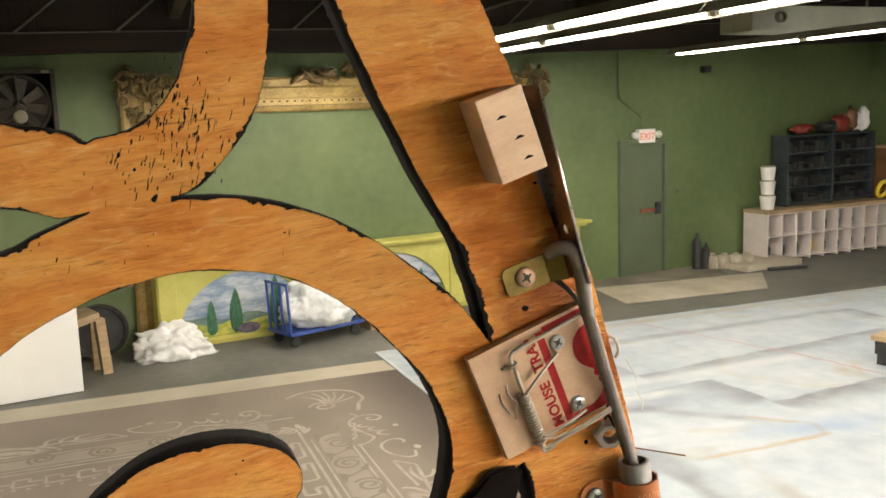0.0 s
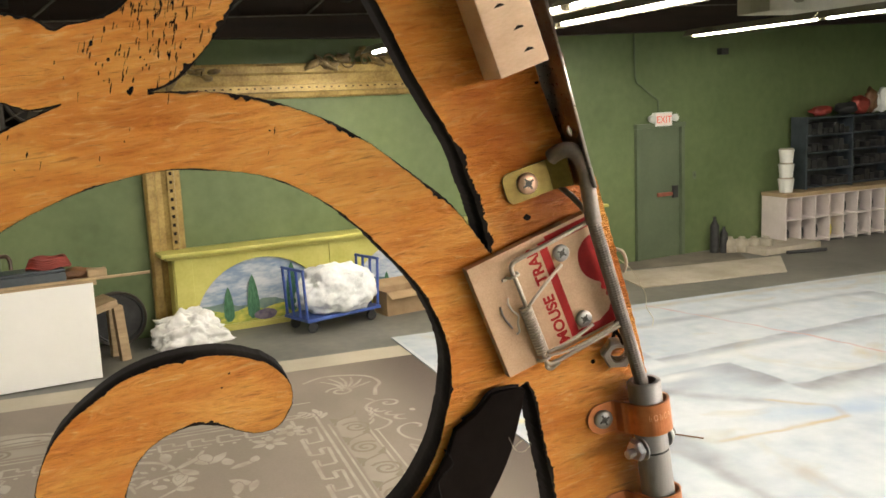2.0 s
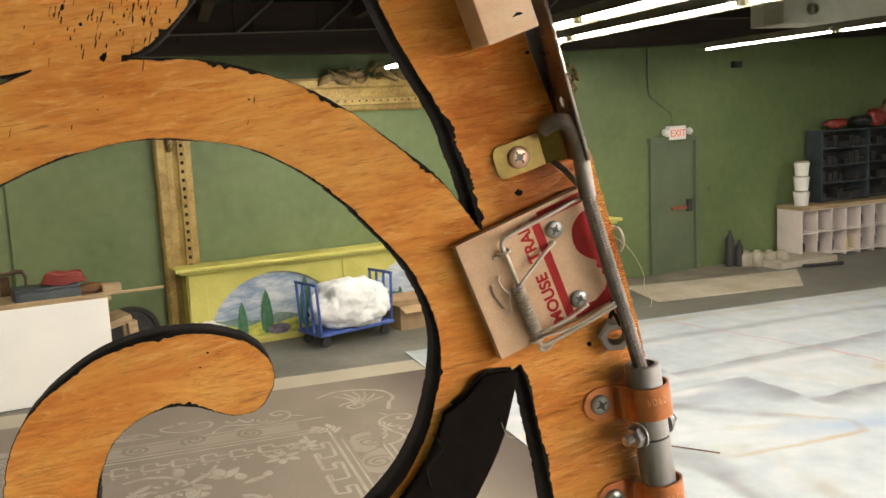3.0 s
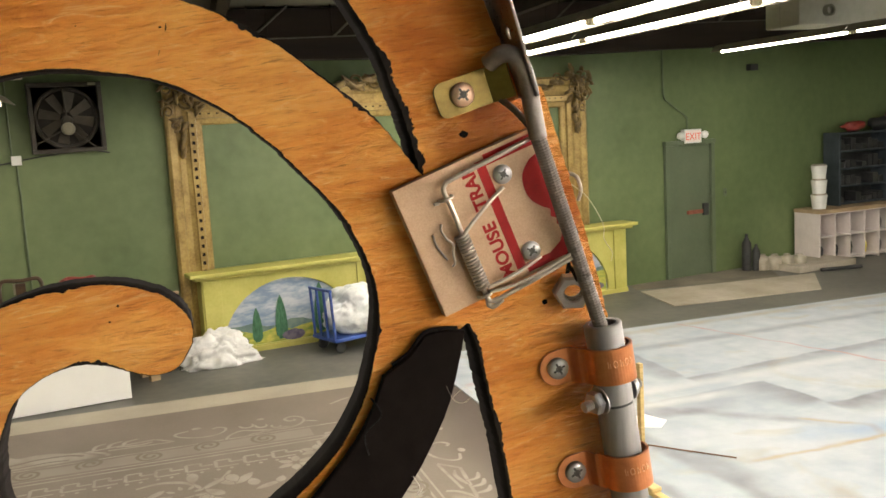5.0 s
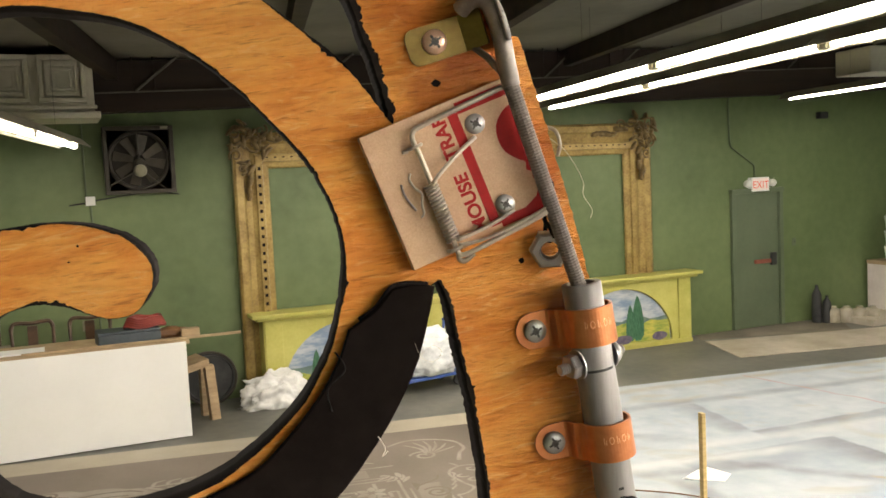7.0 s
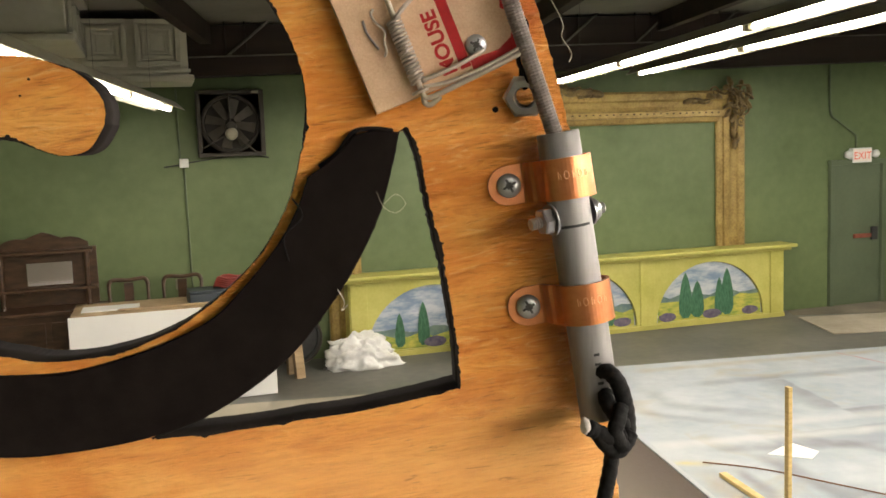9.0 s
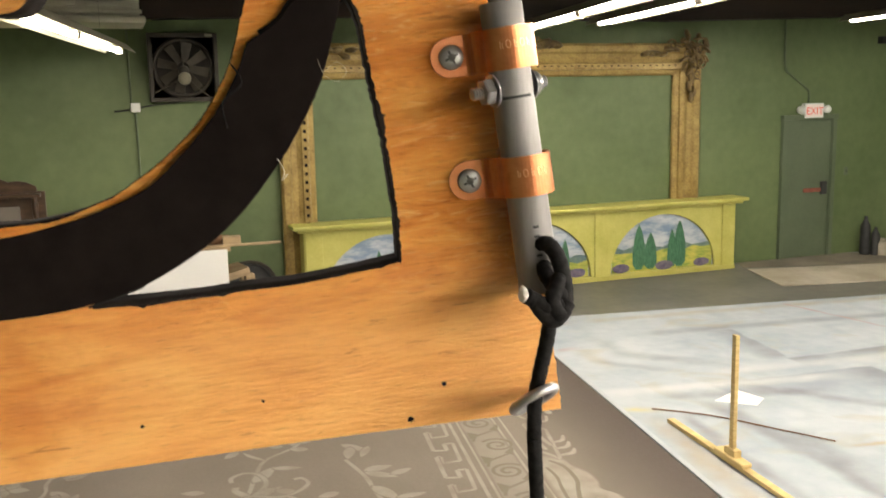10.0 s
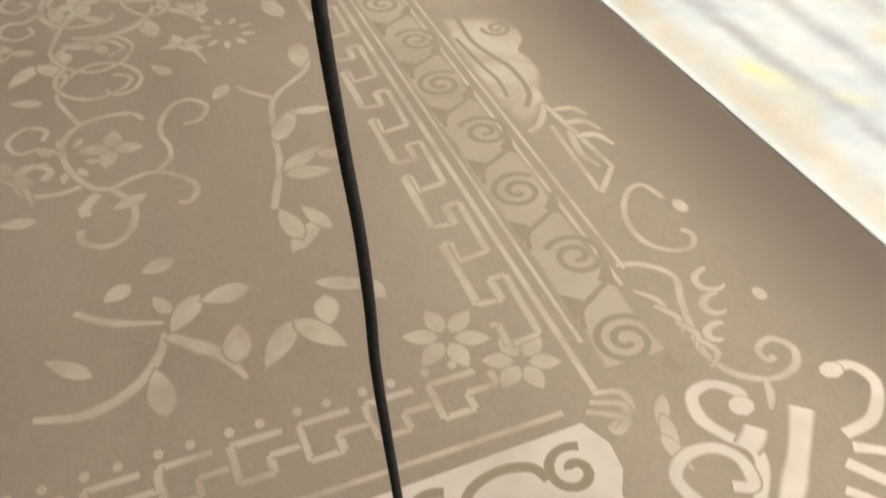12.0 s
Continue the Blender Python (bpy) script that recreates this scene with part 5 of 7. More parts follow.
def plywood_panel():
    t = thing("plywood_panel", "fretsawn varnished plywood panel with black painted edges, hung up", "panel", PANEL)
    outer = corner_path([
        [(39, -124), (37, -108), (31, -60), (25, -10), (22, 18), (16, 44), (10, 66), (2, 95), (0, 101)],
        [(0, 101), (-8, 103), (-11, 106)],
        [(-11, 106), (-14, 116), (-24, 143), (-31, 175), (-39, 195), (-46, 211), (-58, 240), (-70, 292)],
        [(-70, 292), (-180, 300), (-300, 292)],
        [(-300, 292), (-306, 60), (-300, -147)],
        [(-300, -147), (-131, -135.5), (-60, -130), (-14, -127), (39, -124)],
    ], rough=0.35)
    ring = corner_path([
        [(-219, -5), (-215, 11), (-208, 23), (-198, 32), (-185, 40), (-170, 44.5), (-154, 45.5), (-141, 43), (-130, 37), (-125.5, 27), (-130, 17), (-137, 14), (-144, 15), (-154, 19), (-163, 20), (-173, 17), (-181, 11), (-186, 2), (-189, -10), (-188, -28), (-176, -44), (-158, -50), (-147, -51.5), (-134, -50.5), (-119, -47), (-106, -41), (-92, -31), (-80, -19), (-71, -4), (-66, 12), (-63.5, 31), (-67.5, 48), (-76, 64), (-87, 77), (-99, 89.5), (-113, 100.5), (-131, 109), (-148, 112), (-165, 113), (-180, 110.5), (-196, 106), (-214, 98), (-229, 88), (-250, 68), (-260, 38), (-256, 5), (-241, -22), (-229, -33), (-222, -24), (-219, -5)],
    ])
    upper = corner_path([
        [(-122, 252), (-127, 232), (-128, 210), (-129, 197), (-132, 180), (-139, 164), (-148, 153), (-157, 144), (-167, 140)],
        [(-167, 140), (-148, 139.5), (-132, 137), (-119, 133), (-105, 127), (-91, 118.5), (-75, 106), (-62, 95), (-53, 84), (-46, 74)],
        ([(-46, 74), (-49, 88), (-53, 100), (-57, 113), (-62, 123)], 0.35),
        ([(-62, 123), (-69, 135), (-75, 146), (-82, 161), (-89, 175), (-94, 187), (-99, 198), (-104, 210), (-113, 232), (-122, 252)], 0.2),
    ], rough=0.5)
    curl_hole = corner_path([
        [(-221, 169), (-208, 167), (-200, 165), (-195, 161.5), (-191, 163), (-185, 164), (-177, 167), (-169, 173), (-162, 183), (-158.5, 193), (-155.5, 203), (-154, 214), (-155, 240), (-166, 262), (-200, 274), (-240, 266), (-262, 232), (-258, 190), (-240, 173), (-221, 169)],
    ])
    leaf = corner_path([
        [(-264, 131), (-240, 140.5), (-223, 140), (-213, 138), (-205, 135.5), (-195, 137)],
        [(-195, 137), (-206, 132.5), (-215, 129), (-225, 124), (-245, 120), (-264, 131)],
    ])
    wedge = corner_path([
        [(-32, 19), (-30, 15), (-28, 8), (-26, -5), (-23.5, -18), (-21, -32), (-19, -47), (-17.8, -60), (-17.5, -68)],
        [(-17.5, -68), (-33, -71), (-52, -74), (-70, -75.5), (-89, -77.5), (-118, -79)],
        [(-118, -79), (-99, -71), (-84, -61), (-71, -50), (-59, -36), (-52, -25), (-44, -11), (-40, 2), (-36, 15), (-32, 19)],
    ])
    bm = sheet([outer, ring, upper, curl_hole, leaf, wedge], 0.018)
    for f in bm.faces:
        f.material_index = 0 if f.normal.z > 0.7 else 1
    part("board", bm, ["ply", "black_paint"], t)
    # knots, nail holes and paint drips on the face
    rnd = random.Random(5)
    for u, v, r in ((-24, 138, 1.0), (-29.5, 86.2, 2.0), (-127, 125, 0.6), (-15, -124, 1.6), (-65, -114, 0.8), (-105, -120, 0.9), (-2, 24, 1.5), (-3, -112, 1.2), (-148, 38, 0.6), (-151, 33, 0.5)):
        o = [(u + 0.6 * r * (1 + 0.25 * rnd.uniform(-1, 1)) * 1.25 * math.cos(a * 0.63), v + 0.6 * r * (1 + 0.25 * rnd.uniform(-1, 1)) * math.sin(a * 0.63)) for a in range(10)]
        part("nail_hole", sheet([[(x * MM, y * MM) for x, y in o]], 0.0002, pose(0, 0, 0.00025)), "dark_slot", t)
    specks = bmesh.new()
    for i in range(230):
        k = rnd.random()
        if k < 0.55:
            u, v = rnd.gauss(-160, 7) + 0, rnd.gauss(166, 10)
            if (u + 150) * 0.6 + (v - 166) < -22:
                continue
        elif k < 0.8:
            u, v = rnd.gauss(-172, 11), rnd.gauss(151, 6)
        else:
            u, v = rnd.uniform(-220, -20), rnd.uniform(116, 128)
            if rnd.random() < 0.6 or u > -110 and v > 0:
                continue
        # long dry-brush scratches leaning one way, and a few blots
        w, h = rnd.uniform(0.10, 0.40), rnd.uniform(0.2, 2.0) ** 1.3
        if rnd.random() < 0.06:
            w, h = rnd.uniform(0.5, 1.2), rnd.uniform(0.5, 1.6)
        lean = 0.22 + rnd.uniform(-0.12, 0.12)
        own = bmesh.new()
        ring_pts = []
        for a in range(14):
            x, y = w * rnd.uniform(0.35, 1.1) * math.cos(a * math.pi / 7), h * rnd.uniform(0.75, 1.1) * math.sin(a * math.pi / 7)
            ring_pts.append(own.verts.new(((u + x + y * lean) * MM, (v + y) * MM, 0.0002)))
        own.faces.new(ring_pts)
        joined(own, specks)
    part("paint_specks", specks, "dark_slot", t, "scattered dark specks of paint", kind="stuff")
    # paint slopped over the sawn edges, uneven in width
    for k, (path, base, amp, bank) in enumerate(((ring, 0.12, 1.6, 0.2), (upper, 0.2, 2.6, 2.6), (wedge, 0.3, 2.2, 0.9), (curl_hole, 0.3, 2.4, 0.2), (leaf, 0.3, 2.0, 0.0))):
        area = sum(a[0] * b[1] - b[0] * a[1] for a, b in zip(path, path[1:] + path[:1]))
        sign = 1.0 if area > 0 else -1.0
        own = bmesh.new()
        rows = []
        n = len(path)
        for i in range(n):
            (xa, ya), (xb, yb) = path[i - 1], path[(i + 1) % n]
            d = Vector((xb - xa, yb - ya, 0)).normalized()
            w = base + amp * max(0.0, noise.noise(Vector((path[i][0] * 75, path[i][1] * 75, k)))) * (0.35 + max(0.0, noise.noise(Vector((path[i][0] * 430, path[i][1] * 430, k + 5))) + 0.3 * noise.noise(Vector((path[i][0] * 1500, path[i][1] * 1500, k + 8))))) * 1.7
            nx, ny = d.y * sign, -d.x * sign
            if nx > 0.3:
                w += bank * min(1.0, max(0.1, (0.128 - path[i][1]) / 0.03)) * max(0.1, 0.7 + 0.7 * noise.noise(Vector((path[i][1] * 260, 3.0, k))) + 0.6 * noise.noise(Vector((path[i][1] * 900, 5.0, k))))
            rows.append((own.verts.new((path[i][0] - nx * 0.00005, path[i][1] - ny * 0.00005, 0.00012)), own.verts.new((path[i][0] + nx * w * MM, path[i][1] + ny * w * MM, 0.00012))))
        for i in range(n):
            a, b = rows[i], rows[(i + 1) % n]
            if (a[0].co - b[0].co).length > 1e-6:
                own.faces.new((a[0], b[0], b[1], a[1]))
        part("edge_paint", own, "black_paint", t, "black paint slopped over the sawn edge")
    # unseen wires up to the roof, added to hold the panel
    for u in (-95, -270):
        part("added_wire", tube(mm([(u, 285, -14), (u, 290, -13), (u, 1750, -13)]), 0.0009, 6), "zinc", t)
    return t


plywood_panel()


def foam_strip():
    t = thing("foam_strip", "black foam strip glued along the scroll of the panel", "strip", PANEL)
    o = corner_path([
        [(-64, 4.5), (-55, 10.5), (-48.5, 17.5)],
        [(-48.5, 17.5), (-41, 18.5), (-34, 17.5)],
        [(-34, 17.5), (-38, 2), (-42.5, -11), (-50, -25), (-57.5, -36), (-69, -50), (-82, -61), (-97, -70), (-110, -75), (-125, -78.5), (-143, -80.5), (-160, -81), (-185, -78), (-205, -68)],
        [(-205, -68), (-188, -50)],
        [(-188, -50), (-170, -54), (-158, -55), (-141, -54.5), (-123, -50.5), (-112, -47), (-97, -40), (-86, -30), (-75.5, -18), (-68, -6), (-64, 4.5)],
    ], rough=0.2)
    part("strip", sheet([o], 0.0045, pose(0, 0, 0.0047), 0.0005), "foam", t)
    part("glue_bead", tube(mm(spline([(-60, 7.6, 1), (-54, 11.7, 2), (-48.6, 18.2, 3), (-42, 19, 2.5), (-36, 18.2, 1)], 6)), 0.0008, 8), "black_paint", t, "shiny dark glue bead", True)
    part("loose_thread", tube(mm(spline([(-69, -2, 4.5), (-66, -8, 6), (-72, -14, 6), (-71, -22, 5)], 8)), 0.0003, 6), "cord", t)
    part("loose_thread", tube(mm(spline([(-97, -68, 1), (-101, -72, 3), (-110, -75, 4), (-118, -78, 3)], 8)), 0.0004, 6), "cord", t)
    part("pale_fibre", tube(mm(spline([(-42, -1, 5), (-40, -6, 6), (-36, -8, 5), (-33, -5, 6), (-36, -2, 7), (-40, -5, 6)], 8)), 0.00005, 5), "hair", t)
    part("pale_fluff", tube(mm(spline([(-56, -32, 4.8), (-54, -36, 6), (-55, -39, 5), (-53, -37, 6)], 6)), 0.00016, 5), "cord_core", t)


foam_strip()


def cross_screw(parent, m, r, mat):
    """Round screw head with a cross recess; z out."""
    s = part("screw", lathe([(0, -0.3 * r), (r, -0.3 * r), (r, 0.12 * r), (0.9 * r, 0.24 * r), (0.5 * r, 0.30 * r), (0, 0.31 * r)], 20, None, m), mat, parent, smooth=True)
    b = bmesh.new()
    for a in (20, 110):
        box(-0.60 * r, 0.60 * r, -0.10 * r, 0.10 * r, 0.15 * r, 0.335 * r, 0, b, pose(0, 0, 0, 0, 0, a))
    for q in range(4):
        box(0.10 * r, 0.26 * r, 0.10 * r, 0.26 * r, 0.15 * r, 0.328 * r, 0, b, pose(0, 0, 0, 0, 0, 20 + 90 * q))
    bmesh.ops.transform(b, matrix=m, verts=b.verts)
    part("recess", b, "screw_recess", s)
    return s


def wood_block():
    m = PANEL @ pose(-0.0414, 0.1586, 0, 0, 0, 18.6)
    t = thing("wood_block", "small raw pine block fixed to the panel, with staple slots", "block", m)
    part("block", box(-0.010, 0.010, -0.0168, 0.0168, 0.0002, 0.019, 0.0006), "pine", t)
    for x, y in ((-0.002, 0.0075), (0.0025, -0.002), (0.0035, -0.0105)):
        o = [(x - 0.0022, y - 0.0003), (x + 0.0022, y - 0.0004), (x + 0.0015, y + 0.0004), (x, y + 0.0009), (x - 0.001, y + 0.0004)]
        part("staple_slot", sheet([o], 0.0002, pose(0, 0, 0.01925)), "dark_slot", t)


wood_block()


def edge_plate():
    # thin steel strip along the notched edge, standing proud of the face
    a, b = Vector((-11.2, 107.0, 0)), Vector((-30.0, 177.0, 0))
    d = (b - a).normalized()
    m = PANEL @ Matrix.Translation(a * MM) @ Matrix.Rotation(math.atan2(d.y, d.x), 4, "Z")
    t = thing("edge_plate", "thin bright steel strip screwed along the panel edge", "metal strip", m)
    L = (b - a).length * MM
    hole = [(0.0125 + 0.0022 * math.cos(i * 0.524), 0.008 + 0.0022 * math.sin(i * 0.524)) for i in range(12)]
    o = [(-0.010, -0.012), (L, -0.012), (L, 0.017), (-0.010, 0.017)]
    part("strip", sheet([o, hole], 0.0012, pose(0, -0.0014, 0, 90)), "steel_plate", t)


edge_plate()


def bracket():
    m = PANEL @ pose(-0.0300, 0.0995, 0, 0, 0, 16)
    t = thing("brass_bracket", "yellow zinc bracket tab holding the bent rod", "bracket", m)
    o = [(0.0105, -0.0062), (0.0105, 0.0062)] + [(-0.0058 + 0.0034 * math.cos(a), 0.0028 + 0.0034 * math.sin(a)) for a in [math.pi / 2 + math.pi * i / 12 for i in range(7)]] + [(-0.0058 + 0.0034 * math.cos(a), -0.0028 + 0.0034 * math.sin(a)) for a in [math.pi + math.pi * i / 12 for i in range(7)]]
    part("tab", sheet([o], 0.0012, pose(0, 0, 0.0014)), "brass", t)
    part("fold", box(0, 0.0085, -0.0062, 0.0062, -0.0012, 0, 0.0003, None, Matrix.Translation((0.0103, 0, 0.0014)) @ Matrix.Rotation(radians(-40), 4, "Y")), "brass", t)
    cross_screw(t, pose(0.0003, 0, 0.0020), 0.0042, "screw_gold")


bracket()


def pull_rod():
    t = thing("bent_rod", "grey steel rod, bent over at the top and threaded below", "rod", PANEL)
    top = mm(spline([(-21.0, 109.5, 5.5), (-18.6, 111.8, 9.2), (-15.4, 112, 11.6), (-12.2, 109, 12.4), (-9.9, 102.5, 12.6), (-8.3, 93, 12.5), (-7.2, 86.5, 12.4), (-6.6, 83.5, 12.3)], 8))
    part("return_leg", tube(mm([(-16.5, 98, 1.5), (-12.5, 93.5, 6), (-9.2, 88, 10.5)]), 0.0012, 8), "rod_steel", t, smooth=True)
    part("smooth_bend", tube(top, 0.0031, 18), "rod_steel", t, smooth=True)
    a, b = Vector((-6.6, 83.5, 12.3)), Vector((18.2, 7, 8.4))
    pts = [tuple(a + (b - a) * (i / 160)) for i in range(161)]
    part("thread", tube(mm(pts), 0.0025, 12, ripple=0.00032), "rod_steel", t, "fine threaded shank")


pull_rod()


def tube_pipe():
    a, b = Vector((16.5, 15.8, 8.5)), Vector((29.2, -78.5, 8.5))
    d = (b - a).normalized()
    m = PANEL @ Matrix.Translation(a * MM) @ Matrix.Rotation(math.atan2(d.y, d.x) - math.pi / 2, 4, "Z") @ Matrix.Rotation(radians(-90), 4, "X")
    L = (b - a).length * MM
    t = thing("metal_tube", "short grey aluminium tube with a black mark, clamped to the panel", "tube", PANEL)
    rel = PANEL.inverted() @ m
    part("tube_wall", lathe([(0.0050, 0), (0.0066, 0), (0.0069, 0.0004), (0.0069, L - 0.0004), (0.0066, L), (0.0050, L), (0.0050, 0)], 36, None, rel), "alu", t, smooth=True)
    return t, rel, d


TUBE, TREL, TDIR = tube_pipe()
TA, TB = Vector((16.5, 15.8, 8.5)), Vector((29.2, -78.5, 8.5))


def along(s, side=0.0, out=0.0):
    """A place in panel millimetres: s down the tube, side to its left, out of the face."""
    p = TA + (TB - TA).normalized() * s
    n = Vector((-(TB - TA).y, (TB - TA).x, 0)).normalized() * -1
    return p + n * side + Vector((0, 0, out))


def dash(s, half):
    own = bmesh.new()
    n = 10
    d = (TB - TA).normalized()
    side = Vector((-d.y, d.x, 0)) * -1
    rows = []
    for k in (0, 1):
        rows.append([own.verts.new((TA + d * (s + k * 0.9) + side * (7.0 * math.sin(w)) + Vector((0, 0, 7.0 * math.cos(w)))) * MM) for w in [radians(-half + 2 * half * i / n) for i in range(n + 1)]])
    for i in range(n):
        own.faces.new((rows[0][i], rows[0][i + 1], rows[1][i + 1], rows[1][i]))
    return own


part("slot_mark", dash(29.6, 42), "pipe_black", TUBE, "black slot line")
rnd = random.Random(3)
for k in range(4):
    part("printed_mark", dash(72 + 3.2 * k, 8), "pipe_black", TUBE)


def pipe_strap(s, screw_u, screw_v):
    p = along(s)
    d = (TB - TA).normalized()
    ang = math.degrees(math.atan2(d.y, d.x)) + 90
    m = PANEL @ pose(p.x * MM, p.y * MM, 0, 0, 0, ang)
    t = thing("pipe_strap", "one-eared copper pipe strap with stamped marks", "pipe clamp", m, "copper pipe straps")
    w, r, th = 0.0066, 0.0086, 0.0010
    cx, cz = 0.0007, 0.0090
    prof = [(-0.0245, 0.0012), (-0.0125, 0.0012), (-0.0116, 0.0018), (-0.0110, 0.0045), (-0.0104, 0.0062), (-0.0094, 0.0068), (-0.0086, 0.0080)]
    prof += [(cx + r * math.cos(a), cz + r * math.sin(a)) for a in [math.pi - 0.15 - (math.pi + 0.75) * i / 28 for i in range(29)]]
    b = bmesh.new()
    nrm = []
    for i in range(len(prof)):
        q0, q1 = Vector(prof[max(i - 1, 0)]), Vector(prof[min(i + 1, len(prof) - 1)])
        dd = (q1 - q0).normalized()
        nrm.append(Vector((dd.y, -dd.x)))
    cols = []
    for i, q in enumerate(prof):
        inn = Vector(q) + nrm[i] * th
        wid = w if i else 0.0
        ws = w
        cols.append([b.verts.new((q[0], -ws, q[1])), b.verts.new((q[0], ws, q[1])), b.verts.new((inn.x, ws, inn.y)), b.verts.new((inn.x, -ws, inn.y))])
    for c0, c1 in zip(cols[1:], cols[2:]):
        for k in range(4):
            b.faces.new((c0[k], c0[(k + 1) % 4], c1[(k + 1) % 4], c1[k]))
    b.faces.new(cols[-1])
    for v in list(cols[0]):
        b.verts.remove(v)
    bmesh.ops.recalc_face_normals(b, faces=b.faces)
    part("band", b, "copper", t)
    o = [(-0.0124, -w), (-0.0124, w)] + [(-0.0175 + w * math.cos(a), w * math.sin(a)) for a in [math.pi / 2 + math.pi * i / 14 for i in range(15)]]
    part("ear", sheet([o], th, pose(0, 0, 0.0013), 0.0002), "copper", t)
    cross_screw(t, pose(-0.0172, 0.0, 0.0019), 0.0040, "zinc")
    for k in range(5):
        # worn stamped signs: plain rings and bars
        a = radians(118 - k * 15)
        at = Matrix.Translation((cx + r * math.cos(a), 0.0012, cz + r * math.sin(a))) @ Matrix.Rotation(math.pi / 2 - a, 4, "Y")
        if k % 2:
            mk = tube([(0.00075 * math.cos(q * 0.524), 0.0012 * math.sin(q * 0.524), 0.0) for q in range(12)], 0.00016, 5, None, at, True)
        else:
            mk = box(-0.00045, -0.00015, -0.0012, 0.0012, -0.0001, 0.00014, 0, None, at)
            box(0.00025, 0.0005, -0.0012, 0.0004, -0.0001, 0.00014, 0, mk, at)
        part("stamped_mark", mk, "copper_mark", t)
    return t


pipe_strap(14.6, 1, 0)
pipe_strap(55.5, 6, -41)


def cross_bolt():
    m = PANEL @ Matrix.Translation(along(27.0, 0, 0.8) * MM) @ Matrix.Rotation(radians(9), 4, "Z") @ Matrix.Rotation(radians(17), 4, "Y")
    t = thing("cross_bolt", "small bright bolt and nut through the tube", "bolt", m)
    y = Matrix.Rotation(radians(-90), 4, "Y")
    pts = [(-0.0150 + 0.0275 * i / 60, 0, 0) for i in range(61)]
    part("shank", tube(pts, 0.0017, 10, ripple=0.0003), "zinc", t)
    part("nut", lathe([(0.0017, 0), (0.0040, 0), (0.0044, 0.0005), (0.0044, 0.0028), (0.0040, 0.0034), (0.0017, 0.0034)], 6, None, pose(-0.0078, 0, 0) @ y), "zinc", t)
    part("washer", lathe([(0.0017, 0), (0.0052, 0), (0.0052, 0.0007), (0.0017, 0.0007)], 20, None, pose(-0.0070, 0, 0) @ y), "zinc", t)
    part("head", lathe([(0, 0), (0.0030, 0.0003), (0.0038, 0.0014), (0.0038, 0.0030), (0, 0.0030)], 16, None, pose(0.0104, 0, 0) @ y), "zinc", t, smooth=True)
    part("washer", lathe([(0.0017, 0), (0.0048, 0), (0.0048, 0.0007), (0.0017, 0.0007)], 20, None, pose(0.0074, 0, 0) @ y), "zinc", t)


cross_bolt()


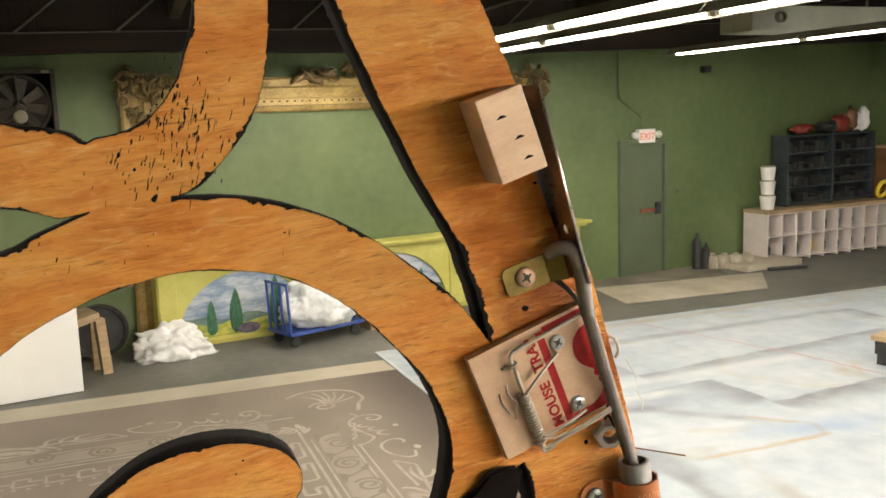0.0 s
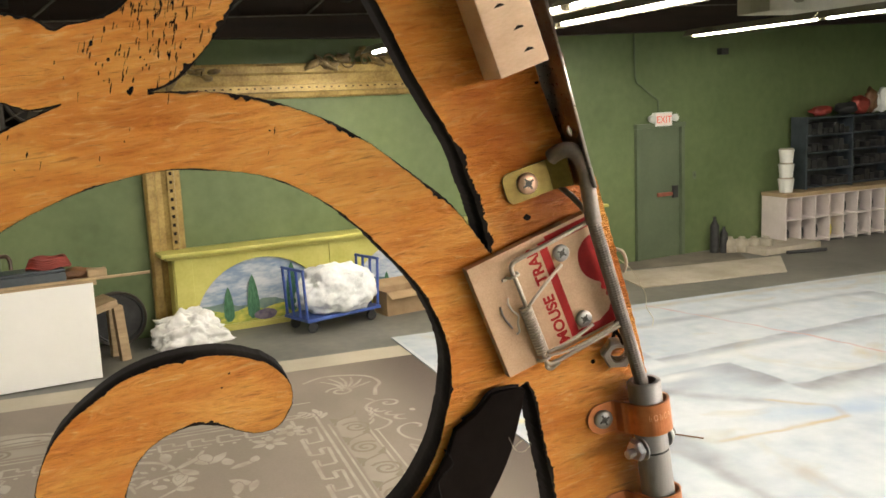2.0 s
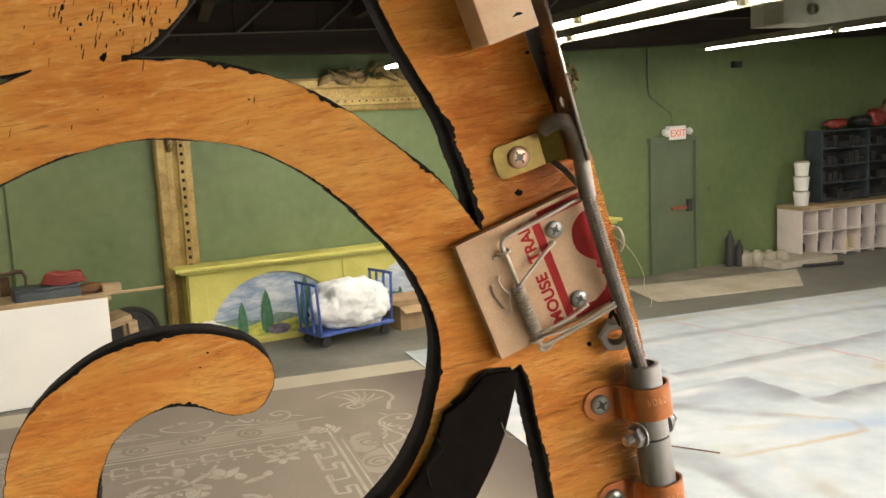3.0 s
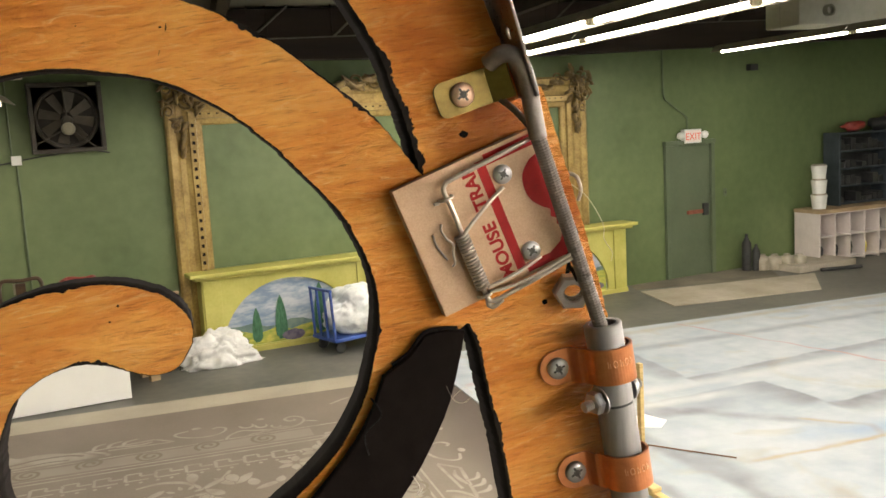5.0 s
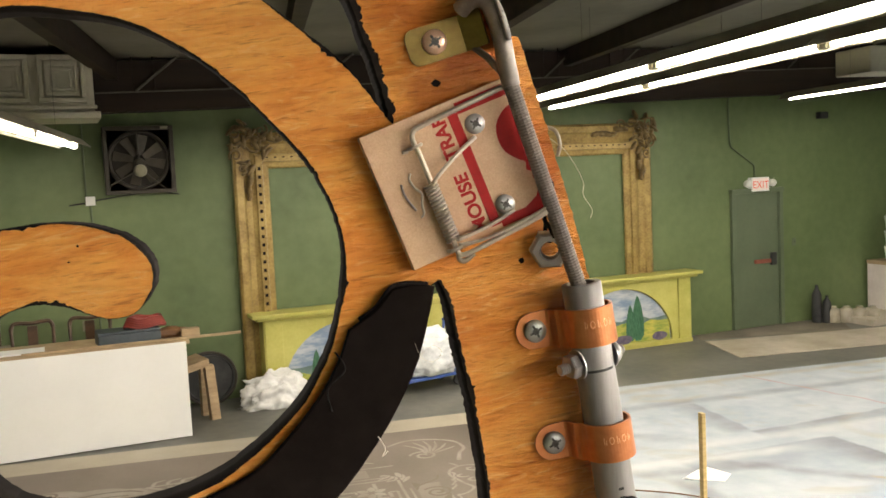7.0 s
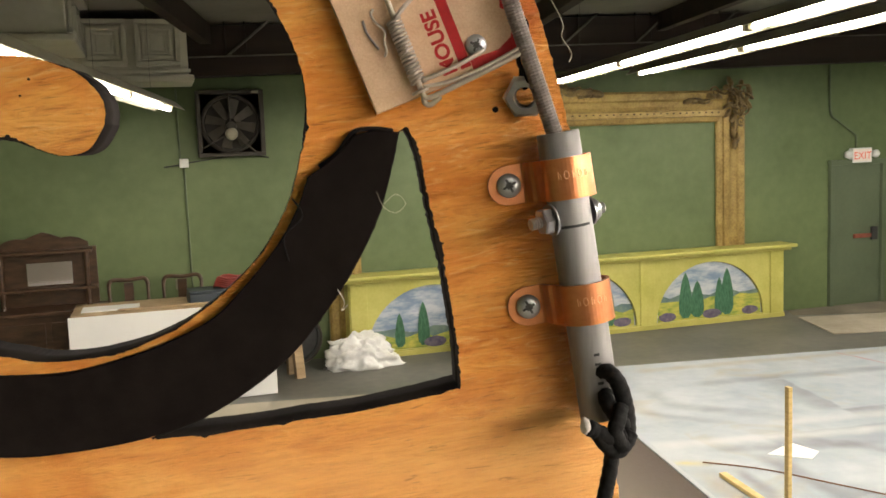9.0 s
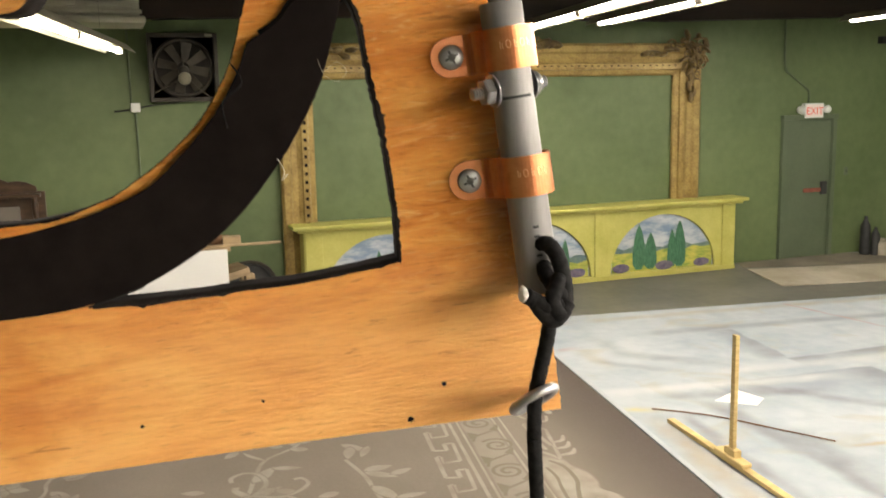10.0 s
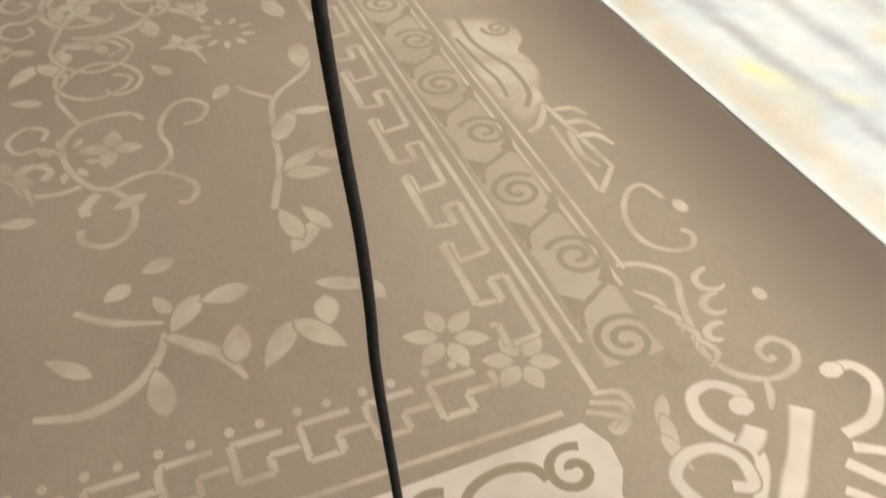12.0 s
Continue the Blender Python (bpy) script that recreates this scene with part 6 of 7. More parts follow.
def mouse_trap():
    ang = 20.2
    m = PANEL @ pose(-0.0585, 0.0680, 0, 0, 0, ang) @ Matrix.Diagonal((1, -1, 1, 1))
    # local x along the board, local y down it
    m = PANEL @ pose(-0.0585, 0.0680, 0, 0, 0, ang)
    t = thing("mouse_trap", "cut-down wooden mouse trap with red print and wire spring", "mouse trap", m)
    H = 0.0056
    part("base", box(0.0012, 0.0555, -0.0478, 0, 0.0002, H, 0.0004), "trap_wood", t)
    z = H + 0.00012

    def flat(o, nm, mat="red_ink", lab=""):
        part(nm, sheet([[(x * MM, -y * MM) for x, y in o]], 0.0001, pose(0, 0, z)), mat, t, lab)

    flat([(31.5, 3.0), (35.0, 3.0), (35.0, 45.0), (31.5, 45.0)], "printed_bar")
    flat([(35.1, 1.5), (55.3, 1.5), (55.3, 5.5), (35.1, 5.5)], "printed_bar")
    flat([(35.1, 43.0), (45, 43.4), (50, 41.2), (52.5, 38), (55.3, 40), (55.3, 46.5), (35.1, 46.5)], "printed_bar")
    head = spline([(55.3, 9, 0), (51, 9.5, 0), (46.5, 13, 0), (44.8, 18, 0), (45.5, 23, 0), (48.5, 27, 0), (50.8, 29, 0), (50.2, 31.5, 0), (51.8, 33, 0), (51.3, 35, 0), (53.6, 37, 0), (55.3, 37.5, 0)], 5)
    flat([(p.x, p.y) for p in head], "printed_blob", "red_ink", "red scalloped print")
    part("lettering", lettering("MOUSE   TRAP", 0.0064, Matrix.Translation((0.0301, -0.0243, z)) @ Matrix.Rotation(radians(90), 4, "Z"), 0.00005, 0.00022), "red_ink", t, "red words")
    for sx, sy in ((39.3, 10.5), (38.6, 39.6)):
        cross_screw(t, pose(sx * MM, -sy * MM, H + 0.0004, 0, 0, 25), 0.0034, "zinc")
    P = lambda pts: [Vector((x * MM, -y * MM, H + h * MM)) for x, y, h in pts]
    part("hammer_bar", tube(P(spline([(54.5, 2.6, 4), (38, 3.4, 4), (21.5, 4.2, 3.4), (18.4, 4.9, 3), (17.2, 7.5, 2.6), (17.6, 14, 2.3), (17.3, 30, 2.2), (16.9, 46, 2.2)], 6)), 0.0009, 10), "wire", t, smooth=True)
    part("hammer_bar", tube(P(spline([(16.9, 46, 2.2), (17.2, 48.6, 2.4), (20, 49.4, 2.8), (30, 48.8, 3.6), (42, 48.0, 4.5), (54, 46.8, 5)], 6)), 0.0009, 10), "wire", t, smooth=True)
    coil = [(17.0 + 2.15 * math.cos(a), 23.0 + 21.0 * a / (2 * math.pi * 17), 2.3 + 2.15 * math.sin(a)) for a in [2 * math.pi * 17 * i / 340 for i in range(341)]]
    part("spring_coil", tube(P(coil), 0.00052, 6), "wire", t, smooth=True)
    part("spring_arm", tube(P(spline([(17.4, 23, 4.6), (22, 20.5, 4.6), (30, 17, 3.4), (37.5, 14.6, 1.4)], 5)), 0.0007, 8), "wire", t, smooth=True)
    part("spring_arm", tube(P(spline([(18.0, 43.5, 4.6), (24, 43.6, 4.6), (32, 43.2, 4.4), (40, 42.0, 4.2)], 5)), 0.0007, 8), "wire", t, smooth=True)
    part("hammer_tail", tube(P(spline([(18.0, 45.5, 3.4), (26, 47.0, 4.0), (38, 47.0, 4.6), (53, 45.4, 5.2)], 5)), 0.0006, 8), "wire", t, smooth=True)
    part("bait_wire", tube(P(spline([(12.4, 17.5, 0.4), (11.2, 19, 2.2), (11.6, 22, 3.0), (13.2, 25, 2.4), (12.0, 28, 2.0), (11.4, 31, 2.2), (10.4, 32.2, 1.0)], 6)), 0.00042, 8), "wire", t, smooth=True)
    part("bait_wire", tube(P(spline([(8.2, 19.5, 0.3), (8.0, 24, 0.7), (9.6, 29.5, 0.5)], 5)), 0.0004, 8), "rod_steel", t, smooth=True)
    for x, y in ((17.6, 9.8), (17.0, 46.4)):
        part("staple", tube(P(spline([(x - 2.6, y, -0.5), (x - 2.2, y, 2.6), (x, y, 3.5), (x + 1.6, y, 2.8), (x + 2.0, y, -0.5)], 5)), 0.0006, 8), "wire", t, smooth=True)
    part("staple_end", tube(P([(14.6, 10.4, 0.3), (12.8, 10.0, 0.6)]), 0.0006, 8), "wire", t)
    part("wire_hook", tube(P(spline([(16.8, 48.5, 2), (16.7, 50.4, 1.6), (18.2, 51.4, 2.0), (21.8, 50.2, 2.6)], 6)), 0.0009, 8), "wire", t, smooth=True)


mouse_trap()


def hung_nut():
    t = thing("hung_nut", "bright steel nut hanging on a short black thread", "nut", PANEL)
    b = bmesh.new()
    at = pose(0.0072, 0.0278, 0.0042, 14, -16)
    body = part("hex_body", lathe([(0.0040, -0.0024), (0.0062, -0.0024), (0.0072, -0.0015), (0.0072, 0.0015), (0.0062, 0.0024), (0.0040, 0.0024), (0.0040, -0.0024)], 6, None, at), "zinc", t)
    part("bore", lathe([(0.0034, -0.0026), (0.0055, -0.0026), (0.0056, -0.0020), (0.0056, 0.0020), (0.0055, 0.0026), (0.0037, 0.0026), (0.0033, 0.0020), (0.0033, -0.0020), (0.0034, -0.0026)], 24, None, at), "zinc", body, smooth=False)
    pitch = [at @ Vector((0.0034 * math.cos(a), 0.0034 * math.sin(a), -0.0018 + 0.0036 * a / 25.13)) for a in [25.13 * i / 72 for i in range(73)]]
    part("screw_thread", tube(pitch, 0.0003, 5), "rod_steel", body)
    part("thread", tube(mm(spline([(4.5, 42, 8), (4.8, 38, 7.4), (6.6, 35, 7.6), (7.6, 32, 7.4), (7.2, 30.6, 3.0), (6.6, 33, 1.5), (6.2, 37, 4)], 6)), 0.0008, 8), "cord", t)
    part("thread", tube(mm(spline([(4.5, 42, 8), (6.5, 46, 10), (7.6, 50, 9), (6.0, 53, 8)], 6)), 0.0005, 8), "cord", t)


hung_nut()
t = thing("pale_hair", "single pale fibre caught on the panel edge", "fibre", PANEL)
part("fibre", tube(mm(spline([(10, 66, 0), (14, 62, 3), (17, 56, 6), (20, 50, 5), (19, 46, 7), (22, 41, 7), (21, 38, 8)], 7)), 0.00012, 5), "hair", t)
t = thing("edge_staple", "small bent staple in the panel edge", "staple", PANEL)
part("wire", tube(mm(spline([(9.5, 70, -1), (12, 68.5, 0.6), (13.2, 64, 1.2), (13.0, 60, -1)], 5)), 0.0007, 8), "wire", t)


def screw_eye():
    m = PANEL @ pose(0.0245, -0.1125, 0.021, 0, 0, 0)
    t = thing("screw_eye", "bright screw eye guiding the black cord", "screw eye", PANEL)
    c = Vector((24.0, -112.5, 21.0))
    ax, ay = Vector((7.2, 2.6, -1.5)), Vector((-0.5, 4.2, 6.4))
    pts = [tuple(c + ax * math.cos(a) + ay * math.sin(a)) for a in [2 * math.pi * i / 28 for i in range(28)]]
    part("eye", tube(mm(pts), 0.0016, 10, closed=True), "zinc", t, smooth=True)
    part("shank", tube(mm([(29.5, -113.5, 15.5), (33.5, -116, 6), (34.5, -117, -3)]), 0.0016, 10), "zinc", t, smooth=True)


screw_eye()


def pull_cord():
    t = thing("pull_cord", "black braided cord tied to the tube, hanging down through the eye", "cord", PANEL)
    short = spline([(30, -82, 20), (28.3, -92, 21.5), (25.5, -104, 22), (24.2, -113, 21), (24.0, -126, 20.5)], 8)
    part("braided_run", braid(mm([tuple(p) for p in short]), 0.0024), "cord", t, smooth=True)
    hang = spline([(24.0, -126, 20.5), (25.5, -160, 20), (26.5, -200, 20), (29.5, -245, 20), (33.2, -290, 20), (35, -330, 20), (35.5, -365, 20), (38.5, -415, 20), (42, -468, 20), (47, -560, 20), (52, -800, 20), (55, -1600, 20), (56, -2440, 20)], 14)
    part("hanging_run", tube(mm([tuple(p) for p in hang]), 0.0024, 12, ripple=0.00012), "cord", t, smooth=True)
    part("loop_strand", braid(mm([tuple(p) for p in spline([(27, -62.5, 12), (29.5, -61.5, 16.5), (32.2, -65, 19), (33.8, -71, 20), (34.5, -77, 20.5), (33.6, -82.5, 22), (30, -85.5, 24), (26, -82.5, 25.5), (23.5, -78.8, 26)], 9)]), 0.0026), "cord", t, smooth=True)
    part("loop_strand", braid(mm([tuple(p) for p in spline([(29.5, -69, 13), (28.4, -70.5, 18), (30, -74, 21.5), (32.6, -77.5, 22), (33.5, -82, 19), (31.0, -85.5, 17), (28, -84, 19)], 9)]), 0.0025), "cord", t, smooth=True)
    part("knot_turn", braid(mm([tuple(p) for p in spline([(32, -72, 22), (30, -75, 25.5), (28.5, -78.5, 27), (31.5, -83, 26), (34.5, -80, 23.5)], 9)]), 0.0025), "cord", t, smooth=True)
    part("cut_end", braid(mm([tuple(p) for p in spline([(31.5, -80.5, 25), (27, -80, 26.5), (23, -78, 26), (20.2, -76.3, 26.5)], 8)]), 0.0026), "cord", t, smooth=True)
    part("core", joined(lumpy(1.0, (0.0014, 0.0029, 0.0019), 4.0, 3, 0.35, 2.0), None, pose(0.0193, -0.0758, 0.0267, 0, 20, 8)), "cord_core", t, "frayed white core of the cut end", True)


pull_cord()


# ---- painted canvases on the floor ----


def on_canvas(p, q, z):
    return CO + CP * p + CQ * q + Vector((0, 0, z))


LAYER = [0]


def lift(z):
    """Each stroke lies a hair above the one before."""
    LAYER[0] = (LAYER[0] + 1) % 50
    return z + LAYER[0] * 0.000005


def ribbon(bm, pts, width, z, taper=False, sides=(0.0, 1.0)):
    """A brushed band along a line of (p, q) points, a little uneven; u runs across it, so that the paint can thin out at its sides."""
    n = len(pts)
    z = lift(z)
    layer = bm.loops.layers.uv.verify()
    prev = None
    for i, (p, q) in enumerate(pts):
        a, b = pts[max(i - 1, 0)], pts[min(i + 1, n - 1)]
        d = Vector((b[0] - a[0], b[1] - a[1]))
        if d.length < 1e-9:
            continue
        d.normalize()
        w = width * (0.5 + 0.12 * noise.noise(Vector((p * 9, q * 9, 1))))
        if taper:
            w *= 0.35 + 0.65 * math.sin(math.pi * min(1, (i + 1) / n * 0.9 + 0.1))
        cur = (bm.verts.new(on_canvas(p - d.y * w, q + d.x * w, z)), bm.verts.new(on_canvas(p + d.y * w, q - d.x * w, z)))
        if prev:
            f = bm.faces.new((prev[0], cur[0], cur[1], prev[1]))
            for loop, u in zip(f.loops, (sides[0], sides[0], sides[1], sides[1])):
                loop[layer].uv = (u, i / n)
        prev = cur


def blot(bm, outline, z):
    """A filled patch of paint that thins out close to its rim."""
    layer = bm.loops.layers.uv.verify()
    z = lift(z)
    n = len(outline)
    cp, cq = sum(p for p, q in outline) / n, sum(q for p, q in outline) / n
    mid = bm.verts.new(on_canvas(cp, cq, z))
    rim = [bm.verts.new(on_canvas(p, q, z)) for p, q in outline]
    body = [bm.verts.new(on_canvas(cp + (p - cp) * 0.66, cq + (q - cq) * 0.66, z)) for p, q in outline]
    for k in range(n):
        j = (k + 1) % n
        for corners, us in (((mid, body[k], body[j]), (0.5, 0.45, 0.45)), ((body[k], rim[k], rim[j], body[j]), (0.45, 0.0, 0.0, 0.45))):
            f = bm.faces.new(corners)
            for loop, u in zip(f.loops, us):
                loop[layer].uv = (u, 0.5)


def petal(bm, p, q, angle, length, width, z):
    c, s = math.cos(angle), math.sin(angle)
    pts = []
    for k in range(14):
        f = k / 7 if k <= 7 else (14 - k) / 7
        side = 1 if k <= 7 else -1
        w = side * width / 2 * math.sin(math.pi * f ** 0.8) ** 0.8 if 0 < f < 1 else 0
        pts.append((p + c * length * f * 1.05 - s * w * 0.95, q + s * length * f * 1.05 + c * w * 0.95))
    blot(bm, pts, z)


def scroll(p, q, size, turns, start, flip, n=26):
    return [(p + size * (1 - 0.85 * i / n) * math.cos(start + flip * 2 * math.pi * turns * i / n), q + size * (1 - 0.85 * i / n) * math.sin(start + flip * 2 * math.pi * turns * i / n)) for i in range(n + 1)]


def quad(p0, p1, q0, q1, z, thick, bm=None):
    own = bmesh.new()
    lo = [own.verts.new(on_canvas(p, q, z - thick)) for p, q in ((p0, q0), (p1, q0), (p1, q1), (p0, q1))]
    hi = [own.verts.new(on_canvas(p, q, z)) for p, q in ((p0, q0), (p1, q0), (p1, q1), (p0, q1))]
    own.faces.new(hi), own.faces.new(lo)
    for i in range(4):
        own.faces.new((lo[i], lo[(i + 1) % 4], hi[(i + 1) % 4], hi[i]))
    bmesh.ops.recalc_face_normals(own, faces=own.faces)
    return joined(own, bm)


def spline2(pts, per=8):
    return [(v.x, v.y) for v in spline([(p, q, 0) for p, q in pts], per)]


def rug_canvas():
    t = thing("rug_canvas", "brown stage canvas painted with a pale floral carpet border", "painted canvas")
    part("muslin_border", quad(-0.0, 6.9, -6.0, 7.28, 0.004, 0.0035), "muslin", t, "bare cream muslin edge")
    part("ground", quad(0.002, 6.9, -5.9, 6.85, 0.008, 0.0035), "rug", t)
    z = 0.0086
    FAR = 5.2  # the far border mirrors the near one about this sum of q
    lean = lambda p, q: (p - 0.016 * q, q)
    across = lambda p, q: (q + 1.69, 1.30 - p)          # the near border, turned a quarter
    across_far = lambda p, q: (q + 1.69, FAR - 1.30 + p)
    place = lambda run, m: [m(p, q) for p, q in run]
    ends = lambda p, q: (lean(p, q), lean(p, FAR - q))

    # straight lines of the border: a pair inside the spiral band, a pair outside it
    b = bmesh.new()
    for p, q0, q1, w in ((1.425, -0.23, 5.43, 0.036), (1.365, 0.0, 5.2, 0.026), (1.085, 0.2, 5.0, 0.026), (1.03, 0.28, 4.92, 0.024)):
        ribbon(b, [lean(p, q0 + (q1 - q0) * i / 30) for i in range(31)], w, z)
    for q, w, p0 in ((-0.255, 0.030, 1.57), (FAR + 0.26, 0.034, 1.40), (FAR + 0.33, 0.028, 1.38), (FAR + 0.62, 0.028, 1.3)):
        ribbon(b, [(p0 + i * 0.2, q) for i in range(20)], w, z)
    part("border_line", b, "rug_line", t, kind="stuff")

    # running key: one hooked line that repeats down the side and along both ends
    b = bmesh.new()
    step = 0.475
    key = [(1.635, 0.0), (1.635, -0.36), (1.54, -0.37), (1.54, -0.25), (1.475, -0.25), (1.485, -0.575), (1.61, -0.59), (1.605, -0.475), (1.635, -0.475)]
    key_end = [(0.02, 0.0), (0.02, 0.17), (-0.13, 0.17), (-0.13, 0.06), (-0.06, 0.06), (-0.06, -0.05), (0.0, -0.05)]
    for i in range(11):
        for a, c in zip(key, key[1:]):
            run = [(a[0] + (c[0] - a[0]) * k / 4, a[1] + (c[1] - a[1]) * k / 4 + 5.42 - i * step) for k in range(-0, 5)]
            ribbon(b, [lean(*p) for p in run], 0.038 if a[0] != c[0] else 0.046, z)
    for i in range(14):
        for a, c in zip(key_end, key_end[1:]):
            for m in (lambda p, q: (p, q), lambda p, q: (p, FAR - q)):
                run = [(1.77 + i * 0.225 + a[1] + (c[1] - a[1]) * k / 3, a[0] + (c[0] - a[0]) * k / 3) for k in range(4)]
                ribbon(b, [m(*p) for p in run], 0.036, z)
        for m in (lambda p, q: (p, q), lambda p, q: (p, FAR - q)):
            for dp in (0.0, 0.1):
                blot(b, [m(1.83 + i * 0.225 + dp + 0.02 * math.cos(k * 1.05), 0.075 + 0.024 * math.sin(k * 1.05)) for k in range(6)], z)
    part("key_band", b, "rug_line", t, kind="stuff")

    # spiral band: a pale strip with brown volutes drawn into it
    b, g = bmesh.new(), bmesh.new()
    ribbon(b, [lean(1.222, -0.14 + i * 0.18) for i in range(31)], 0.25, z - 0.0003)
    for i in range(8):
        for m in (lambda p, q: (q + 1.55, FAR + 1.70 - p),):
            ribbon(b, [m(1.222, i * 0.45 + k * 0.09) for k in range(6)], 0.22, z - 0.0003)
    for i in range(12):
        q, s = -0.05 + i * 0.462, 1 if i % 2 else -1
        c = 1.19 - 0.02 * s
        ribbon(g, [lean(*p) for p in scroll(c, q, 0.125, 1.75, 1.6 - 0.9 * s, s, 30)], 0.030, z + 0.0004)
        ribbon(g, [lean(*p) for p in spline2([(1.325, q + 0.10), (1.29, q + 0.19), (1.20, q + 0.25), (1.11, q + 0.31), (1.085, q + 0.40)][::1 if s > 0 else -1])], 0.026, z + 0.0004)
        blot(g, [lean(*p) for p in ((1.335, q + 0.14), (1.335, q + 0.30), (1.26, q + 0.235))], z + 0.0005)
        blot(g, [lean(*p) for p in ((1.10, q - 0.08), (1.10, q - 0.22), (1.16, q - 0.15))], z + 0.0005)
        if i < 8:
            ribbon(g, [(p2, FAR + 1.70 - p1) for p1, p2 in [(a, c2 + 2.0) for a, c2 in scroll(c, q, 0.115, 1.75, 1.6 - 0.9 * s, s)]], 0.03, z + 0.0004)
    part("spiral_band", b, "rug_band", t, "pale strip of the border", kind="stuff")
    part("spiral_groove", g, "rug_brown", t, "brown volutes in the pale strip", kind="stuff")

    # outer border: an acanthus head, a box bud, a C scroll, and a curling corner leaf
    b, g = bmesh.new(), bmesh.new()

    def outer(m):
        line = lambda pts, w, tp=False, to=b, up=0.0: ribbon(to, place(spline2(pts, 7), m), w, z + up, tp)
        # acanthus head with its scroll
        head = [(0.97, 2.46), (0.84, 2.42), (0.70, 2.36), (0.61, 2.24), (0.62, 2.08), (0.70, 1.97), (0.68, 1.84), (0.70, 1.68), (0.77, 1.54), (0.80, 1.42), (0.94, 1.30), (1.0, 1.36), (1.02, 1.7), (1.02, 2.1)]
        blot(b, place(spline2(head + head[:1], 4)[:-1], m), z)
        ribbon(g, place(scroll(0.72, 2.22, 0.085, 1.5, 0.4, -1), m), 0.026, z + 0.0004)
        line([(0.88, 2.42), (0.90, 2.15), (0.86, 1.95), (0.82, 1.80), (0.83, 1.58), (0.90, 1.45)], 0.03, False, g, 0.0004)
        line([(0.97, 2.2), (0.95, 1.9), (0.93, 1.72), (0.95, 1.56)], 0.024, False, g, 0.0004)
        # box bud
        line([(0.81, 1.44), (0.90, 1.30), (0.98, 1.25)], 0.05)
        line([(0.81, 1.42), (0.78, 1.16), (0.75, 0.88)], 0.04)
        line([(0.86, 1.26), (0.875, 0.98), (0.885, 0.74)], 0.036)
        line([(0.75, 0.88), (0.82, 0.80), (0.885, 0.73)], 0.04)
        line([(0.80, 1.20), (0.83, 1.02), (0.80, 0.90)], 0.05, True)
        for k in range(3):
            line([(0.79, 1.38 - 0.12 * k), (0.70, 1.36 - 0.12 * k), (0.66, 1.28 - 0.13 * k)], 0.055, True)
        # C scroll and dot
        line([(0.66, 0.60), (0.695, 0.71), (0.77, 0.70), (0.85, 0.60), (0.885, 0.48), (0.87, 0.37), (0.80, 0.30), (0.72, 0.29), (0.675, 0.35), (0.70, 0.40)], 0.036)
        blot(b, place([(0.62 + 0.035 * math.cos(k * 0.7), 0.53 + 0.05 * math.sin(k * 0.7)) for k in range(9)], m), z)
        # curling leaf at the corner
        line([(1.05, 0.31), (0.95, 0.27), (0.875, 0.17), (0.92, 0.05), (0.96, -0.08), (0.985, -0.2), (0.945, -0.32), (0.84, -0.39), (0.73, -0.375), (0.68, -0.30), (0.73, -0.235), (0.80, -0.26), (0.80, -0.315), (0.765, -0.31)], 0.038)
        for cp, cq, r, st in ((0.74, 0.09, 0.10, 1.6), (0.80, -0.03, 0.085, 1.9), (0.88, -0.15, 0.07, 2.2)):
            line([(cp + r * (1 - 0.1 * k) * math.cos(st - 0.62 * k), cq + 0.8 * r * (1 - 0.1 * k) * math.sin(st - 0.62 * k)) for k in range(7)], 0.045, True)
        line([(0.86, -0.39), (0.885, -0.45), (0.92, -0.50)], 0.04, True)
        blot(b, place([(0.626 + 0.03 * math.cos(k * 0.7), -0.03 + 0.04 * math.sin(k * 0.7)) for k in range(9)], m), z)
        for k in range(4):
            line([(1.06 - 0.03 * k, 0.16 - 0.10 * k), (1.0 - 0.02 * k, 0.08 - 0.1 * k), (1.0, 0.0 - 0.09 * k)], 0.035, True)

    outer(lean)
    outer(lambda p, q: lean(p, FAR - q))
    outer(lambda p, q: (q + 1.95, FAR + 1.66 - p))
    outer(lambda p, q: (q + 4.6, FAR + 1.66 - p))
    # shell at the far corner
    for k in range(6):
        a = 0.35 + 0.36 * k
        ribbon(b, spline2([(0.95, 6.0), (0.95 - 0.14 * math.cos(a) - 0.06, 6.0 + 0.2 * math.sin(a) + 0.03), (0.93 - 0.30 * math.cos(a), 6.02 + 0.42 * math.sin(a))]), 0.045, z, True)
    ribbon(b, spline2([(1.25, 6.38), (1.05, 6.5), (0.8, 6.46), (0.62, 6.32), (0.58, 6.1), (0.66, 5.95), (0.72, 5.75)]), 0.05, z)
    ribbon(b, scroll(0.98, 6.0, 0.13, 1.5, 0.2, 1), 0.04, z)
    part("scroll_border", b, "rug_line", t, "pale acanthus scrolls", kind="stuff")
    part("scroll_groove", g, "rug_brown", t, kind="stuff")

    # corner rosettes between the key bands
    b = bmesh.new()
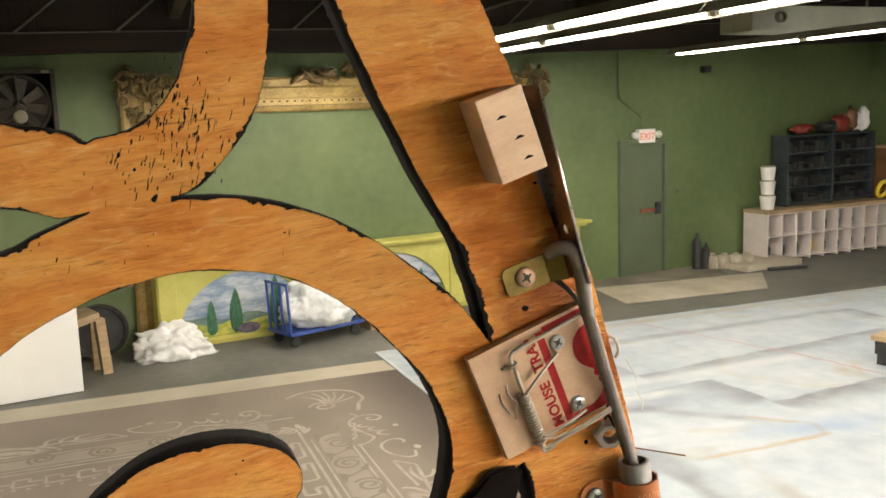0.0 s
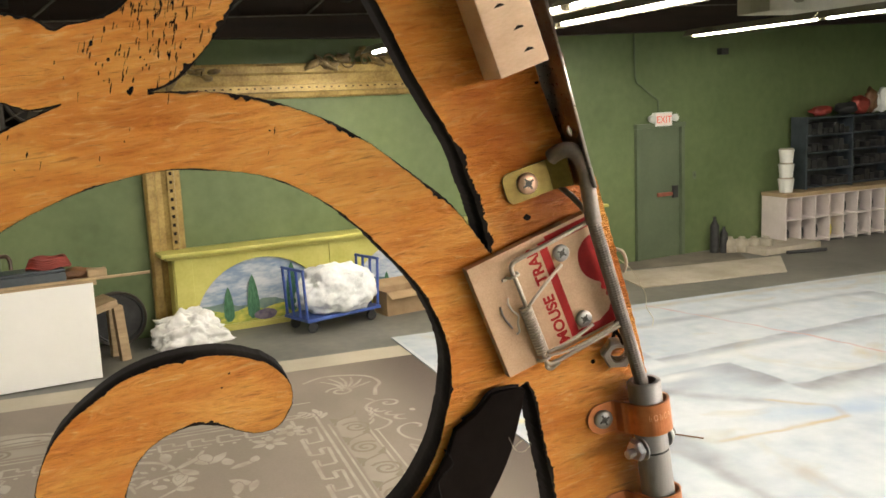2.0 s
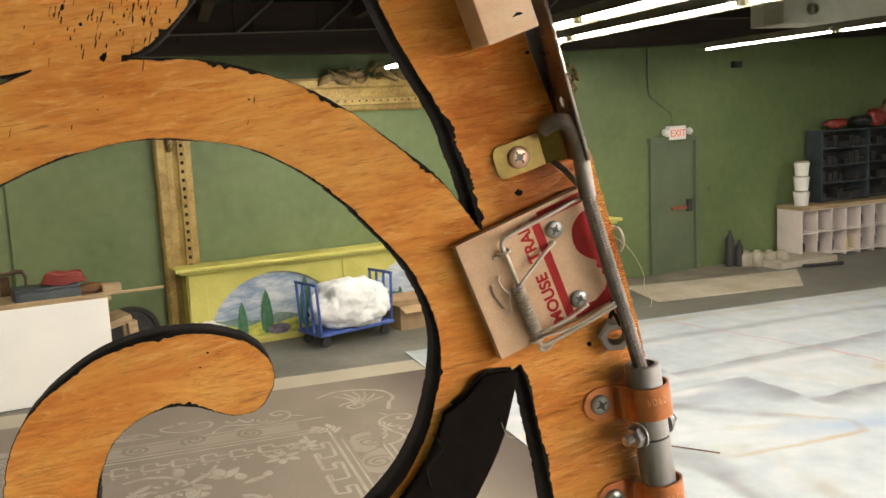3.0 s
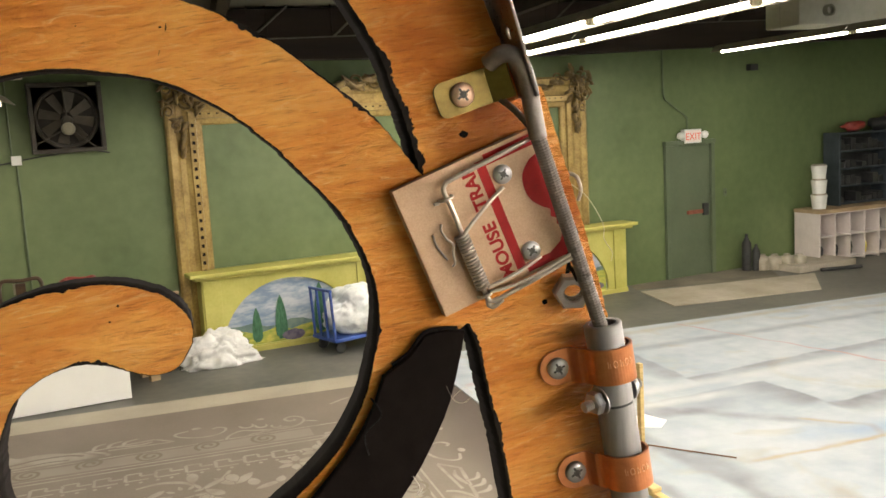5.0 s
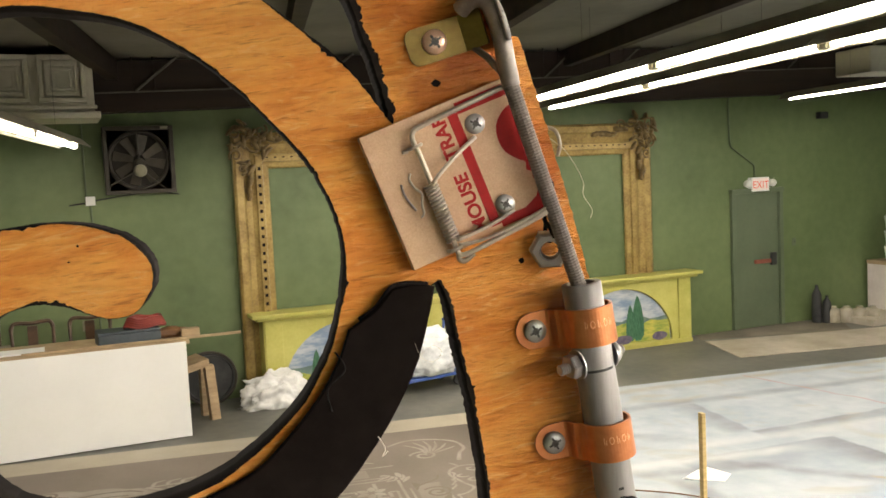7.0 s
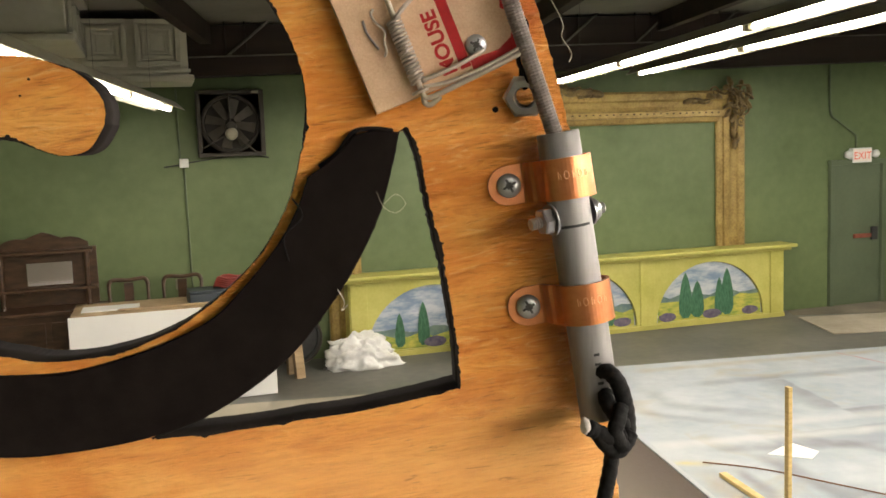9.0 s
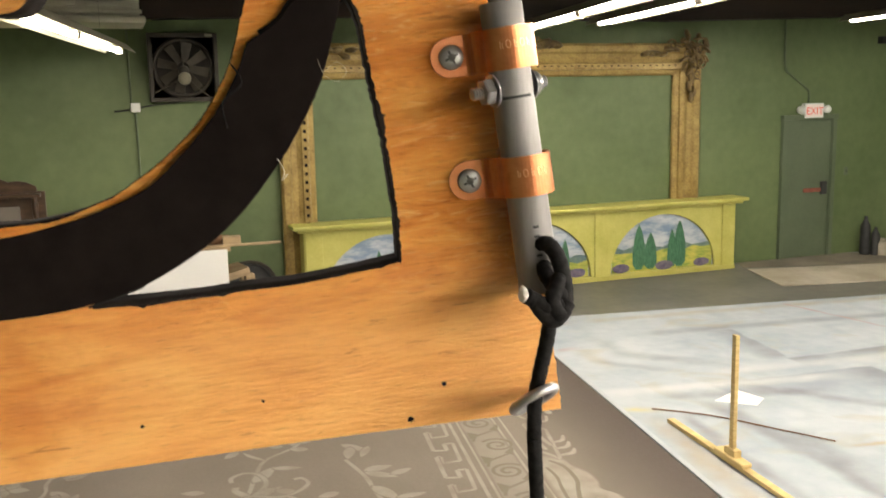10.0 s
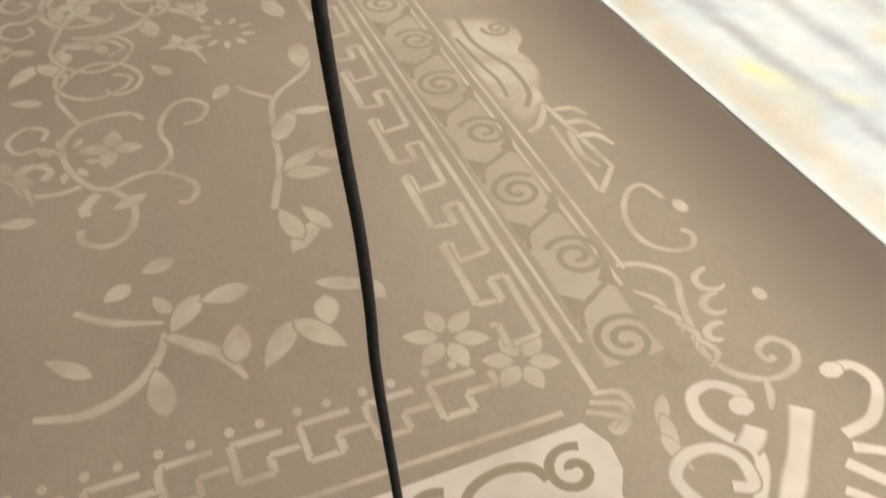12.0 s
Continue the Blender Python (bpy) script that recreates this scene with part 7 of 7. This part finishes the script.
    for m in (lambda p, q: (p, q), lambda p, q: (p, FAR - q)):
        for cp, cq, n, ln in ((1.60, 0.0, 6, 0.12), (1.80, 0.20, 6, 0.14)):
            for k in range(n):
                a = k * 2 * math.pi / n + 0.4
                petal(b, *m(cp + 0.02 * math.cos(a), cq + 0.02 * math.sin(a)), a if m(0, 1)[1] == 1 else -a, ln, 0.085, z)
        for k in range(3):
            ribbon(b, place(spline2([(1.44 + 0.03 * k, -0.22 - 0.03 * k), (1.35 + 0.02 * k, -0.25 - 0.05 * k), (1.36 + 0.04 * k, -0.33 - 0.03 * k), (1.46, -0.36)]), m), 0.04, z, True)
            petal(b, *m(1.22 + 0.05 * k, -0.30 - 0.07 * k), -1.0 - 0.35 * k, 0.17, 0.06, z)

    # field: a leafy branch, a cross in scrolls, an open lily and loose leaves
    def branch(m):
        ribbon(b, place(spline2([(1.72, 2.45), (1.76, 2.2), (1.98, 1.98), (2.05, 1.70), (2.09, 1.45), (2.19, 1.14)]), m), 0.042, z)
        ribbon(b, place(spline2([(1.98, 1.98), (2.08, 2.08), (2.13, 2.16)]), m), 0.045, z, True)
        for p, q, a, ln, w in ((1.73, 2.48, -1.35, 0.28, 0.13), (2.16, 2.2, -0.9, 0.16, 0.09), (2.07, 1.60, 2.1, 0.30, 0.12), (1.94, 1.86, -0.2, 0.001, 0.001), (1.95, 1.83, 3.3, 0.22, 0.08), (2.10, 1.38, 2.6, 0.26, 0.10), (2.12, 1.34, 0.1, 0.001, 0.001), (2.10, 1.36, -2.95, 0.22, 0.11), (1.93, 1.47, -2.7, 0.18, 0.09),
                               (2.20, 0.84, 2.35, 0.26, 0.10), (2.13, 0.90, 1.4, 0.24, 0.10), (2.0, 0.92, 1.2, 0.22, 0.08), (2.38, 0.72, -0.05, 0.20, 0.12), (2.17, 0.66, -2.7, 0.26, 0.085), (2.14, 0.58, -1.4, 0.17, 0.11), (2.27, 0.50, -0.9, 0.26, 0.11), (2.29, 0.50, -2.2, 0.26, 0.11), (1.98, 0.60, -1.9, 0.14, 0.09)):
            c, d = m(p, q), m(p + ln * math.cos(a), q + ln * math.sin(a))
            if ln > 0.01:
                petal(b, *c, math.atan2(d[1] - c[1], d[0] - c[0]), ln, w, z)

    def lily(m):
        ribbon(b, place(spline2([(3.02, 0.82), (2.9, 0.72), (2.72, 0.65)]), m), 0.052, z, True)
        ribbon(b, place(spline2([(3.19, 0.36), (3.02, 0.32), (2.86, 0.38), (2.76, 0.50), (2.73, 0.60)]), m), 0.062, z, True)
        ribbon(b, place(spline2([(2.72, 0.58), (2.64, 0.50), (2.56, 0.42), (2.5, 0.28)]), m), 0.075, z, True)
        for p, q, a, ln, w in ((2.98, 0.47, 0.75, 0.22, 0.08), (2.78, 0.20, 1.55, 0.24, 0.11), (2.62, 0.99, -0.3, 0.15, 0.10), (2.80, 0.90, -0.5, 0.13, 0.10), (2.57, 0.76, -0.9, 0.22, 0.11), (2.52, 0.35, 1.8, 0.2, 0.12), (2.69, 0.68, 1.2, 0.13, 0.07)):
            c, d = m(p, q), m(p + ln * math.cos(a), q + ln * math.sin(a))
            petal(b, *c, math.atan2(d[1] - c[1], d[0] - c[0]), ln, w, z)

    def medallion(m):
        line = lambda pts, w=0.036: ribbon(b, place(spline2(pts, 7), m), w, z)
        for k in range(4):
            a = k * 1.57 + 0.25
            c, d = m(2.77, 1.84), m(2.77 + math.cos(a), 1.84 + math.sin(a))
            petal(b, *c, math.atan2(d[1] - c[1], d[0] - c[0]), 0.15, 0.10, z)
        line([(2.60, 2.03), (2.64, 2.10), (2.75, 2.12), (2.88, 2.09), (2.97, 1.95), (2.96, 1.75), (2.88, 1.58), (2.80, 1.54), (2.70, 1.58), (2.60, 1.585), (2.50, 1.50), (2.46, 1.41), (2.50, 1.33), (2.55, 1.34)], 0.042)
        line([(2.60, 1.59), (2.535, 1.66), (2.52, 1.76), (2.54, 1.87), (2.52, 1.99), (2.45, 2.10), (2.36, 2.12), (2.30, 2.03), (2.35, 1.93), (2.43, 1.92)], 0.038)
        line([(2.88, 2.09), (2.93, 2.24), (2.96, 2.38), (2.90, 2.54), (2.76, 2.64), (2.62, 2.58), (2.55, 2.44), (2.60, 2.32), (2.69, 2.30), (2.73, 2.36)])
        line([(2.80, 1.53), (2.74, 1.42), (2.73, 1.32), (2.78, 1.20), (2.87, 1.16), (2.95, 1.22), (2.95, 1.30)], 0.046)
        line([(2.96, 1.86), (3.06, 1.95), (3.16, 1.95), (3.2, 2.06), (3.12, 2.15), (3.03, 2.10), (3.05, 2.02)])
        line([(2.92, 1.6), (3.02, 1.58), (3.14, 1.62), (3.18, 1.74), (3.1, 1.82), (3.03, 1.76), (3.07, 1.70)], 0.044)
        line([(2.90, 2.54), (2.96, 2.68), (2.92, 2.82), (2.80, 2.90), (2.66, 2.86), (2.60, 2.76), (2.68, 2.70)])
        line([(2.86, 1.52), (2.92, 1.44), (2.92, 1.38)], 0.07)
        for p, q, a in ((3.10, 1.42, 0.2), (2.66, 1.45, -0.4), (3.02, 2.34, 0.4), (2.40, 2.38, 1.0)):
            petal(b, *m(p, q), a, 0.17, 0.085, z)

    def posy(m):
        for k in range(9):
            petal(b, *m(2.06 + 0.07 * math.cos(k * 0.7), 2.72 + 0.09 * math.sin(k * 0.7)), k * 0.7, 0.09, 0.045, z)
        ribbon(b, place(spline2([(2.36, 2.74), (2.30, 2.64), (2.25, 2.58), (2.22, 2.44)]), m), 0.05, z, True)
        for k in range(4):
            petal(b, *m(2.30, 2.68), k * 1.3, 0.13, 0.07, z)

    same = lambda p, q: (p, q)
    moved = lambda dp, dq, f=1: (lambda p, q: (p + dp, dq + f * q))
    for m in (same, moved(0.0, 5.25, -1), moved(0.75, 2.25), moved(1.9, 0.4), moved(1.9, 4.9, -1)):
        branch(m)
    for m in (same, moved(-0.2, 5.35, -1), moved(1.3, 0.3), moved(1.2, 5.4, -1), moved(-0.35, 2.6)):
        lily(m)
    for m in (same, moved(0.0, 5.2, -1), moved(0.85, 0.9), moved(0.9, 4.9, -1), moved(1.5, -0.4), moved(1.6, 2.3)):
        medallion(m)
    for m in (same, moved(0.9, -0.9), moved(0.6, 2.0)):
        posy(m)
    part("field_floral", b, "rug_line", t, "pale leaves, lilies and scrolls", kind="stuff")

    # whiter paint beyond the near line
    b, g = bmesh.new(), bmesh.new()
    u = z + 0.0012
    field = [(1.535, -0.315), (1.49, -0.42), (1.50, -0.52), (1.55, -0.60), (1.60, -1.3), (4.0, -1.3), (6.6, -1.3), (6.6, -0.36), (4.0, -0.35), (2.6, -0.335)]
    b.faces.new([b.verts.new(on_canvas(p, q, u)) for p, q in field])
    lay = b.loops.layers.uv.verify()
    for f in b.faces:
        for loop in f.loops:
            loop[lay].uv = (0.5, 0.5)
    for pts, w in (([(1.01, -0.45), (0.985, -0.40), (1.05, -0.335), (1.135, -0.35), (1.165, -0.44), (1.13, -0.53), (1.08, -0.60), (1.09, -0.67), (1.18, -0.78)], 0.055),
                   ([(0.83, -0.53), (0.95, -0.67), (1.14, -0.86)], 0.095),
                   ([(0.63, -0.43), (0.55, -0.445), (0.53, -0.54), (0.64, -0.65), (0.77, -0.67)], 0.055),
                   ([(0.78, -0.72), (0.70, -0.77), (0.62, -0.84)], 0.05), ([(0.84, -0.76), (0.77, -0.86), (0.70, -0.95)], 0.05), ([(0.91, -0.84), (0.86, -0.90), (0.8, -1.0)], 0.045),
                   ([(1.35, -0.72), (1.365, -0.61), (1.29, -0.55), (1.19, -0.56), (1.14, -0.63), (1.16, -0.72), (1.22, -0.70)], 0.055),
                   ([(1.10, -0.60), (1.05, -0.57), (1.02, -0.54)], 0.10)):
        ribbon(b, spline2(pts), w, u + 0.0002)
    blot(b, [(1.01 + 0.05 * math.cos(k * 0.8), -0.45 + 0.045 * math.sin(k * 0.8)) for k in range(8)], u + 0.0003)
    blot(b, [(0.63 + 0.05 * math.cos(k * 0.8), -0.435 + 0.04 * math.sin(k * 0.8)) for k in range(8)], u + 0.0003)
    for i in range(8):
        p = 1.645 + i * 0.46
        ribbon(g, scroll(p, -0.47, 0.095, 1.25, 2.2, -1), 0.034, u + 0.002)
        ribbon(g, spline2([(p + 0.09, -0.47), (p + 0.12, -0.41), (p + 0.22, -0.385), (p + 0.33, -0.42), (p + 0.40, -0.52)]), 0.034, u + 0.002)
        ribbon(g, scroll(p + 0.23, -0.66, 0.12, 1.4, 2.0, 1), 0.04, u + 0.002)
    part("brown_scroll", g, "rug_brown", t, "brown scrolls left in the white border", kind="stuff")
    part("near_scroll", b, "rug_white", t, "brighter white scrolls", kind="stuff")


rug_canvas()


def sky_canvas():
    t = thing("stone_canvas", "large white canvas painted with pale stone blocks and stains", "painted canvas")
    part("ground", quad(-0.004, -9.2, -6.0, 7.62, 0.010, 0.0095), "sky_canvas", t)
    part("hem", quad(-0.006, -0.045, -6.0, 7.6, 0.0125, 0.002), "canvas_pale", t, "white hem")


sky_canvas()


def chalk_tee():
    t = thing("tee_stick", "yellow lath painting stick on a long flat foot", "tool", pose(-0.40, 5.93, 0.0155, 0, 0, -5.2))
    part("foot", box(-0.028, 0.028, -0.83, 0.83, 0, 0.03, 0.004), "lath", t)
    part("socket", box(-0.04, 0.04, -0.17, 0.17, 0.0301, 0.062, 0.012), "lath", t)
    part("socket_block", box(-0.028, 0.028, -0.06, 0.06, 0.0622, 0.11, 0.008), "lath", t)
    part("stick", box(-0.014, 0.014, -0.022, 0.022, 0.111, 0.88, 0.003), "lath", t)


chalk_tee()
part("paper_scrap", sheet([[(0.26, 7.02), (0.50, 6.80), (0.66, 6.92), (0.60, 7.17), (0.42, 7.10)]], 0.002, pose(0, 0, 0.018)), "white", None, "scrap of white paper lying on the canvas", category="paper")
part("bent_wire", tube([(v.x, v.y, 0.021) for v in spline([(-0.30, 7.05, 0), (0.02, 6.75, 0), (0.30, 6.30, 0), (0.50, 5.97, 0)], 8)], 0.006, 6), "brown_stuff", None, "thin bent stick lying on the canvas", category="stick")
part("dark_spot", sheet([[(-0.44 + 0.045 * math.cos(a * 0.6), 4.84 + 0.06 * math.sin(a * 0.6)) for a in range(10)]], 0.003, pose(0, 0, 0.018)), "bin_dark", None, "small dark lid on the canvas", category="lid")
